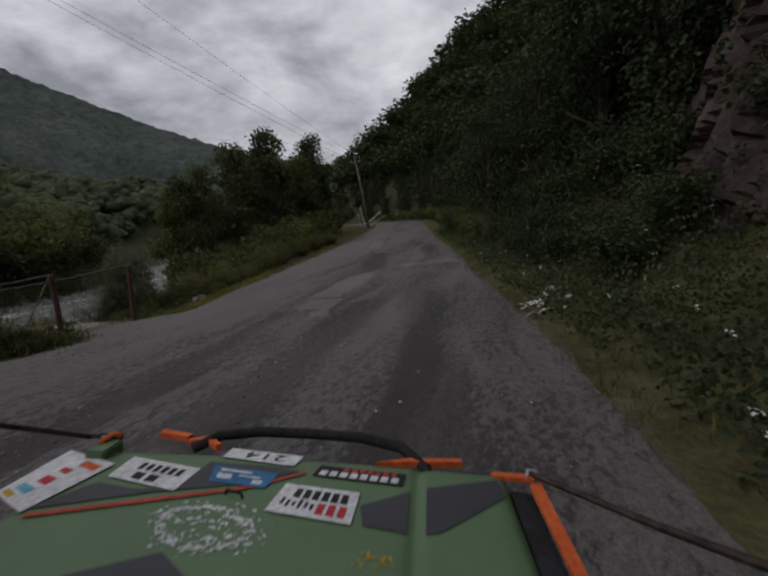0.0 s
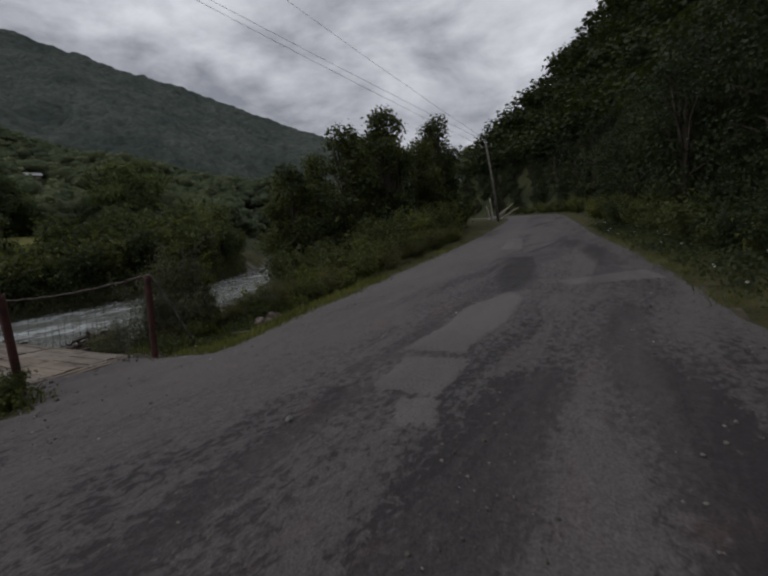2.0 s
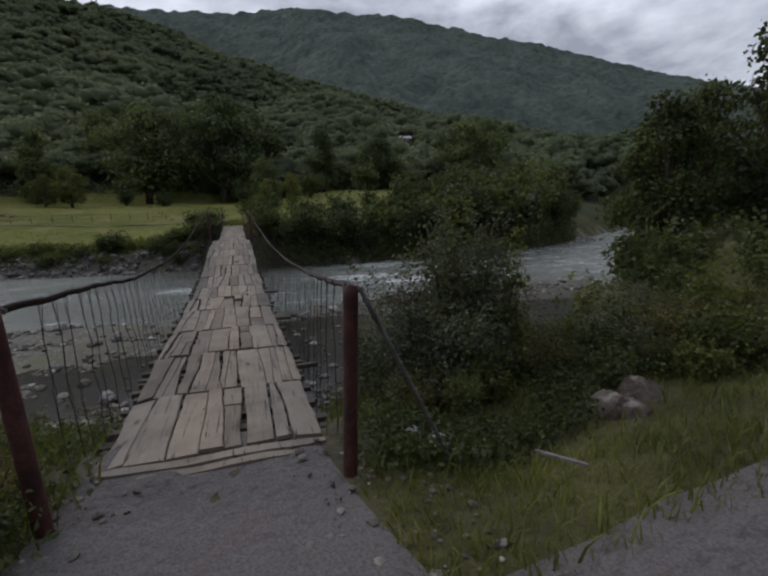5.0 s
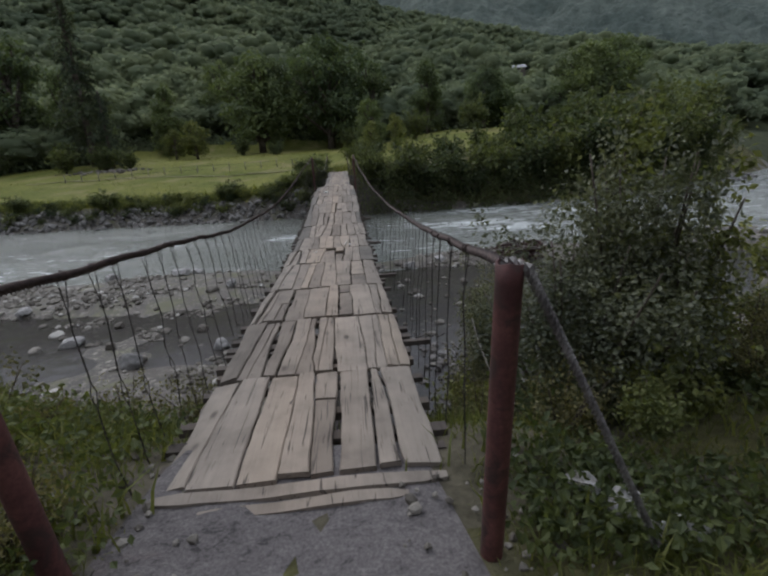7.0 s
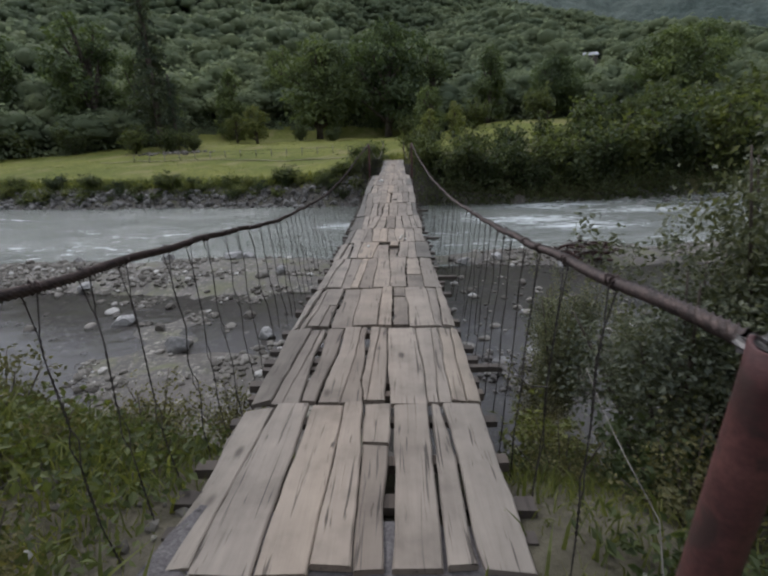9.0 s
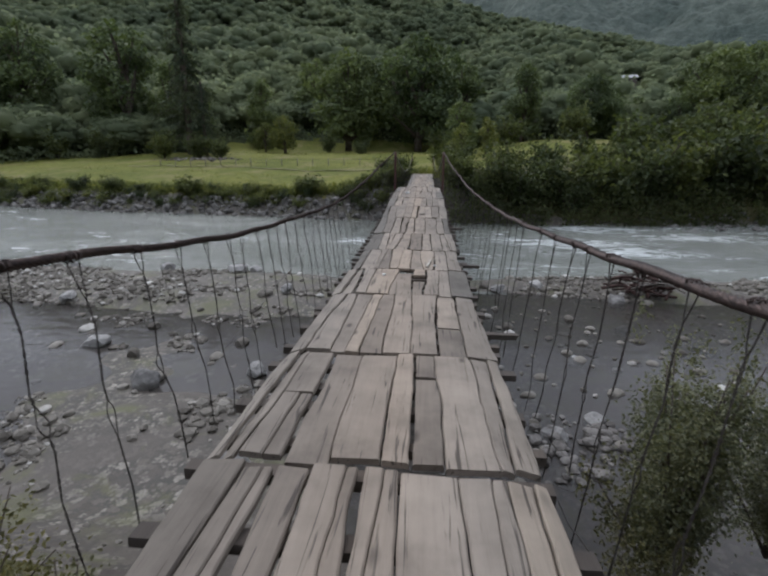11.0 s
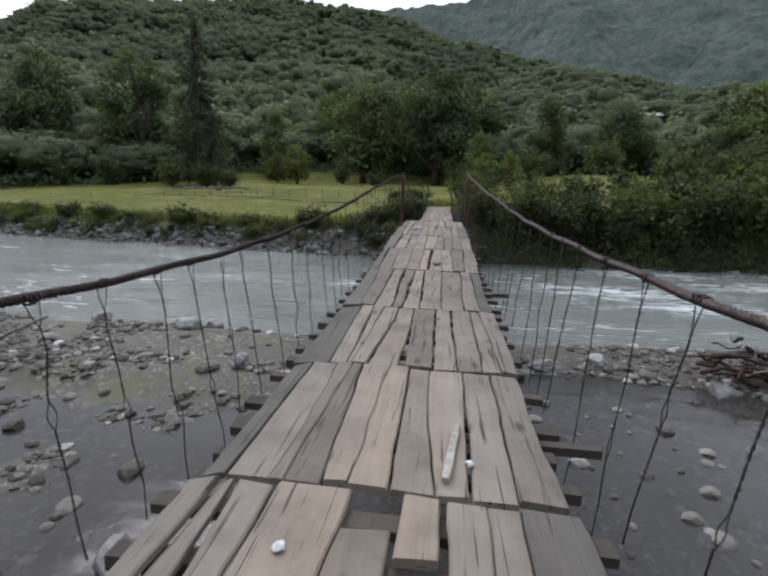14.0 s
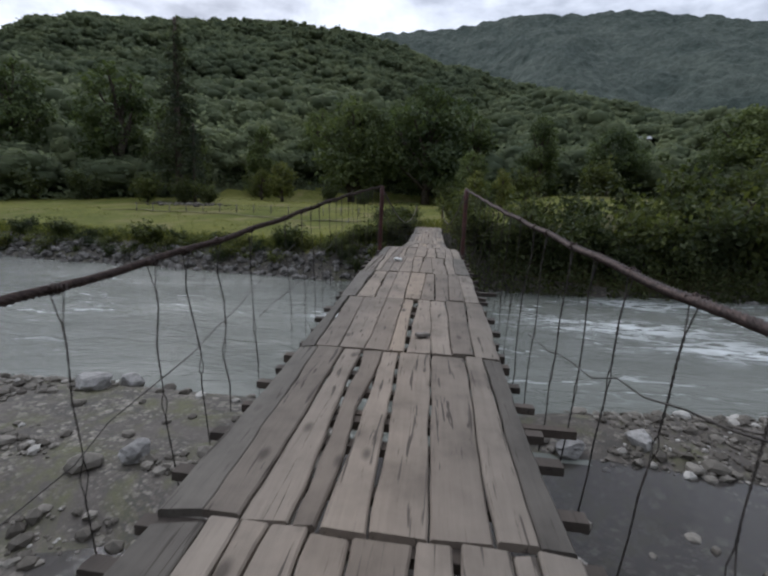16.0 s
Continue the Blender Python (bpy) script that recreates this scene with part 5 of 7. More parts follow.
for k, (x, y, s, z) in enumerate([(-1.9, 2.2, 0.85, -0.8), (-2.6, 1.7, 0.8, -0.45), (-3.6, 2.6, 1.1, -0.8), (-1.6, 3.4, 0.8, -1.2), (-2.9, 4.0, 1.0, -1.7), (-5.0, 3.4, 1.2, -1.0), (-6.5, 2.2, 1.1, -0.3),
                                  (2.3, 1.9, 0.8, -0.7), (3.1, 2.4, 1.0, -0.8), (2.7, 0.95, 0.5, -0.1), (2.2, 1.4, 0.8, -0.45), (3.3, 1.5, 0.8, -0.35), (4.6, 1.5, 0.7, -0.15), (5.7, 2.1, 0.95, -0.25), (6.9, 2.2, 0.9, -0.1), (3.8, 2.3, 1.0, -0.7), (1.75, 2.3, 0.8, -1.0), (5.2, 1.7, 0.7, -0.05), (6.4, 1.5, 0.9, 0.0), (6.2, 2.8, 0.8, -0.5), (7.3, 2.9, 0.8, -0.3), (8.3, 3.8, 1.0, -0.6), (5.0, 2.5, 1.1, -0.5), (7.0, 4.0, 1.0, -1.0), (4.2, 1.6, 0.6, -0.15), (9.4, 4.6, 1.0, -0.6), (7.9, 1.9, 0.8, 0.05), (1.9, 3.2, 0.9, -1.6), (2.6, 5.4, 0.9, -2.6)]):
    tree(BUSH_WISPY if k < 7 or k % 2 == 0 else BUSH_LOW if k % 3 != 1 else BUSH_LOW_DARK, "leafy green undergrowth bush on the bank", put(None, x, y, s, k * 83, 0.1, z), "bush", "bush", "undergrowth on the bank")
for k, (x, y, s) in enumerate([(8.2, 2.0, 1.1), (9.3, 3.4, 1.0), (10.5, 2.4, 1.3), (11.8, 3.4, 1.5), (13.2, 2.5, 1.6), (14.4, 3.4, 2.0), (16, 3.2, 1.8), (17.8, 3.8, 2.2), (19.6, 3.6, 2.0), (21.5, 4.2, 2.4), (24, 4.6, 2.4),
                               (27, 5.2, 2.6), (30, 5.8, 2.6), (34, 7.0, 3.0), (38, 8.2, 3.0), (12.4, 6, 1.8), (13.4, 9.4, 2.2), (43, 9.8, 3), (13.8, 8.2, 2.8)]):
    tree(BUSH_LOW_DARK if k % 4 else BUSH_LOW, "roadside bush of mixed green leaves", put(None, x, y, s, k * 61, 0.1), "bush", "bush", "bushes along the road")

for k, (x, y, q) in enumerate([(-1.45, -0.35, 0.62), (-1.9, -0.1, 0.8), (-2.3, -0.45, 0.7), (-1.6, 0.35, 0.7), (-2.8, -0.2, 0.85), (-3.4, -0.3, 0.8), (-2.5, 0.5, 0.9), (-3.2, 0.6, 1.0), (-4.2, -0.1, 0.9), (-1.75, -0.75, 0.4), (-2.6, -0.8, 0.45)]):
    tree((BUSH_LOW_DARK, BUSH_WISPY)[k % 2], "dark weedy bush beside the bridge's mouth", put(None, x, y, q, k * 67, 0.1), "bush", "bush", "bushes beside the bridge's mouth")
tree(BUSH_BRIDGE, "dark leafy bush at the foot of the bank", put(None, 3.15, 6.2, 0.58, 15, 0.2, -2.75, 0.64), "bush", "bush", "undergrowth on the bank")
tree(BUSH_BRIDGE, "dark leafy bush at the foot of the bank", put(None, 4.9, 6.9, 0.5, 115, 0.2, -3.1), "bush", "bush", "undergrowth on the bank")
tree(BUSH_WISPY, "wispy bush at the foot of the bank", put(None, 3.2, 6.6, 1.3, 215, 0.2, -3.0), "bush", "bush", "undergrowth on the bank")
# brush crowding the verge up to the strip of grass along the road
for k in range(46):
    x = 5.6 + 20 * (k / 46) ** 1.15 + rng.uniform(-0.3, 0.3)
    y = float(road_mid(x) + road_left(x)) + rng.uniform(1.0, 2.3) + (0.7 if x < 7 else 0)
    q = rng.uniform(0.45, 0.85) * (1 + 0.03 * x)
    tree((BUSH_WISPY, BUSH_LOW, BUSH_WISPY, BUSH_LOW_DARK)[k % 4], "leafy brush crowding the road's grass verge", put(None, x, y, q, k * 77, 0.12), "bush", "bush", "brush along the verge")

# bushes along the far bank
BUSH_FAR = shrub_meshes(91, 1.0, 0.75, 0.1, 1600, M_LEAF, 9, 0.3)
BUSH_FAR_DARK = shrub_meshes(93, 1.0, 0.8, 0.1, 1600, M_LEAF_BANK, 9, 0.3)
far_bushes = [(3.2, 47.0, 3.6), (5.2, 46.6, 4.4), (7.6, 47.0, 4.8), (9.5, 46.4, 4.5), (11.8, 47.4, 5.0), (14, 46.6, 4.8), (16.5, 47.6, 5.6), (19, 47.4, 5.6), (21.5, 48.4, 6.6), (24.5, 48.6, 6.8), (27.5, 49.6, 7.6),
              (30.5, 50.4, 7.8), (34, 51.2, 8.2), (37.5, 53, 8), (41, 54.5, 8), (45, 57, 8), (49, 59.5, 7.6), (53, 62, 7), (8.5, 51, 4.5), (13, 52, 5), (18, 53, 5), (23, 55, 6), (29, 57, 7), (36, 60, 8), (2.4, 52.5, 3.2), (44, 65, 9), (52, 70, 9), (60, 75, 9), (66, 80, 10),
              (4.2, 55.5, 3.5), (60, 67, 6)]
for k, (x, y, s) in enumerate(far_bushes):
    tree(BUSH_FAR_DARK if k % 3 else BUSH_FAR, "dense dark green bush over the far bank", put(None, x, y - 0.7, s * 0.88, k * 97, 0.3), "bush", "bush", "bushes on the far bank")
for k, (x, y, s) in enumerate([(-2.6, 46.8, 2.4), (-3.6, 47.6, 1.6), (-5.0, 47.0, 2.2), (-6.0, 47.6, 1.2), (-11.5, 47.8, 2.3), (-12.6, 48.2, 1.3), (-25, 48.8, 2.4), (-26.2, 49.6, 1.6), (-35, 50.4, 2.0),
                               (-40, 51.4, 2.0), (-46, 52.6, 1.8), (-52, 53.4, 1.8), (-2.4, 50.0, 2.6), (-3.8, 52, 2.4), (-58, 54, 2)]):
    tree(BUSH_FAR_DARK if k % 2 else BUSH_FAR, "low bush on the far bank's edge", put(None, x, y, s * 1.15, k * 41, 0.15, None, s * 0.8), "bush", "bush", "low bushes on the far bank")
SCRUB = [shrub_meshes(95 + k, 1.0, 0.9, 0.11, 750, (M_LEAF, M_LEAF_LIGHT, M_LEAF_DARK)[k], 7, 0.3) for k in range(3)]
for k in range(120):
    x = -1.8 - 64 * rng.random() ** 0.9
    y = float(far_foot(x)) + (rng.uniform(0.5, 3.0) if x < -26 else rng.uniform(1.0, 3.2))
    s = rng.uniform(0.5, 1.25)
    tree(SCRUB[k % 3], "scrubby low bush above the riprap", put(None, x, y, s * 1.2, k * 41, 0.15, None, s * rng.uniform(0.7, 1.2)), "bush", "bush", "low bushes on the far bank")


for k, (x, o, s) in enumerate([(-1.9, 1.0, 1.5), (-2.9, 0.6, 1.3), (-4.0, 1.2, 1.6), (-5.2, 0.8, 1.2), (-2.4, 2.4, 1.8), (-6.4, 1.4, 1.4), (-7.8, 1.9, 1.2), (-3.4, 2.2, 1.4)]):
    tree((BUSH_FAR, BUSH_FAR_DARK)[k % 2], "dark low bush beside the bridge's far end", put(None, x, float(far_foot(x)) + o, s, k * 59, 0.2), "bush", "bush", "low bushes on the far bank")


def leafy(name, n, x0, x1, off, high, size, mat, label, keep=0.4):
    """Loose leaf sprays along the far bank, in drifts of changing height."""
    x = rng.uniform(x0, x1, n)
    y = far_foot(x) + rng.uniform(*off, n)
    d = fnoise(x, y, 0.5, 3)
    ok = d > keep
    x, y, d = x[ok], y[ok], d[ok]
    z = np.maximum(land(x, y), WATER - 0.05) + rng.random(len(x)) ** 1.3 * high * (0.4 + 2.0 * (d - keep))
    return thing(name, label, "scrub", kind="stuff", me=mesh_of(name, *leaves_at(np.stack([x, y, z], 1), size, 0.7, 0.1, n, 0.3), mat))


leafy("scrub", 22000, -70, -1.6, (1.2, 4.4), 0.95, 0.15, M_LEAF, "tangled weeds and brambles along the far bank", 0.42)
leafy("scrub", 9000, -70, -1.6, (2.0, 5.0), 0.5, 0.15, M_LEAF_LIGHT, "light green weeds fringing the meadow's edge", 0.45)
leafy("scrub", 26000, 1.8, 56, (-0.9, 3.2), 3.2, 0.24, M_LEAF_BANK, "dark foliage hanging down to the water", 0.25)
for k, (x, y, s) in enumerate([(-39, 79, 4.0), (-36, 81, 3.4), (-46, 80, 4.5), (-60, 84, 5), (-68, 82, 5), (-12, 90, 3), (-90, 84, 6), (-78, 82, 4.5), (3, 92, 4), (-20, 98, 3.5), (15, 88, 5), (26, 86, 6)]):
    tree(BUSH_FAR_DARK if k % 2 else BUSH_FAR, "bush at the edge of the meadow", put(None, x, y, s, k * 67, 0.2), "bush", "bush", "bushes round the meadow")

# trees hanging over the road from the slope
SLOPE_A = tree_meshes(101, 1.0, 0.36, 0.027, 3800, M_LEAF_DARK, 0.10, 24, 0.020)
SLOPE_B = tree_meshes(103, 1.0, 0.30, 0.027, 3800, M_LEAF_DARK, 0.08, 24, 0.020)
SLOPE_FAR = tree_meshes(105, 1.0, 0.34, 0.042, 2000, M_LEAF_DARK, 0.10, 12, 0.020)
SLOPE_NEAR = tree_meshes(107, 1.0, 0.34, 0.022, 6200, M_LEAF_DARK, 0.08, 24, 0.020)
k = 0
for x in np.concatenate([np.arange(-6.0, 50, 2.6), np.arange(50, 120, 4.2)]):
    for row in range(5 if x < 34 else 3):
        xx = x + rng.uniform(-1.2, 1.2)
        off = (4.2, 7.9, 12.8, 18.4, 25.0)[row] + rng.uniform(-0.8, 1.4)
        if xx < 16 and row == 0 or xx < 5 and row < 3:
            continue
        yy = float(road_mid(xx)) - float(road_half(xx)) - off
        h = (rng.uniform(6.6, 8.8) if row == 0 else rng.uniform(8.4, 11.6)) * (1 - 0.22 * min(1, max(0, (xx - 14) / 14)) - 0.16 * min(1, max(0, (xx - 50) / 20)))
        tree(SLOPE_NEAR if xx < 28 and row < 2 else SLOPE_FAR if xx > 50 else (SLOPE_A if k % 2 else SLOPE_B), "dark broad-leaved tree on the steep slope over the road", put(None, xx, yy, h, k * 53, 0.4), group="trees on the slope over the road")
        k += 1
# Trees added to throw shade on the rock face, several out of view.
for x, y, h in ((11.5, -13.6, 9), (8.8, -15.2, 9), (5.5, -17.5, 10), (13.5, -14.5, 9), (1.5, -18.5, 10), (-3, -24, 11), (-8, -23, 12), (-14, -20, 12), (-20, -19, 12), (2.5, -22.5, 10), (7, -21, 11), (-26, -18, 12), (-11, -28, 12), (0, -29, 12)):
    tree(SLOPE_NEAR, "dark broad-leaved tree added above the rock face for shade", put(None, x, y - 1.1, h, x * 29, 0.4), group="trees on the slope over the road")
for k, x in enumerate(np.arange(10, 90, 2.1)):
    yy = float(road_mid(x)) - float(road_half(x)) - rng.uniform(1.6, 2.6)
    tree(BUSH_LOW_DARK if k % 3 else BUSH_LOW, "roadside bush at the foot of the slope", put(None, x, yy, rng.uniform(0.9, 1.9), k * 71, 0.1), "bush", "bush", "bushes at the foot of the slope")

# Shade at the slope's foot is put into these bushes' leaf colour.
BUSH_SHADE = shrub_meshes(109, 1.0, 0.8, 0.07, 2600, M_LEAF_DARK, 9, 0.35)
for k in range(44):
    x = 1.0 + 0.36 * k + rng.uniform(-0.4, 0.4)
    off = rng.uniform(2.0, 3.2) if k % 2 else rng.uniform(3.4, 6.2)
    yy = float(road_mid(x)) - float(road_half(x)) - off
    tree(BUSH_SHADE, "bush on the foot of the slope, its leaves coloured dark for shade", put(None, x, yy, rng.uniform(0.8, 1.5) * (0.6 + 0.22 * off), k * 71, 0.15), "bush", "bush", "bushes at the foot of the slope")

# far woods on the hill: clumped crowns under a ragged skin of leaf sprays
def wood_kind(seed, lobes_n, count, leaf, core=0.86, shell=0.8, ball=ICO1):
    """A rounded crown, one unit high: lobes round a dome, each with a core and a skin of leaf sprays."""
    r = np.random.default_rng(seed)
    lobes, cores = [], []
    for k in range(lobes_n):
        a, e = 2.4 * k + r.uniform(-0.4, 0.4), 1 - (k + 0.5) / lobes_n
        q = 0.30 * math.sqrt(max(0, 1 - e * e)) * r.uniform(0.8, 1.15)
        w = r.uniform(0.2, 0.28)
        c = (q * math.cos(a), q * math.sin(a), 0.36 + 0.36 * e * r.uniform(0.85, 1.1))
        lobes.append((c, (w, w, w * 0.85)))
        cores.append((ball[0] * np.array([w, w, w * 0.85]) * core + np.array(c), ball[1]))
    inner, cf = joined(cores)
    pts, face = crown_points(count, lobes, seed + 10, shell, True)
    return inner, cf, *leaves_at(pts, leaf, 0.95, 0.1, seed + 20, 0.3, face, 1.1)


WOOD_NEAR = [wood_kind(300 + k, 6, 380, 0.088, 0.84, 0.7) for k in range(9)]
WOOD_EDGE = [wood_kind(320 + k, 8, 560, 0.07, 0.78, 0.66) for k in range(9)]
WOOD_FAR = [wood_kind(340 + k, 4, 84, 0.125, 1.0, 0.8, ico(0)) for k in range(9)]
wx, wy = [], []
az = rng.uniform(-51, 62, 25000)
dd = 108 + (432 - 108) * rng.random(25000) ** 0.75
cx, cy = dd * np.sin(np.radians(az)), dd * np.cos(np.radians(az))
cell = set()
for x, y, d in zip(cx, cy, dd):
    g = 5.7 - 0.5 * min(1, max(0, (d - 150) / 150))
    if math.hypot((x - 210) / 30, (y - 205) / 16) < 1 or math.hypot((x - 178) / 22, (y - 222) / 10) < 1:
        continue
    key = (int(x // g), int(y // g))
    if key in cell or y < far_foot(x) + 22 or d < 123 and -0.48 < math.atan2(x, y) < 0.05:
        continue
    if abs(x - 68.0) < 12 and -34 < y - 177 < 9 or abs(x - 18.0) < 9 and -24 < y - 150 < 8 or abs(x - 75) < 9 and abs(y - 150) < 10:
        continue
    cell.add(key)
    wx.append(x)
    wy.append(y)
sx = rng.uniform(12, 175, 14000)
so = np.where(sx < 34, 28, 16) + np.where(sx < 62, 46, 64) * rng.random(14000)
for x, o in zip(sx, so):
    y = float(road_mid(x)) - float(road_half(x)) - o
    key = ("s", int(x // 5.0), int(y // 5.0))
    if key not in cell:
        cell.add(key)
        wx.append(x)
        wy.append(y)
wx, wy = np.array(wx), np.array(wy)
wz = land(wx, wy)
# Same crowns on both sides; the road slope's shade is in its darker leaf colour.
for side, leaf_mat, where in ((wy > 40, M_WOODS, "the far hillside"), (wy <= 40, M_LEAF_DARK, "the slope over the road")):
    vt, ft, kt, vq, fq, kq = [], [], 0, [], [], 0
    for x, y, z in zip(wx[side], wy[side], wz[side]):
        d = math.hypot(x, y)
        core, cf, lv, lf = (WOOD_EDGE if d < 126 or y < 40 and x < 70 else WOOD_NEAR if d < 165 or y < 40 else WOOD_FAR)[rng.integers(9)]
        h = (8.2 + 6.0 * rng.random() ** 2.0) * (1 - 0.36 * min(1, max(0, (d - 130) / 170)) if y > 40 else 0.6 if x < 62 else 0.72)
        w = 0.45 * h + rng.uniform(6.8, 10.5) * (1 - 0.3 * min(1, max(0, (d - 130) / 170)))
        a = rng.uniform(0, 6.28)
        c, n = math.cos(a) * w, math.sin(a) * w
        for src, store in ((core, vt), (lv, vq)):
            store.append(np.stack([src[:, 0] * c - src[:, 1] * n + x, src[:, 0] * n + src[:, 1] * c + y, src[:, 2] * h + z - 0.06 * h], 1))
        ft.append(cf + kt)
        kt += len(core)
        fq.append(lf + kq)
        kq += len(lv)
    thing("woods", "dense mixed green forest covering " + where, "forest", kind="stuff", me=mesh_of("woods", np.concatenate(vq), np.concatenate(fq), leaf_mat))
    if leaf_mat is M_WOODS:
        thing("woods", "shaded inner foliage of the forest on " + where, "forest", kind="stuff", me=mesh_of("woods", np.concatenate(vt), np.concatenate(ft), leaf_mat, True))


# understory closing the edge of the woods
n = 16000
ea = np.radians(rng.uniform(-60, 50, n))
ed = 103 + 16 * rng.random(n)
ex, ey = ed * np.sin(ea), ed * np.cos(ea)
ed += 16 * ((ea > -0.47) & (ea < 0.04))
ex, ey = ed * np.sin(ea), ed * np.cos(ea)
ok = (ey > far_foot(ex) + 20) & (ey > 0)
ex, ey = ex[ok], ey[ok]
ez = land(ex, ey) + rng.random(len(ex)) * (1.0 + 6.0 * fnoise(ex, ey, 0.12, 3) ** 2)
thing("undergrowth", "leafy undergrowth along the edge of the woods", "undergrowth", kind="stuff", me=mesh_of("undergrowth", *leaves_at(np.stack([ex, ey, ez], 1), 0.6, 0.8, 0.1, 77, 0.35), M_WOODS))


# the far mountain: one sheet of tree crowns, too far off to tell apart
ma = np.radians(np.linspace(-18, 76, 440))
mr = np.concatenate([np.linspace(620, 1180, 90), np.linspace(1185, 1330, 50), np.linspace(1345, 1700, 12)])
MA, MR = np.meshgrid(ma, mr, indexing="ij")
MX, MY = MR * np.sin(MA), MR * np.cos(MA)
mh = np.tan(np.radians(np.interp(np.degrees(MA), RIDGE_AZ, RIDGE_EL) + 1.3)) * 1250
mt = np.clip((MR - 450) / 800.0, 0, 1)
MZ = mh * (mt ** 1.25 - 0.5 * np.clip((MR - 1250) / 450, 0, 1)) + (fnoise(MX, MY, 0.004, 4) - 0.5) * 150 * np.sin(np.pi * np.clip(mt, 0, 1)) + (fnoise(MX, MY, 0.06, 3) - 0.5) * 17
mv = np.stack([MX, MY, MZ], -1).reshape(-1, 3)
i, j = np.meshgrid(np.arange(len(ma) - 1), np.arange(len(mr) - 1), indexing="ij")
a = (i * len(mr) + j).ravel()
# The sheet's colour already holds its haze.
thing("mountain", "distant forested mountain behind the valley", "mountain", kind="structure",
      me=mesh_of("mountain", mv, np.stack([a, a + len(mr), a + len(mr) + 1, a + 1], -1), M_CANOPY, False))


# ---- rock face over the road ----
def cliff():
    us, ws = np.linspace(0, 1, 120), np.linspace(0, 1, 90)
    U, W = np.meshgrid(us, ws, indexing="ij")
    x = -9 + 19 * U
    z = -0.2 + 12 * W
    y = -14.5 - 0.32 * z + 0.6 * np.sin(x * 0.6)
    d = np.zeros_like(x)
    r = np.random.default_rng(9)
    seeds = r.uniform(0, 1, (700, 2)) * np.array([19, 12])
    hts = r.uniform(-0.26, 0.26, 700)
    tilt = r.normal(0, 1.0, (700, 2)) * np.array([0.3, 0.16])
    P = np.stack([(x + 9).ravel() + 0.35 * z.ravel(), z.ravel()], 1)
    P[:, 0] = P[:, 0] % 19
    q = ((P[:, None] - seeds[None]) * np.array([1.6, 0.85])) ** 2
    near = q.sum(2).argmin(1)
    off = P - seeds[near]
    d = (hts[near] + (off * tilt[near]).sum(1)).reshape(x.shape)
    d += (fnoise(x * 1.0, z * 0.5, 1.6, 4) - 0.5) * 0.4
    fade = step(0, 0.12, U) * (1 - step(0.8, 1, U)) * (1 - step(0.8, 1.0, W))
    y = y + d * fade - 2.5 * (1 - fade)
    v = np.stack([x, y, z], -1).reshape(-1, 3)
    i, j = np.meshgrid(np.arange(119), np.arange(89), indexing="ij")
    a = (i * 90 + j).ravel()
    return mesh_of("rock_face", v, np.stack([a, a + 90, a + 91, a + 1], -1), M_ROCK)


thing("rock_face", "bare reddish-grey fractured rock face above the road", "rock face", kind="structure", me=cliff())


# ---- weeds and grass ----
def tufts(name, x, y, label, size, per, mat, spread=0.12, lean=0.35, wide=0.05):
    n = len(x) * per
    bx = np.repeat(x, per) + rng.normal(0, spread, n)
    by = np.repeat(y, per) + rng.normal(0, spread, n)
    bz = land(bx, by)
    h = np.repeat(size, per) * rng.uniform(0.5, 1.3, n)
    a = rng.uniform(0, 6.28, n)
    ln = rng.normal(0, lean, (n, 2)) * h[:, None]
    base = np.stack([bx, by, bz - 0.02], 1)
    side = np.stack([np.cos(a), np.sin(a), 0 * a], 1) * (h * wide)[:, None]
    mid = base + np.stack([ln[:, 0] * 0.35, ln[:, 1] * 0.35, h * 0.6], 1)
    tip = base + np.stack([ln[:, 0], ln[:, 1], h], 1)
    v = np.stack([base - side, base + side, mid + side * 0.8, mid - side * 0.8, tip], 1).reshape(-1, 3)
    o = np.arange(n)[:, None] * 5
    f = np.concatenate([np.concatenate([o, o + 1, o + 2, o + 3], 1), np.concatenate([o + 3, o + 2, o + 4, o + 4], 1)])
    f3 = np.concatenate([f[:n, [0, 1, 2]], f[:n, [0, 2, 3]], f[n:, [0, 1, 2]]])
    return thing(name, label, "grass", kind="stuff", me=mesh_of(name, v, f3, mat))


def left_verge(x, y):
    v = y - road_mid(x) - road_left(x)
    return (v > -0.15) & (y < near_top(x) + 2.2) & ~((np.abs(x + 0.1) < 1.3) & (y < 1.6)) & (np.hypot((x - 4.5) / 0.55, (y - 0.35) / 0.35) > 1)


x, y = spots(6500, -12, 22, -2, 7, lambda x, y: left_verge(x, y) & (fnoise(x, y, 0.8, 3) > 0.38))
tufts("grass", x, y, "rough green verge grass beside the road", 0.05 + 0.17 * rng.random(len(x)) ** 2, 4, M_BLADE, 0.1, 0.45, 0.04)
x, y = spots(6500, -11, 22, -15, -3, lambda x, y: (lambda v: (v > -1.9) & (v < 0.12))(y - road_mid(x) + road_half(x)) & (fnoise(x, y, 0.8, 3) > 0.36))
tufts("grass", x, y, "green verge grass below the rock face", 0.06 + 0.13 * rng.random(len(x)) ** 2, 4, M_BLADE, 0.1, 0.45, 0.04)
x, y = spots(4000, -60, 4, 46, 72, lambda x, y: (y > far_foot(x) + 2.4) & (y < far_foot(x) + 4.5 + 2.5 * fnoise(x, y, 0.15, 3)))
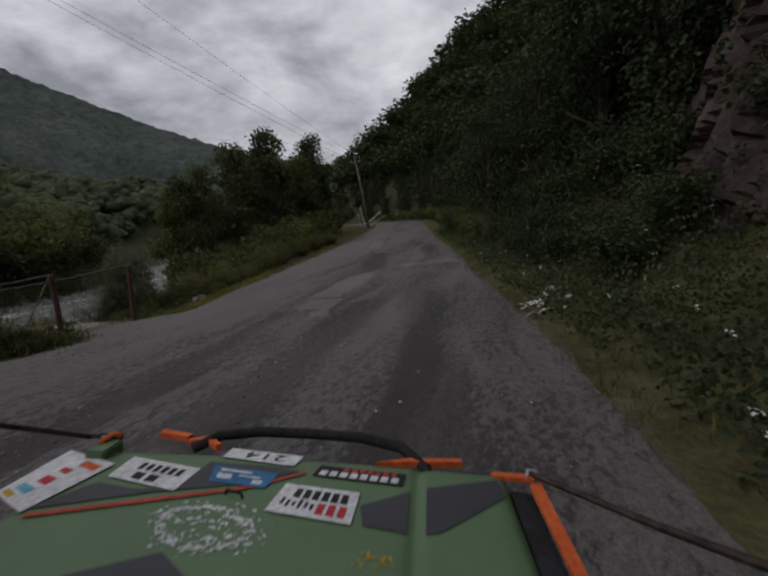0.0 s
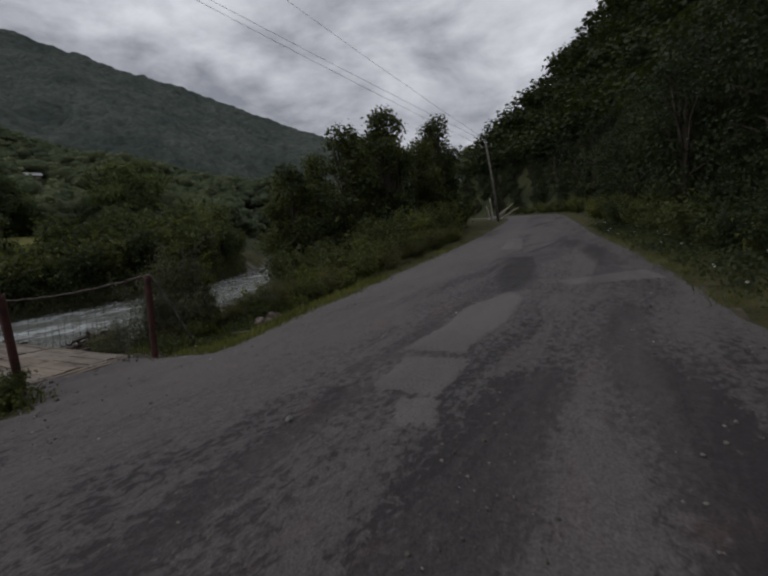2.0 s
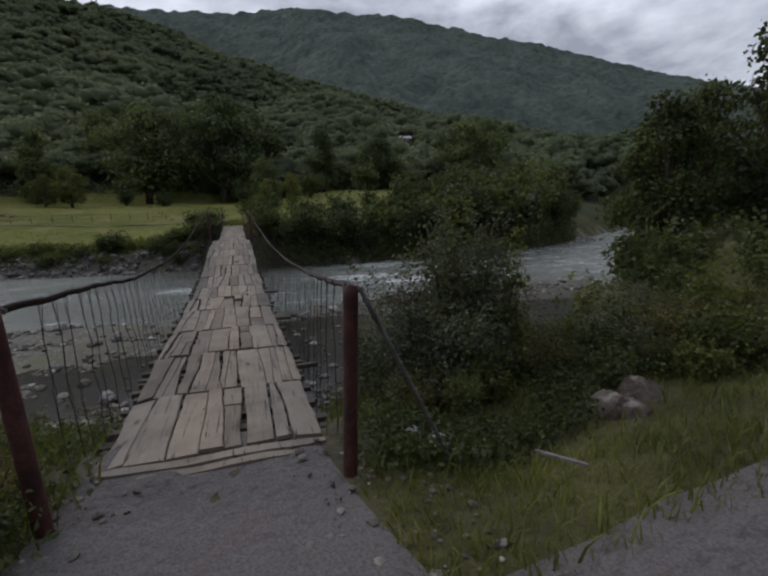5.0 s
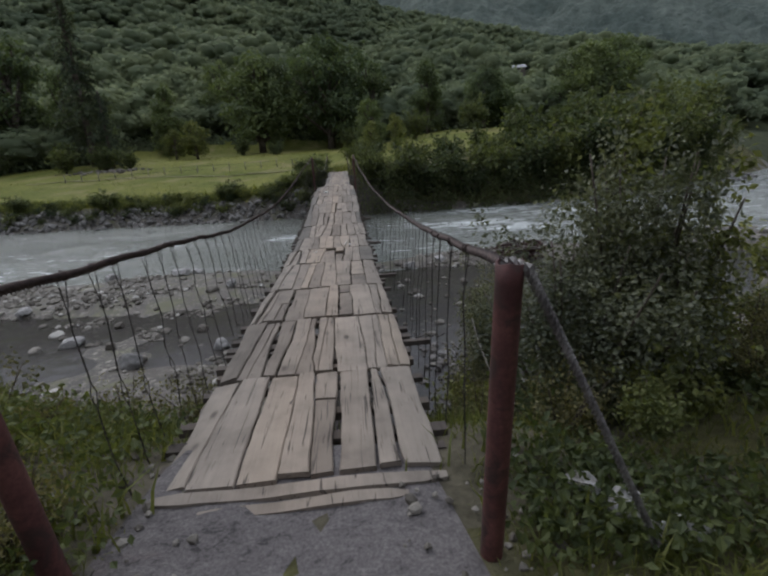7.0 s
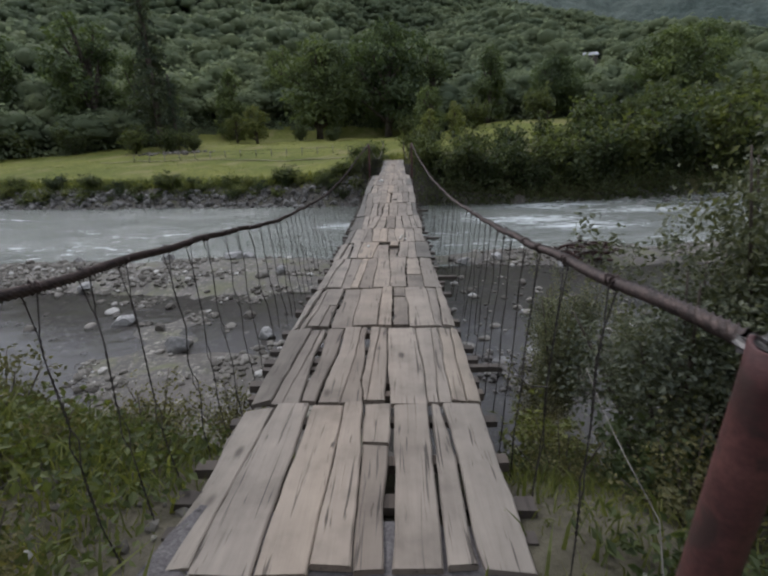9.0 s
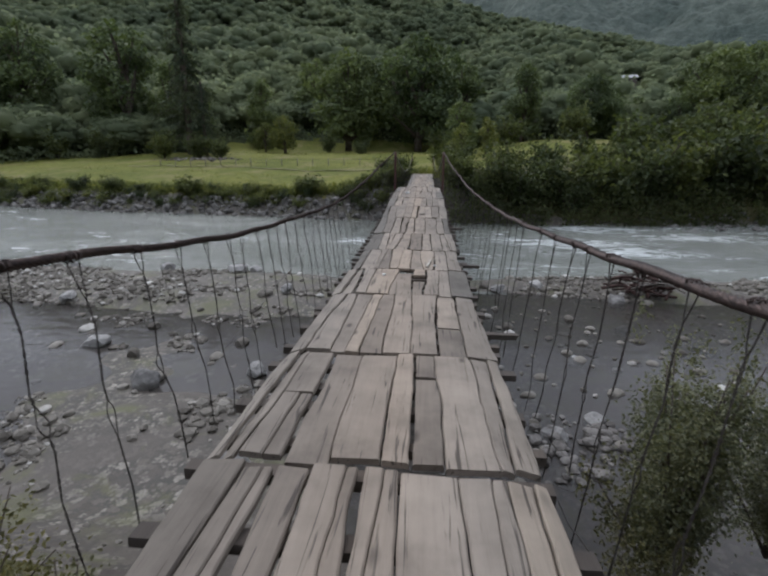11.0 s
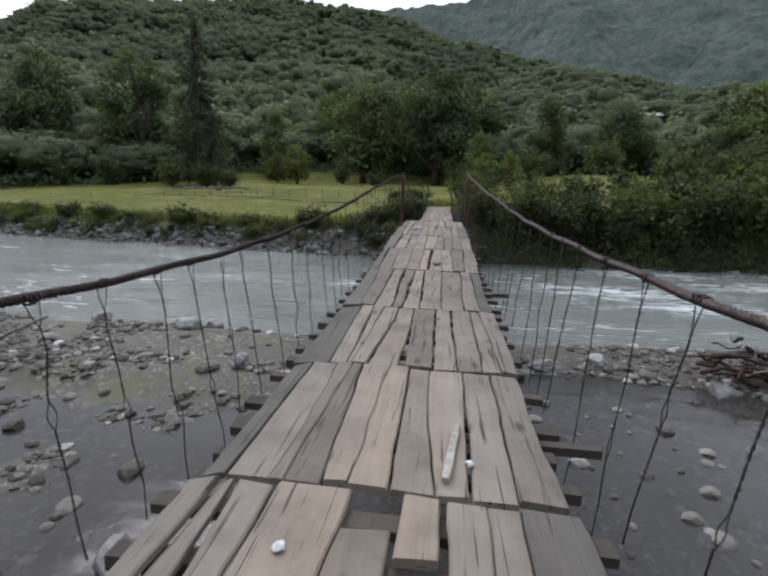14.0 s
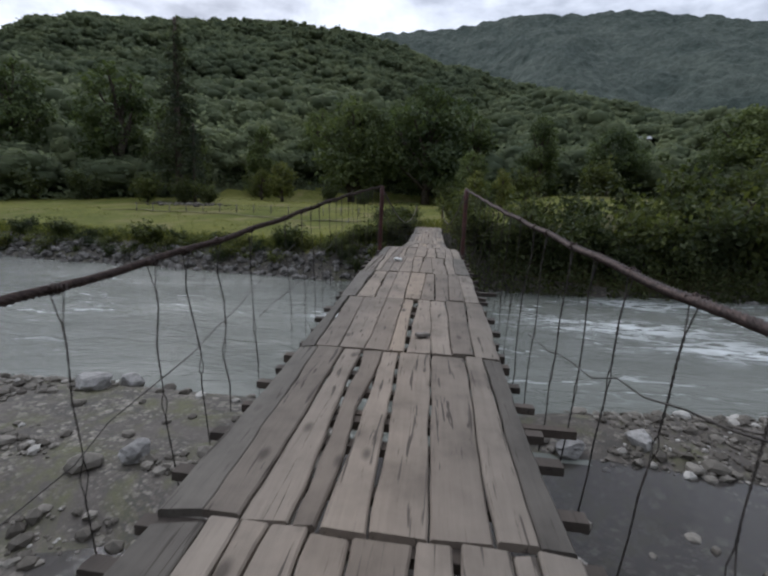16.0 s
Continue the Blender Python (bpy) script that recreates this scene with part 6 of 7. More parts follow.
tufts("grass", x, y, "tall grass fringing the mown meadow", 0.25 + 0.4 * rng.random(len(x)) ** 2, 7, M_BLADE, 0.3, 0.35, 0.09)
x, y = spots(1250, -12, 12, 0.6, 10, lambda x, y: (y > near_top(x) + 0.3) & (y < near_top(x) + 0.6 * (near_foot(x) - near_top(x))) & (np.abs(x) > 1.0))
tufts("grass", x, y, "rank weeds on the river bank", 0.08 + 0.18 * rng.random(len(x)) ** 2, 8, M_BLADE, 0.2, 0.45, 0.045)

x, y = spots(6000, 1.0, 9, -1.6, 2.2, lambda x, y: left_verge(x, y))
tufts("grass", x, y, "short uneven yellowish grass beside the bridge", (0.04 + 0.16 * rng.random(len(x)) ** 3) * (0.5 + fnoise(x, y, 1.2, 3)), 5, M_BLADE, 0.08, 0.5, 0.045)
x, y = spots(3000, 1.25, 9, -1.0, 3.2, lambda x, y: left_verge(x, y) & (y > near_top(x) - 0.9) & (fnoise(x, y, 0.9, 3) > 0.4))
pts = np.stack([np.repeat(x, 7), np.repeat(y, 7), np.repeat(land(x, y), 7)], 1)
pts[:, 2] += 0.03 + rng.random(len(pts)) * np.repeat(0.15 + 0.5 * (fnoise(x, y, 0.8, 3) - 0.3) * np.clip(y - near_top(x) + 1.3, 0.2, 1.6), 7)
pts[:, :2] += rng.normal(0, 0.08, (len(pts), 2))
thing("weeds", "grey-green weeds between the post and the boulders", "weeds", kind="stuff", me=mesh_of("weeds", *leaves_at(pts, 0.07, 0.6, 0.1, 73, 0.4), M_LEAF))
x, y = spots(3200, -62, 6, 47, 100, lambda x, y: (y > far_foot(x) + 3) & (np.hypot(x, y) < 104) & (fnoise(x, y, 0.12, 4) > 0.42))
tufts("grass", x, y, "uneven tufts standing in the mown meadow", 0.06 + 0.2 * rng.random(len(x)) ** 2, 3, M_BLADE, 0.3, 0.4, 0.14)
x, y = spots(1700, -5.5, -1.1, -0.9, 2.8, lambda x, y: (y > road_mid(x) + road_left(x) - 0.1) & (fnoise(x, y, 0.9, 3) > 0.36))
tufts("grass", x, y, "rank grass beside the bridge's mouth", 0.08 + 0.25 * rng.random(len(x)) ** 2, 5, M_BLADE, 0.1, 0.45, 0.04)
pts = np.stack([np.repeat(x, 5), np.repeat(y, 5), np.repeat(land(x, y), 5)], 1)
pts += np.stack([rng.normal(0, 0.1, len(pts)), rng.normal(0, 0.1, len(pts)), 0.02 + 0.28 * rng.random(len(pts))], 1)
thing("weeds", "low leafy weeds beside the bridge's mouth", "weeds", kind="stuff", me=mesh_of("weeds", *leaves_at(pts, 0.07, 0.6, 0.1, 74, 0.4), M_LEAF))
# broad weeds between the road and the rock face
x, y = spots(5200, -14, 30, -18, -4, lambda x, y: (lambda v: (v < -0.5) & (v > -5.2))(y - road_mid(x) + road_half(x)))
dv = np.clip(-(y - road_mid(x) + road_half(x)) - 0.5, 0, 5)
top = 0.15 + 0.26 * dv * rng.uniform(0.4, 1.15, len(x))
pts = np.stack([np.repeat(x, 9), np.repeat(y, 9), np.repeat(land(x, y), 9) + np.repeat(top, 9) * rng.random(len(x) * 9)], 1)
pts[:, :2] += rng.normal(0, 0.16, (len(pts), 2))
thing("weeds", "thick broad-leaved weeds and nettles at the foot of the slope", "weeds", kind="stuff", me=mesh_of("weeds", *leaves_at(pts, 0.095, 0.75, 0.2, 71, 0.4), M_LEAF_BANK))
keep = rng.random(len(x)) < 0.035
fx, fy, fz = x[keep], y[keep], (land(x, y) + top)[keep] + 0.08
fp = np.repeat(np.stack([fx, fy, fz], 1), 7, 0) + rng.normal(0, 0.02, (len(fx) * 7, 3))
thing("wildflowers", "small white flower heads among the weeds", "flowers", kind="stuff", me=mesh_of("wildflowers", *leaves_at(fp, 0.035, 1.0, 0, 72, 1.0), M_FLOWER))


# ---- small things ----
def board_thing(name, label, category, a, b, w, h, mat):
    a, b = Vector(a), Vector(b)
    d = b - a
    n = 5
    v, f = [], []
    side = d.cross(Vector((0, 0, 1))).normalized()
    for k in range(n):
        c = d * (k / (n - 1) - 0.5)
        ww = w * (1 - 0.25 * (k in (0, n - 1)) + 0.1 * math.sin(k * 2.3))
        for s, z in ((-1, 0), (-0.8, h), (0.8, h), (1, 0)):
            v.append(tuple(c + side * (s * ww) + Vector((0, 0, z + 0.004 * math.sin(k * 3)))))
    for k in range(n - 1):
        for q in range(4):
            r = (q + 1) % 4
            f.append((k * 4 + q, k * 4 + r, (k + 1) * 4 + r, (k + 1) * 4 + q))
    f += [(0, 3, 2, 1), ((n - 1) * 4, (n - 1) * 4 + 1, (n - 1) * 4 + 2, (n - 1) * 4 + 3)]
    return thing(name, label, category, Matrix.Translation((a + b) / 2), me=mesh_of(name, v, f, mat))


board_thing("wood_board", "pale split board lying in the verge grass", "board", (2.62, -0.45, 0.1), (2.86, -0.8, 0.12), 0.022, 0.022, M_FENCE)
board_thing("wood_splinter", "pale loose splinter of wood lying on the deck", "splinter", (0.36, 9.55, -0.15), (0.44, 10.15, -0.15), 0.028, 0.025, M_PALEWOOD)
board_thing("wood_splinter", "short dark splinter lying across the deck", "splinter", (0.16, 15.9, 0.07), (0.3, 15.96, 0.07), 0.05, 0.03, M_FENCE)
for k, (x, y, s) in enumerate([(-0.42, 20.6, 0.1), (0.5, 9.75, 0.03), (-0.35, 9.0, 0.035), (-0.05, 44.0, 0.06)]):
    v, f = STONES[k]
    thing("stone", "pale stone lying on the bridge deck", "stone", pose(x, y, float(deck_z(y)) + s * 0.45), group="stones on the deck", me=mesh_of("stone", v * s, f, M_FLOWER))

# litter in the verge
for k in range(16):
    r = np.random.default_rng(500 + k)
    x, y = 0.4 + r.normal(0, 0.9), -11.1 + r.normal(0, 0.35)
    if y > road_mid(x) - road_half(x) - 0.02:
        y = float(road_mid(x) - road_half(x)) - 0.1
    n = 6
    g = np.stack(np.meshgrid(np.linspace(-1, 1, n), np.linspace(-1, 1, n), indexing="ij"), -1).reshape(-1, 2)
    z = 0.5 * np.abs(np.sin(g[:, 0] * 2.1 + k) * np.cos(g[:, 1] * 1.7 + 2 * k)) + 0.12 * r.random(len(g))
    s = r.uniform(0.05, 0.14)
    v = np.stack([g[:, 0] * (1 - 0.3 * z), g[:, 1] * 0.7, z], 1) * s
    i, j = np.meshgrid(np.arange(n - 1), np.arange(n - 1), indexing="ij")
    a = (i * n + j).ravel()
    v2 = v - np.array([0, 0, 0.006])
    f = np.stack([a, a + n, a + n + 1, a + 1], -1)
    vv, ff = joined([(v, f), (v2, f[:, ::-1])])
    thing("litter", "crumpled white scrap of litter in the verge", "litter", pose(x, y, float(land(x, y)) + 0.05, r.uniform(-25, 25), r.uniform(-25, 25), r.uniform(0, 360)), group="litter in the verge",
          me=mesh_of("litter", vv, ff, M_WHITE))

# driftwood caught on the gravel
drift = thing("driftwood_pile", "tangled heap of bare driftwood on the gravel bar", "driftwood", pose(9.9, 20.7, float(land(9.9, 20.7)) + 0.05))
for k in range(58):
    r = np.random.default_rng(600 + k)
    a, ln = r.uniform(0, 6.28), r.uniform(0.6, 2.6) if k < 40 else r.uniform(0.3, 0.9)
    c = r.normal(0, 0.65, 2) if k < 40 else r.normal(0, 0.3, 2) + np.array([0.35, 0])
    u = np.linspace(-0.5, 0.5, 6)
    p = np.stack([c[0] + ln * u * math.cos(a), c[1] + ln * u * math.sin(a), 0.1 + 0.65 * r.random() + ln * u * r.uniform(-0.3, 0.3) + 0.1 * np.sin(u * 6 + k)], 1)
    p[:, 2] = np.maximum(p[:, 2], 0.02)
    part("branch", mesh_of("branch", *tube(p, r.uniform(0.025, 0.08) * (1 - 0.5 * np.linspace(0, 1, 6)), 5), M_DRIFT if k % 4 else M_FENCE, True), drift)

# power line
pole = thing("utility_pole", "tall leaning wooden power pole beside the bend", "utility pole", pose(50.0, 7.5, 2.2))
part("shaft", mesh_of("shaft", *tube([(0, -0.1, -0.5), (0, 0.4, 4.5), (0, 1.15, 9.9)], [0.17, 0.15, 0.11], 8), M_FENCE, True), pole)
arm = part("crossarm", mesh_of("crossarm", *tube([(0.02, 0.35, 8.9), (-0.02, 1.75, 8.98)], 0.06, 6), M_FENCE, True), pole)
for y in (0.42, 1.68):
    part("insulator", mesh_of("insulator", *tube([(0, y, 8.96), (0, y, 9.05), (0, y, 9.2)], [0.03, 0.06, 0.03], 7), M_WHITE, True), arm)
for start, end in (((50, 7.92, 11.4), (16.4, 19.6, 21.0)), ((50, 9.18, 11.4), (15.9, 20.3, 21.0)), ((50, 8.65, 12.05), (22.8, 17.1, 22.5))):
    a, e = np.array(start), np.array(end)
    far = a + (e - a) * 2.2
    t = np.linspace(0, 1, 26)[:, None]
    p = a + (far - a) * t - np.array([0, 0, 1]) * 3.0 * t * (1 - t)
    thing("power_line", "thin dark overhead power line", "power line", group="power lines", me=mesh_of("power_line", *tube(p, 0.015, 4), M_WIRE, True))

# bleached dead branches and rubble where the road bends away
dead = thing("dead_branch_pile", "bleached dead branches leaning at the bend of the road", "dead branches", pose(58.0, 10.0, 2.4))
for k, (x0, y0, x1, y1, h) in enumerate(((0, 0.6, 0.3, -2.2, 2.4), (0.2, 0.3, 0.1, -1.4, 1.7), (0.1, 0.5, 0.0, 0.9, 3.2), (0.3, 0.9, 0.2, 1.5, 2.1), (0.0, 0.1, 0.5, -2.9, 1.6))):
    u = np.linspace(0, 1, 6)
    p = np.stack([x0 + (x1 - x0) * u, y0 + (y1 - y0) * u, -0.2 + h * u + 0.12 * np.sin(u * 5 + k)], 1)
    part("branch", mesh_of("branch", *tube(p, 0.17 * (1 - 0.6 * u), 6), M_PALEWOOD, True), dead)
for k, (x, y, z, s) in enumerate(((57.2, 10.2, 2.55, 0.7), (58.6, 11.2, 2.6, 0.55), (55.6, 9.4, 2.5, 0.45))):
    v, f = stone_shape(700 + k, ICO2, 0.8, 0.4)
    thing("concrete_block", "pale broken concrete block at the road's edge", "concrete block", pose(x, y, z, 0, 0, k * 40), group="concrete blocks", me=mesh_of("concrete_block", v * np.array([s * 1.5, s * 0.7, s]), f, M_STONE))


# ---- the off-road car at the start of the drive ----
def text_mesh(words, size, mat):
    """Raised letters in the built-in font, lying flat, centred."""
    cu = bpy.data.curves.new("letters", "FONT")
    cu.body, cu.size, cu.extrude, cu.align_x, cu.align_y = words, size, 0.0006, "CENTER", "CENTER"
    ob = new("letters", cu)
    me = bpy.data.meshes.new_from_object(ob.evaluated_get(bpy.context.evaluated_depsgraph_get()))
    bpy.data.objects.remove(ob)
    me.materials.clear()
    me.materials.append(mat)
    return me


def slab(outline, z, thick, mat, name):
    """A thin plate with the given outline."""
    bm = bmesh.new()
    top = [bm.verts.new((x, y, z + thick)) for x, y in outline]
    low = [bm.verts.new((x, y, z)) for x, y in outline]
    bm.faces.new(top)
    bm.faces.new(low[::-1])
    for k in range(len(top)):
        q = (k + 1) % len(top)
        bm.faces.new((low[k], low[q], top[q], top[k]))
    bmesh.ops.recalc_face_normals(bm, faces=bm.faces)
    me = bpy.data.meshes.new(name)
    bm.to_mesh(me)
    bm.free()
    me.materials.append(mat)
    return me


def box_mesh(name, lo, hi, mat, bevel=0.02, top=None):
    """A bevelled block; top moves its upper corners: (in x, y at the back, y at the front)."""
    bm = bmesh.new()
    bmesh.ops.create_cube(bm, size=1)
    for v in bm.verts:
        p = [lo[i] + (v.co[i] + 0.5) * (hi[i] - lo[i]) for i in range(3)]
        if top and v.co.z > 0:
            p[0] += top[0] * (-1 if v.co.x > 0 else 1)
            p[1] += top[2] if v.co.y > 0 else top[1]
        v.co = p
    bmesh.ops.bevel(bm, geom=list(bm.edges), offset=bevel, segments=2, affect="EDGES", clamp_overlap=True)
    me = bpy.data.meshes.new(name)
    bm.to_mesh(me)
    bm.free()
    me.materials.append(mat)
    return me


def chipped_paint(name, col, scale=9.0):
    """Matt brushed paint, scratched and chipped to dark primer along its wear."""
    m, n, l, b = material(name, 0.5, 0, 0.4)
    big = noise_at(n, l, 3.0, 5, 0.6)
    fine = noise_at(n, l, 60, 4, 0.6)
    c = mix(n, l, 0.5, col, ramp(n, l, big, [(0.3, (0.72, 0.74, 0.72)), (0.7, (1.2, 1.2, 1.18))]), "MULTIPLY")
    c = mix(n, l, 0.35, c, ramp(n, l, fine, [(0.3, (0.8, 0.8, 0.8)), (0.7, (1.15, 1.15, 1.15))]), "MULTIPLY")
    chip = noise_at(n, l, scale, 8, 0.75, None, 0.6)
    c = mix(n, l, ramp(n, l, chip, [(0.68, (0, 0, 0)), (0.70, (0.9, 0.9, 0.9))]), c, (0.03, 0.028, 0.028))
    l.new(c, b.inputs["Base Color"])
    bump(n, l, b, chip, 0.15, 0.002)
    return m


M_GREEN = chipped_paint("dull_green_paint", (0.090, 0.150, 0.075))
M_CAMO = chipped_paint("dark_grey_paint", (0.034, 0.033, 0.040))
M_REDLINE = two_tone("red_pinstripe", (0.36, 0.055, 0.035), (0.46, 0.075, 0.05), 8, 60, 0.5)
M_ORANGE = two_tone("orange_painted_steel", (0.52, 0.10, 0.03), (0.66, 0.14, 0.045), 6, 50, 0.5)
M_RUBBER = two_tone("black_rubber_foam", (0.014, 0.014, 0.015), (0.032, 0.031, 0.033), 8, 60, 0.75)
M_VINYL = two_tone("white_vinyl", (0.56, 0.56, 0.58), (0.70, 0.70, 0.72), 8, 60, 0.45)
M_BLUEV = two_tone("blue_vinyl", (0.035, 0.13, 0.27), (0.05, 0.17, 0.33), 8, 60, 0.45)
M_INK = two_tone("black_print", (0.02, 0.02, 0.022), (0.035, 0.035, 0.038), 8, 60, 0.6)
M_REDINK = two_tone("red_print", (0.42, 0.04, 0.045), (0.5, 0.06, 0.06), 8, 60, 0.6)
M_YELLOW = two_tone("yellow_paint_smear", (0.42, 0.26, 0.03), (0.5, 0.33, 0.05), 8, 60, 0.6)
M_PALEBLUE = two_tone("pale_blue_print", (0.10, 0.32, 0.45), (0.14, 0.38, 0.5), 8, 60, 0.6)

CAR = pose(-9.279, -10.472, 0.2, 0, 0, -81.11)
LEAN = pose(0, 0, 1.172, 0, 5, 0) @ pose(0, 0, 0, -3, 0, 0)      # the body leans on its springs over the cambered road
car = thing("off_road_car", "green and dark grey camouflage off-road car with stickers on its bonnet", "car", CAR)


def body(name, me, label="", parent=None):
    if parent is None:
        return part(name, me, car, label, LEAN)
    return part(name, me, parent, label)


# bonnet: a raised middle with a pressed channel on the right side and rolled edges
bx = np.concatenate([np.linspace(-1.16, -1.06, 5), np.linspace(-0.98, -0.1, 10), np.linspace(-0.055, 0.02, 7), np.linspace(0.08, 0.2, 4), np.linspace(0.235, 0.275, 4)])
by = np.concatenate([np.linspace(0.22, 1.26, 12), np.linspace(1.30, 1.43, 6)])
BX, BY = np.meshgrid(bx, by, indexing="ij")
BZ = -0.010 * np.exp(-((BX + 0.022) / 0.016) ** 2) - 0.06 * np.clip((BY - 1.34) / 0.09, 0, 1) ** 2 - 0.05 * np.clip((-1.06 - BX) / 0.1, 0, 1) ** 2 - 0.04 * np.clip((BX - 0.235) / 0.04, 0, 1) ** 2
BX = BX + 0.035 * (0.9 - BY) * (BX > 0.1) * (BX - 0.1) / 0.17
BY = BY + np.where(BY > 1.3, 0.03 * np.sin((BX + 1.15) / 1.43 * np.pi), 0)
grid = np.stack([BX, BY, BZ], -1).reshape(-1, 3)
i, j = np.meshgrid(np.arange(len(bx) - 1), np.arange(len(by) - 1), indexing="ij")
a = (i * len(by) + j).ravel()
bf = np.stack([a, a + len(by), a + len(by) + 1, a + 1], -1)
under = grid - np.array([0, 0, 0.018])
bonnet = body("bonnet", mesh_of("bonnet", *joined([(grid, bf), (under, bf[:, ::-1])]), M_GREEN, True), "dull green bonnet with chipped paint and a pressed channel")
for outline in ([(-1.072, 1.02), (-0.792, 1.14), (-0.535, 1.22), (-0.40, 1.31), (-0.487, 1.328), (-0.706, 1.332), (-0.73, 1.2), (-0.83, 1.15), (-0.98, 1.172)],
                [(-0.178, 1.148), (-0.045, 1.235), (-0.045, 1.045), (-0.158, 1.064)],
                [(0.005, 1.262), (0.22, 1.335), (0.232, 1.24), (0.042, 1.059), (0.005, 1.05)],
                [(-0.80, 0.80), (-0.608, 0.909), (-0.45, 0.80)]):
    body("camouflage_patch", slab(outline, 0.003, 0.001, M_CAMO, "camouflage_patch"), "angular dark grey paint patch", bonnet)
body("pinstripe", slab([(-1.046, 0.985), (-0.528, 1.186), (-0.374, 1.296), (-0.378, 1.31), (-0.53, 1.202), (-1.05, 1.003)], 0.0045, 0.0008, M_REDLINE, "pinstripe"), "thin red paint line", bonnet)


def sticker(outline, mat, label, prints):
    """A sticker and the prints on it, given across (0 to 1, from its first corner) and down."""
    st = body("sticker", slab(outline, 0.005, 0.0007, mat, "sticker"), label, bonnet)
    p = [np.array(q) for q in outline]
    at = lambda u, v: (p[0] * (1 - u) + p[1] * u) * (1 - v) + (p[3] * (1 - u) + p[2] * u) * v
    for u0, v0, u1, v1, ink in prints:
        body("print", slab([tuple(at(u0, v1)), tuple(at(u1, v1)), tuple(at(u1, v0)), tuple(at(u0, v0))], 0.006, 0.0004, ink, "print"), "", st)
    return st


sticker([(-1.219, 1.347), (-1.003, 1.278), (-1.068, 1.005), (-1.22, 1.079)], M_VINYL, "large white sticker with small coloured emblems",
        [(0.55, 0.1, 0.9, 0.22, M_ORANGE), (0.4, 0.3, 0.6, 0.4, M_REDINK), (0.35, 0.5, 0.6, 0.64, M_REDINK), (0.2, 0.72, 0.55, 0.84, M_PALEBLUE), (0.1, 0.88, 0.4, 0.96, M_YELLOW)])
sticker([(-0.974, 1.332), (-0.714, 1.283), (-0.726, 1.154), (-0.972, 1.205)], M_VINYL, "white sticker with a row of grey lettering",
        [(0.24 + 0.11 * k, 0.18, 0.31 + 0.11 * k, 0.5, M_INK) for k in range(6)] + [(0.3, 0.6, 0.44, 0.9, M_INK), (0.5, 0.6, 0.64, 0.9, M_INK)])
num = sticker([(-0.676, 1.432), (-0.412, 1.404), (-0.425, 1.336), (-0.682, 1.37)], M_VINYL, "white sticker with a black start number", [])
body("print", text_mesh("214", 0.075, M_INK), "black start number", num).matrix_basis = pose(-0.535, 1.387, 0.0062, 0, 0, 174) @ Matrix.Diagonal((1.35, 0.8, 1, 1))
sticker([(-0.678, 1.31), (-0.456, 1.285), (-0.471, 1.199), (-0.654, 1.217)], M_BLUEV, "blue sticker with white lettering",
        [(0.12, 0.15, 0.62, 0.28, M_VINYL), (0.1, 0.45, 0.35, 0.75, M_VINYL), (0.45, 0.42, 0.8, 0.5, M_VINYL), (0.72, 0.6, 0.88, 0.85, M_VINYL)])
sticker([(-0.338, 1.352), (-0.06, 1.33), (-0.068, 1.262), (-0.351, 1.29)], M_INK, "black sticker with white and red lettering",
        [(0.06 + 0.115 * k, 0.46, 0.14 + 0.115 * k, 0.92, M_VINYL) for k in range(8)] + [(0.3 + 0.09 * k, 0.08, 0.36 + 0.09 * k, 0.36, M_REDINK) for k in range(7)])
sticker([(-0.415, 1.233), (-0.187, 1.208), (-0.189, 1.06), (-0.431, 1.094)], M_VINYL, "white sticker with bold black and red lettering",
        [(0.2 + 0.12 * k, 0.14, 0.285 + 0.12 * k, 0.46, M_INK) for k in range(6)] + [(0.56 + 0.13 * k, 0.54, 0.65 + 0.13 * k, 0.88, M_REDINK) for k in range(3)]
        + [(0.1 + 0.075 * k, 0.5 + 0.05 * (k % 3), 0.14 + 0.075 * k, 0.74 + 0.05 * (k % 2), M_INK) for k in range(6)])
# worn white emblem, in flakes
r = np.random.default_rng(77)
flakes = []
for k in range(520):
    a_, q = r.uniform(0, 6.28), math.sqrt(r.random())
    q = q if k < 250 else r.uniform(0.8, 1.0) if k < 470 else r.uniform(1.0, 1.35)
    c = np.array([-0.56 + 0.135 * q * math.cos(a_) - 0.03 * math.sin(a_), 1.013 + 0.088 * q * math.sin(a_)])
    if k < 250 and abs(c[1] - 1.0) < 0.03 and r.random() < 0.65:
        continue
    s = r.uniform(0.002, 0.009)
    ang = np.sort(r.uniform(0, 6.28, 4))
    flakes.append((np.stack([c[0] + s * np.cos(ang) * r.uniform(0.7, 1.8), c[1] + s * np.sin(ang), np.full(4, 0.0025)], 1), np.array([[0, 1, 2, 3]])))
tagged(body("emblem", mesh_of("emblem", *joined(flakes), M_VINYL), "flaked white painted oval emblem", bonnet), kind="stuff")
smear = [(np.stack([-0.1 + 0.03 * r.normal() + 0.006 * np.cos(t), 0.945 + 0.014 * r.normal() + 0.004 * np.sin(t), np.full(4, 0.0025)], 1), np.array([[0, 1, 2, 3]])) for t in [np.array([0, 1.6, 3.1, 4.7])] * 26]
body("paint_smear", mesh_of("paint_smear", *joined(smear), M_YELLOW), "yellow paint smear", bonnet)
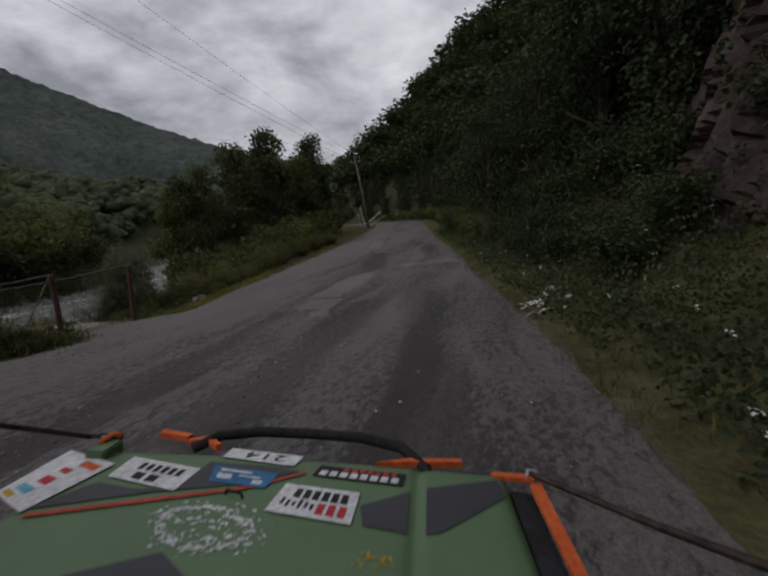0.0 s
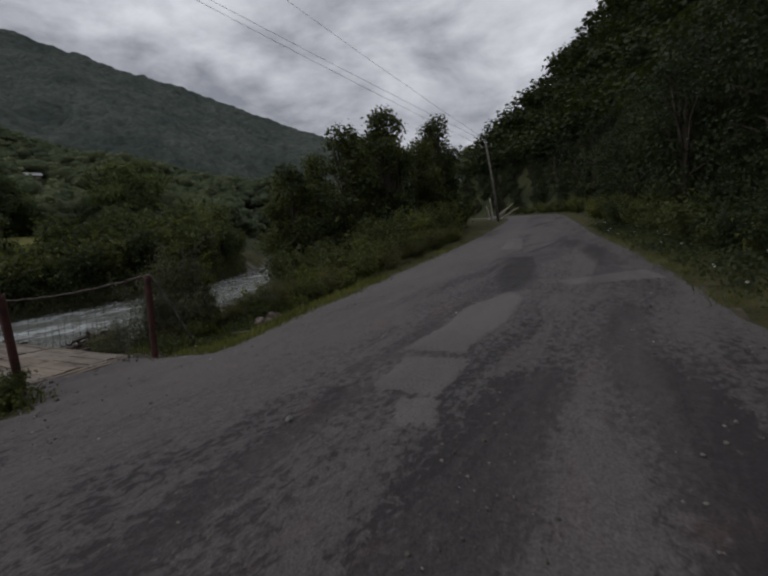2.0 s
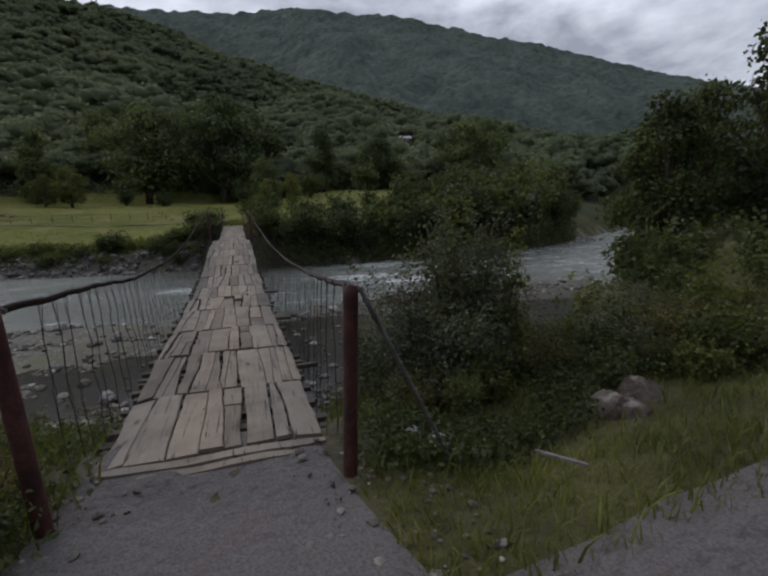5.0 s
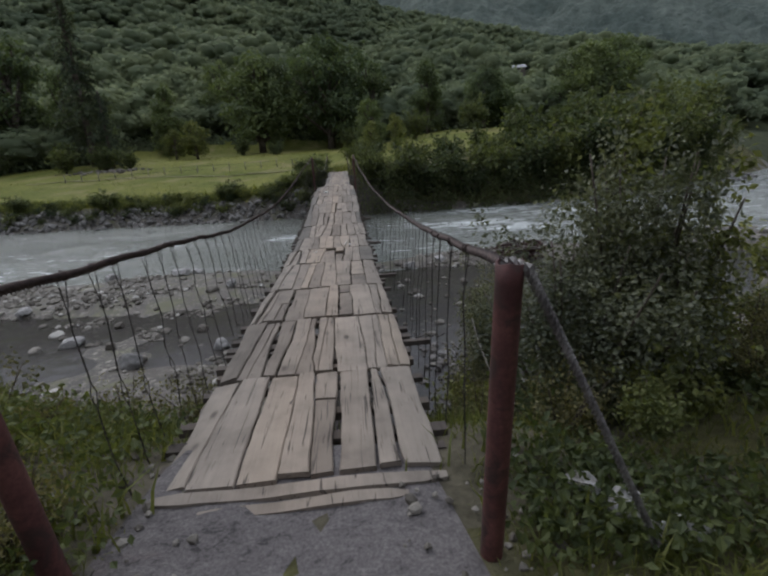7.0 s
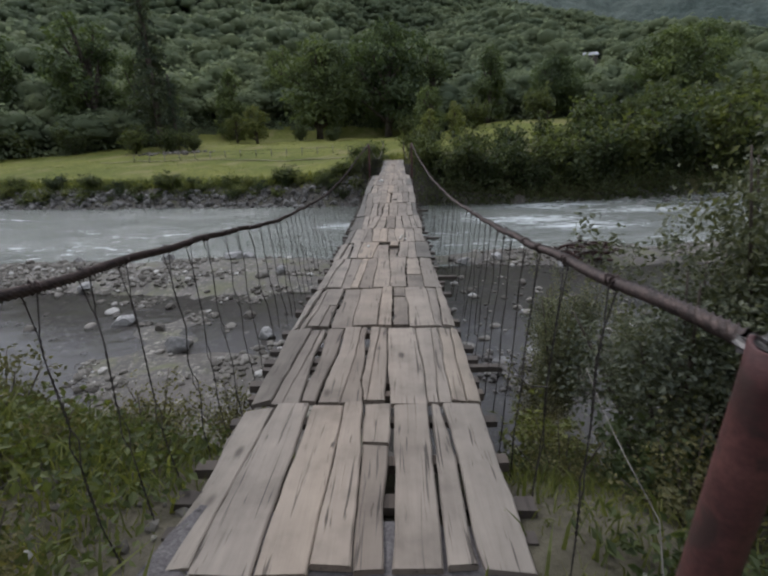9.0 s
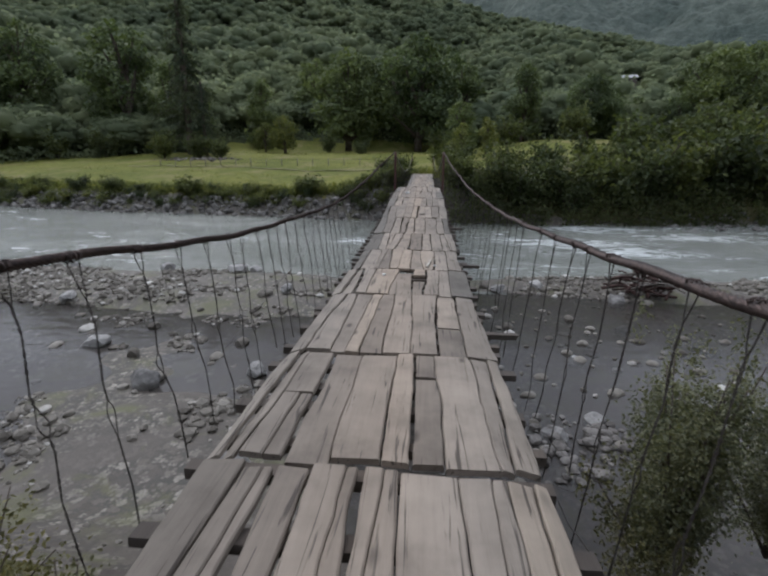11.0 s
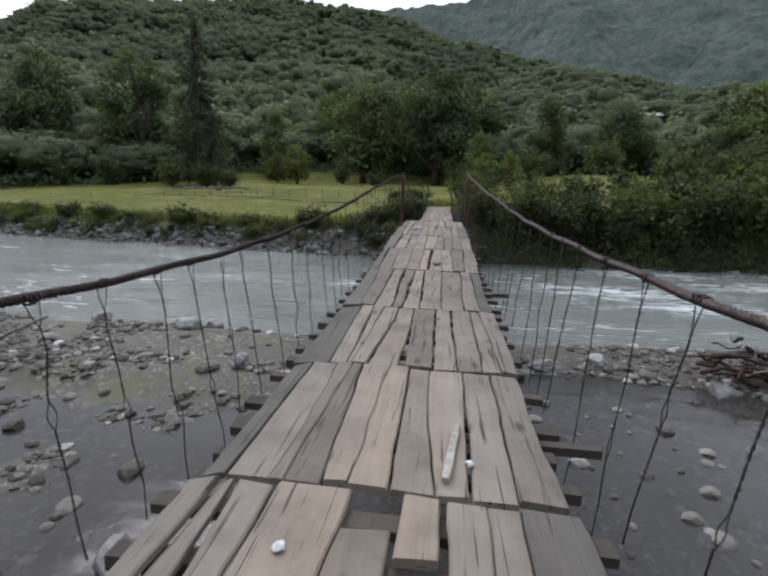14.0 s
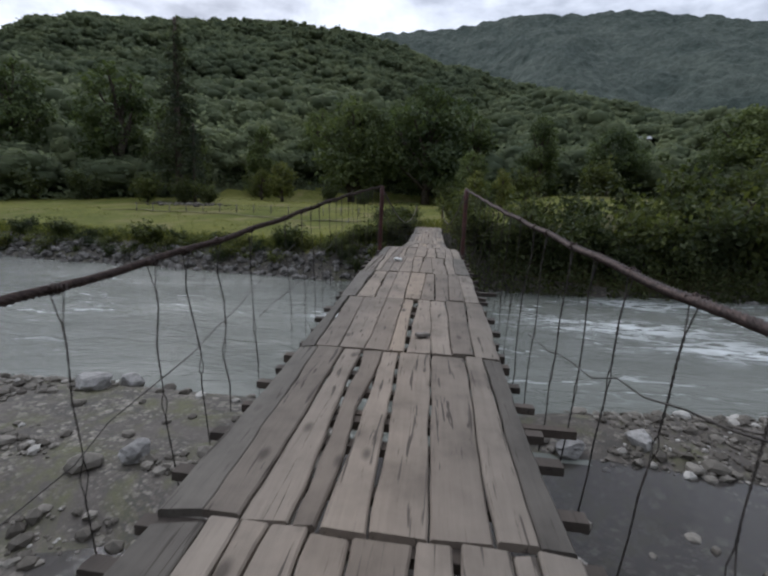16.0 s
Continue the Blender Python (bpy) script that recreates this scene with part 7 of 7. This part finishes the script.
body("bonnet_loop", mesh_of("bonnet_loop", *tube([(-0.575, 1.165, 0.0), (-0.57, 1.163, 0.014), (-0.52, 1.15, 0.014), (-0.516, 1.147, 0.0)], 0.004, 6), M_RUBBER, True), "small black wire loop", bonnet)

# front bar in black foam with orange clamps
body("front_bar", mesh_of("front_bar", *tube([(-0.84, 1.46, -0.02), (-0.76, 1.51, 0.012), (-0.617, 1.545, 0.02), (-0.427, 1.552, 0.02), (-0.238, 1.545, 0.02), (-0.087, 1.50, 0.012), (0.002, 1.40, -0.01), (0.02, 1.33, -0.06)], 0.019, 12), M_RUBBER, True), "black foam-wrapped front bar")
for p in ([(-1.0, 1.545), (-0.87, 1.518), (-0.873, 1.49), (-0.998, 1.515)], [(-0.862, 1.475), (-0.80, 1.515), (-0.724, 1.45), (-0.742, 1.44), (-0.80, 1.485), (-0.85, 1.46)],
          [(-0.165, 1.385), (-0.06, 1.43), (0.12, 1.45), (0.12, 1.425), (-0.05, 1.405)]):
    body("clamp", slab(p, -0.012, 0.022, M_ORANGE, "clamp"), "orange steel clamp")
body("bracket", box_mesh("bracket", (-1.13, 1.30, -0.05), (-1.06, 1.40, 0.03), M_GREEN, 0.006), "green corner bracket with an orange hook")
body("hook", mesh_of("hook", *tube([(-1.12, 1.36, 0.03), (-1.10, 1.40, 0.045), (-1.075, 1.41, 0.035)], 0.012, 8), M_ORANGE, True), "orange hook")
body("side_strip", slab([(0.318, 1.325), (0.355, 1.345), (0.372, 0.6), (0.345, 0.6)], -0.012, 0.012, M_ORANGE, "side_strip"), "orange painted edge strip")
body("corner_plate", slab([(0.205, 1.362), (0.215, 1.385), (0.34, 1.385), (0.335, 1.35)], -0.01, 0.014, M_ORANGE, "corner_plate"), "orange corner plate")
# Black strip added to draw the dark of the open gap beside the bonnet.
body("edge_seal", slab([(0.262, 1.34), (0.325, 1.325), (0.35, 0.4), (0.285, 0.4)], -0.06, 0.03, M_RUBBER, "edge_seal"), "black strip standing in for the shaded gap beside the bonnet")
body("shackle", mesh_of("shackle", *tube([(0.315, 1.36, 0.004), (0.325, 1.385, 0.016), (0.345, 1.38, 0.016), (0.355, 1.355, 0.004)], 0.007, 8), M_STEEL, True), "small steel shackle")
body("limb_rope", mesh_of("limb_rope", *rope([(0.335, 1.378, 0.008), (0.52, 0.98, 0.11), (0.62, 0.62, 0.24), (0.66, 0.0, 0.48)], 0.009, 6, 0.06), M_CABLE, True), "dark twisted wire rope to the roof")
body("limb_rope", mesh_of("limb_rope", *rope([(-1.16, 1.37, 0.045), (-1.27, 1.1, 0.2), (-1.36, 0.6, 0.34), (-1.4, 0.0, 0.48)], 0.008, 6, 0.06), M_CABLE, True), "dark twisted wire rope to the roof")
for k in range(4):
    a_ = np.linspace(0, 2 * np.pi, 13)
    c = np.array([-1.085 - 0.021 * k, 1.405 - 0.01 * k, 0.035 + 0.004 * k])
    ring = np.stack([c[0] - 0.017 * np.cos(a_), c[1] + 0.004 * np.sin(a_) + (0.007 * np.sin(a_) if k % 2 else 0), c[2] + (0 if k % 2 else 1) * 0.009 * np.sin(a_)], 1)
    body("chain_link", mesh_of("chain_link", *tube(ring, 0.0035, 6, False), M_INK, True))

# body under and behind the bonnet
body("front_panel", box_mesh("front_panel", (-1.12, 1.24, -0.62), (0.29, 1.40, -0.07), M_GREEN, 0.03), "green front panel")
body("bumper", box_mesh("bumper", (-1.2, 1.44, -0.66), (0.37, 1.58, -0.48), M_CAMO, 0.02), "dark steel winch bumper")
for x0, x1 in ((-1.2, -1.13), (0.30, 0.35)):
    body("wing", box_mesh("wing", (x0, 0.25, -0.5), (x1, 1.36, -0.075), M_GREEN, 0.015), "dull green front wing")
body("tub", box_mesh("tub", (-1.17, -1.75, -0.72), (0.34, 0.24, -0.02), M_GREEN, 0.04), "green body tub")
for x in (-0.98, 0.13):
    body("headlight", mesh_of("headlight", *tube([(x, 1.395, -0.25), (x, 1.42, -0.25), (x, 1.43, -0.25)], [0.09, 0.09, 0.07], 14), M_VINYL, True), "round headlight")
body("windscreen", box_mesh("windscreen", (-1.08, 0.16, -0.02), (0.25, 0.19, 0.5), M_GLASS, 0.006, (0.04, -0.3, -0.3)), "dark windscreen glass")
body("roof", box_mesh("roof", (-1.14, -1.7, 0.5), (0.31, -0.12, 0.56), M_CAMO, 0.02), "dark grey roof")
for x0, x1 in ((-1.13, -1.09), (0.26, 0.3)):
    body("side_window", box_mesh("side_window", (x0, -1.6, -0.02), (x1, 0.1, 0.5), M_GLASS, 0.006, (0, 0.1, -0.22)), "dark side glass")
a_ = np.linspace(0, 2 * np.pi, 29)[:28]
prof = [(-0.09, 0.26), (-0.10, 0.33), (-0.085, 0.375), (0.085, 0.375), (0.10, 0.33), (0.09, 0.26), (0.06, 0.22), (-0.06, 0.22)]
wv = np.concatenate([np.stack([np.full(28, px_), pr_ * (1 + 0.012 * (k % 2 == 0) * (pr_ > 0.35)) * np.cos(a_), pr_ * np.sin(a_)], 1) for k, (px_, pr_) in enumerate(prof)])
wf = [(p * 28 + q, p * 28 + (q + 1) % 28, ((p + 1) % 8) * 28 + (q + 1) % 28, ((p + 1) % 8) * 28 + q) for p in range(8) for q in range(28)]
TYRE = mesh_of("tyre", wv, wf, M_RUBBER, True)
RIM = mesh_of("rim", *tube([(-0.07, 0, 0), (-0.03, 0, 0), (0.03, 0, 0), (0.07, 0, 0)], [0.225, 0.23, 0.23, 0.225], 20), M_STEEL, True)
for x in (-1.12, 0.28):
    for y in (0.85, -1.15):
        w_ = part("wheel", TYRE, car, "black off-road tyre on a steel rim", pose(x, y, 0.375))
        part("rim", RIM, w_)


# ---- houses on the hill ----
def house(x, y, z, w, d, h, rz, label):
    top = thing("house", label, "house", pose(x, y, z, 0, 0, rz))
    t = 0.25
    for a, b, ww, dd in ((0, -d / 2, w, t), (0, d / 2, w, t), (-w / 2, 0, t, d - t), (w / 2, 0, t, d - t)):
        v = np.array([(a + sx * ww / 2, b + sy * dd / 2, zz) for zz in (-3, h) for sx, sy in ((-1, -1), (1, -1), (1, 1), (-1, 1))])
        part("wall", mesh_of("wall", v, [(0, 3, 2, 1), (4, 5, 6, 7), (0, 1, 5, 4), (1, 2, 6, 5), (2, 3, 7, 6), (3, 0, 4, 7)], M_WALL), top)
    o, r, e = 0.5, h + w * 0.28, 0.1
    for s in (-1, 1):
        v = np.array([(0, -d / 2 - o, r), (0, d / 2 + o, r), (s * (w / 2 + o), d / 2 + o, h - 0.2), (s * (w / 2 + o), -d / 2 - o, h - 0.2)])
        v = np.concatenate([v, v + np.array([0, 0, e])])
        part("roof", mesh_of("roof", v, [(0, 3, 2, 1), (4, 5, 6, 7), (0, 1, 5, 4), (1, 2, 6, 5), (2, 3, 7, 6), (3, 0, 4, 7)], M_ROOF), top, "pale sheet-metal roof slope")
    for k in (-0.25, 0.25):
        c = np.array([k * w, -d / 2 - t / 2 - 0.03, h * 0.55])
        v = np.array([c + np.array(q) for q in ((-0.5, 0, -0.6), (0.5, 0, -0.6), (0.5, 0, 0.6), (-0.5, 0, 0.6), (-0.5, 0.05, -0.6), (0.5, 0.05, -0.6), (0.5, 0.05, 0.6), (-0.5, 0.05, 0.6))])
        win = part("window", mesh_of("window", v, [(0, 1, 2, 3), (4, 7, 6, 5), (0, 4, 5, 1), (1, 5, 6, 2), (2, 6, 7, 3), (3, 7, 4, 0)], M_GLASS), top)
        ring = [c + np.array((q[0] * 0.5, -0.02, q[1] * 0.6)) for q in ((-1, -1), (1, -1), (1, 1), (-1, 1), (-1, -1))]
        part("frame", mesh_of("frame", *joined([tube([a, b], 0.05, 4) for a, b in zip(ring, ring[1:])]), M_WHITE), win)
    return top


house(69.9, 176.7, 27.6, 3.6, 4.2, 3.0, 78, "small house with a pale roof among the hillside trees")
house(18.9, 149.5, 17.4, 2.2, 2.6, 1.9, 20, "tiny pale hut among the hillside trees")

# fence across the meadow
fence = thing("fence", "low grey wooden post and wire fence across the meadow", "fence", pose(0, 0, 0))
fx = np.linspace(-40, -7, 15)
fy = 69.5 + 0.02 * fx
for x, y in zip(fx, fy):
    z = float(land(x, y))
    part("fence_post", mesh_of("fence_post", *tube([(x, y, z - 0.2), (x + rng.uniform(-0.05, 0.05), y, z + 1.15)], 0.055, 5), M_FENCE, True), fence)
for h in (0.45, 0.95):
    part("fence_wire", mesh_of("fence_wire", *tube(np.stack([fx, fy, land(fx, fy) + h], 1), 0.012, 4), M_WIRE), fence)


# trodden path over the meadow and the stone heap by the spruce
px = np.linspace(-46, -3.5, 60)
py = 64.5 - 0.11 * (px + 4) + 1.2 * np.sin(px * 0.13) + 0.35 * np.sin(px * 0.9)
pv, pf = [], []
for k, o in enumerate((-0.45, 0.0, 0.45)):
    w = o * (0.75 + 0.5 * fnoise(px, px * 0 + k, 0.5, 2))
    pv.append(np.stack([px, py + w, land(px, py) + (0.07 if o == 0 else 0.03)], 1))
pv = np.stack(pv, 1).reshape(-1, 3)
pf = [(i * 3 + j, i * 3 + 3 + j, i * 3 + 4 + j, i * 3 + 1 + j) for i in range(59) for j in range(2)]
thing("path", "pale trodden path across the meadow", "path", kind="structure", me=mesh_of("path", pv, pf, M_PATH, True))
x, y = -38 + rng.normal(0, 3.0, 90), 78 + rng.normal(0, 0.9, 90)
size = 0.15 + 0.4 * rng.random(90) ** 2
scatter_stones("stone_heap", np.stack([x, y, land(x, y) + size * 0.2], 1), size, "heap of pale field stones by the spruce", STONES, M_MIXED)
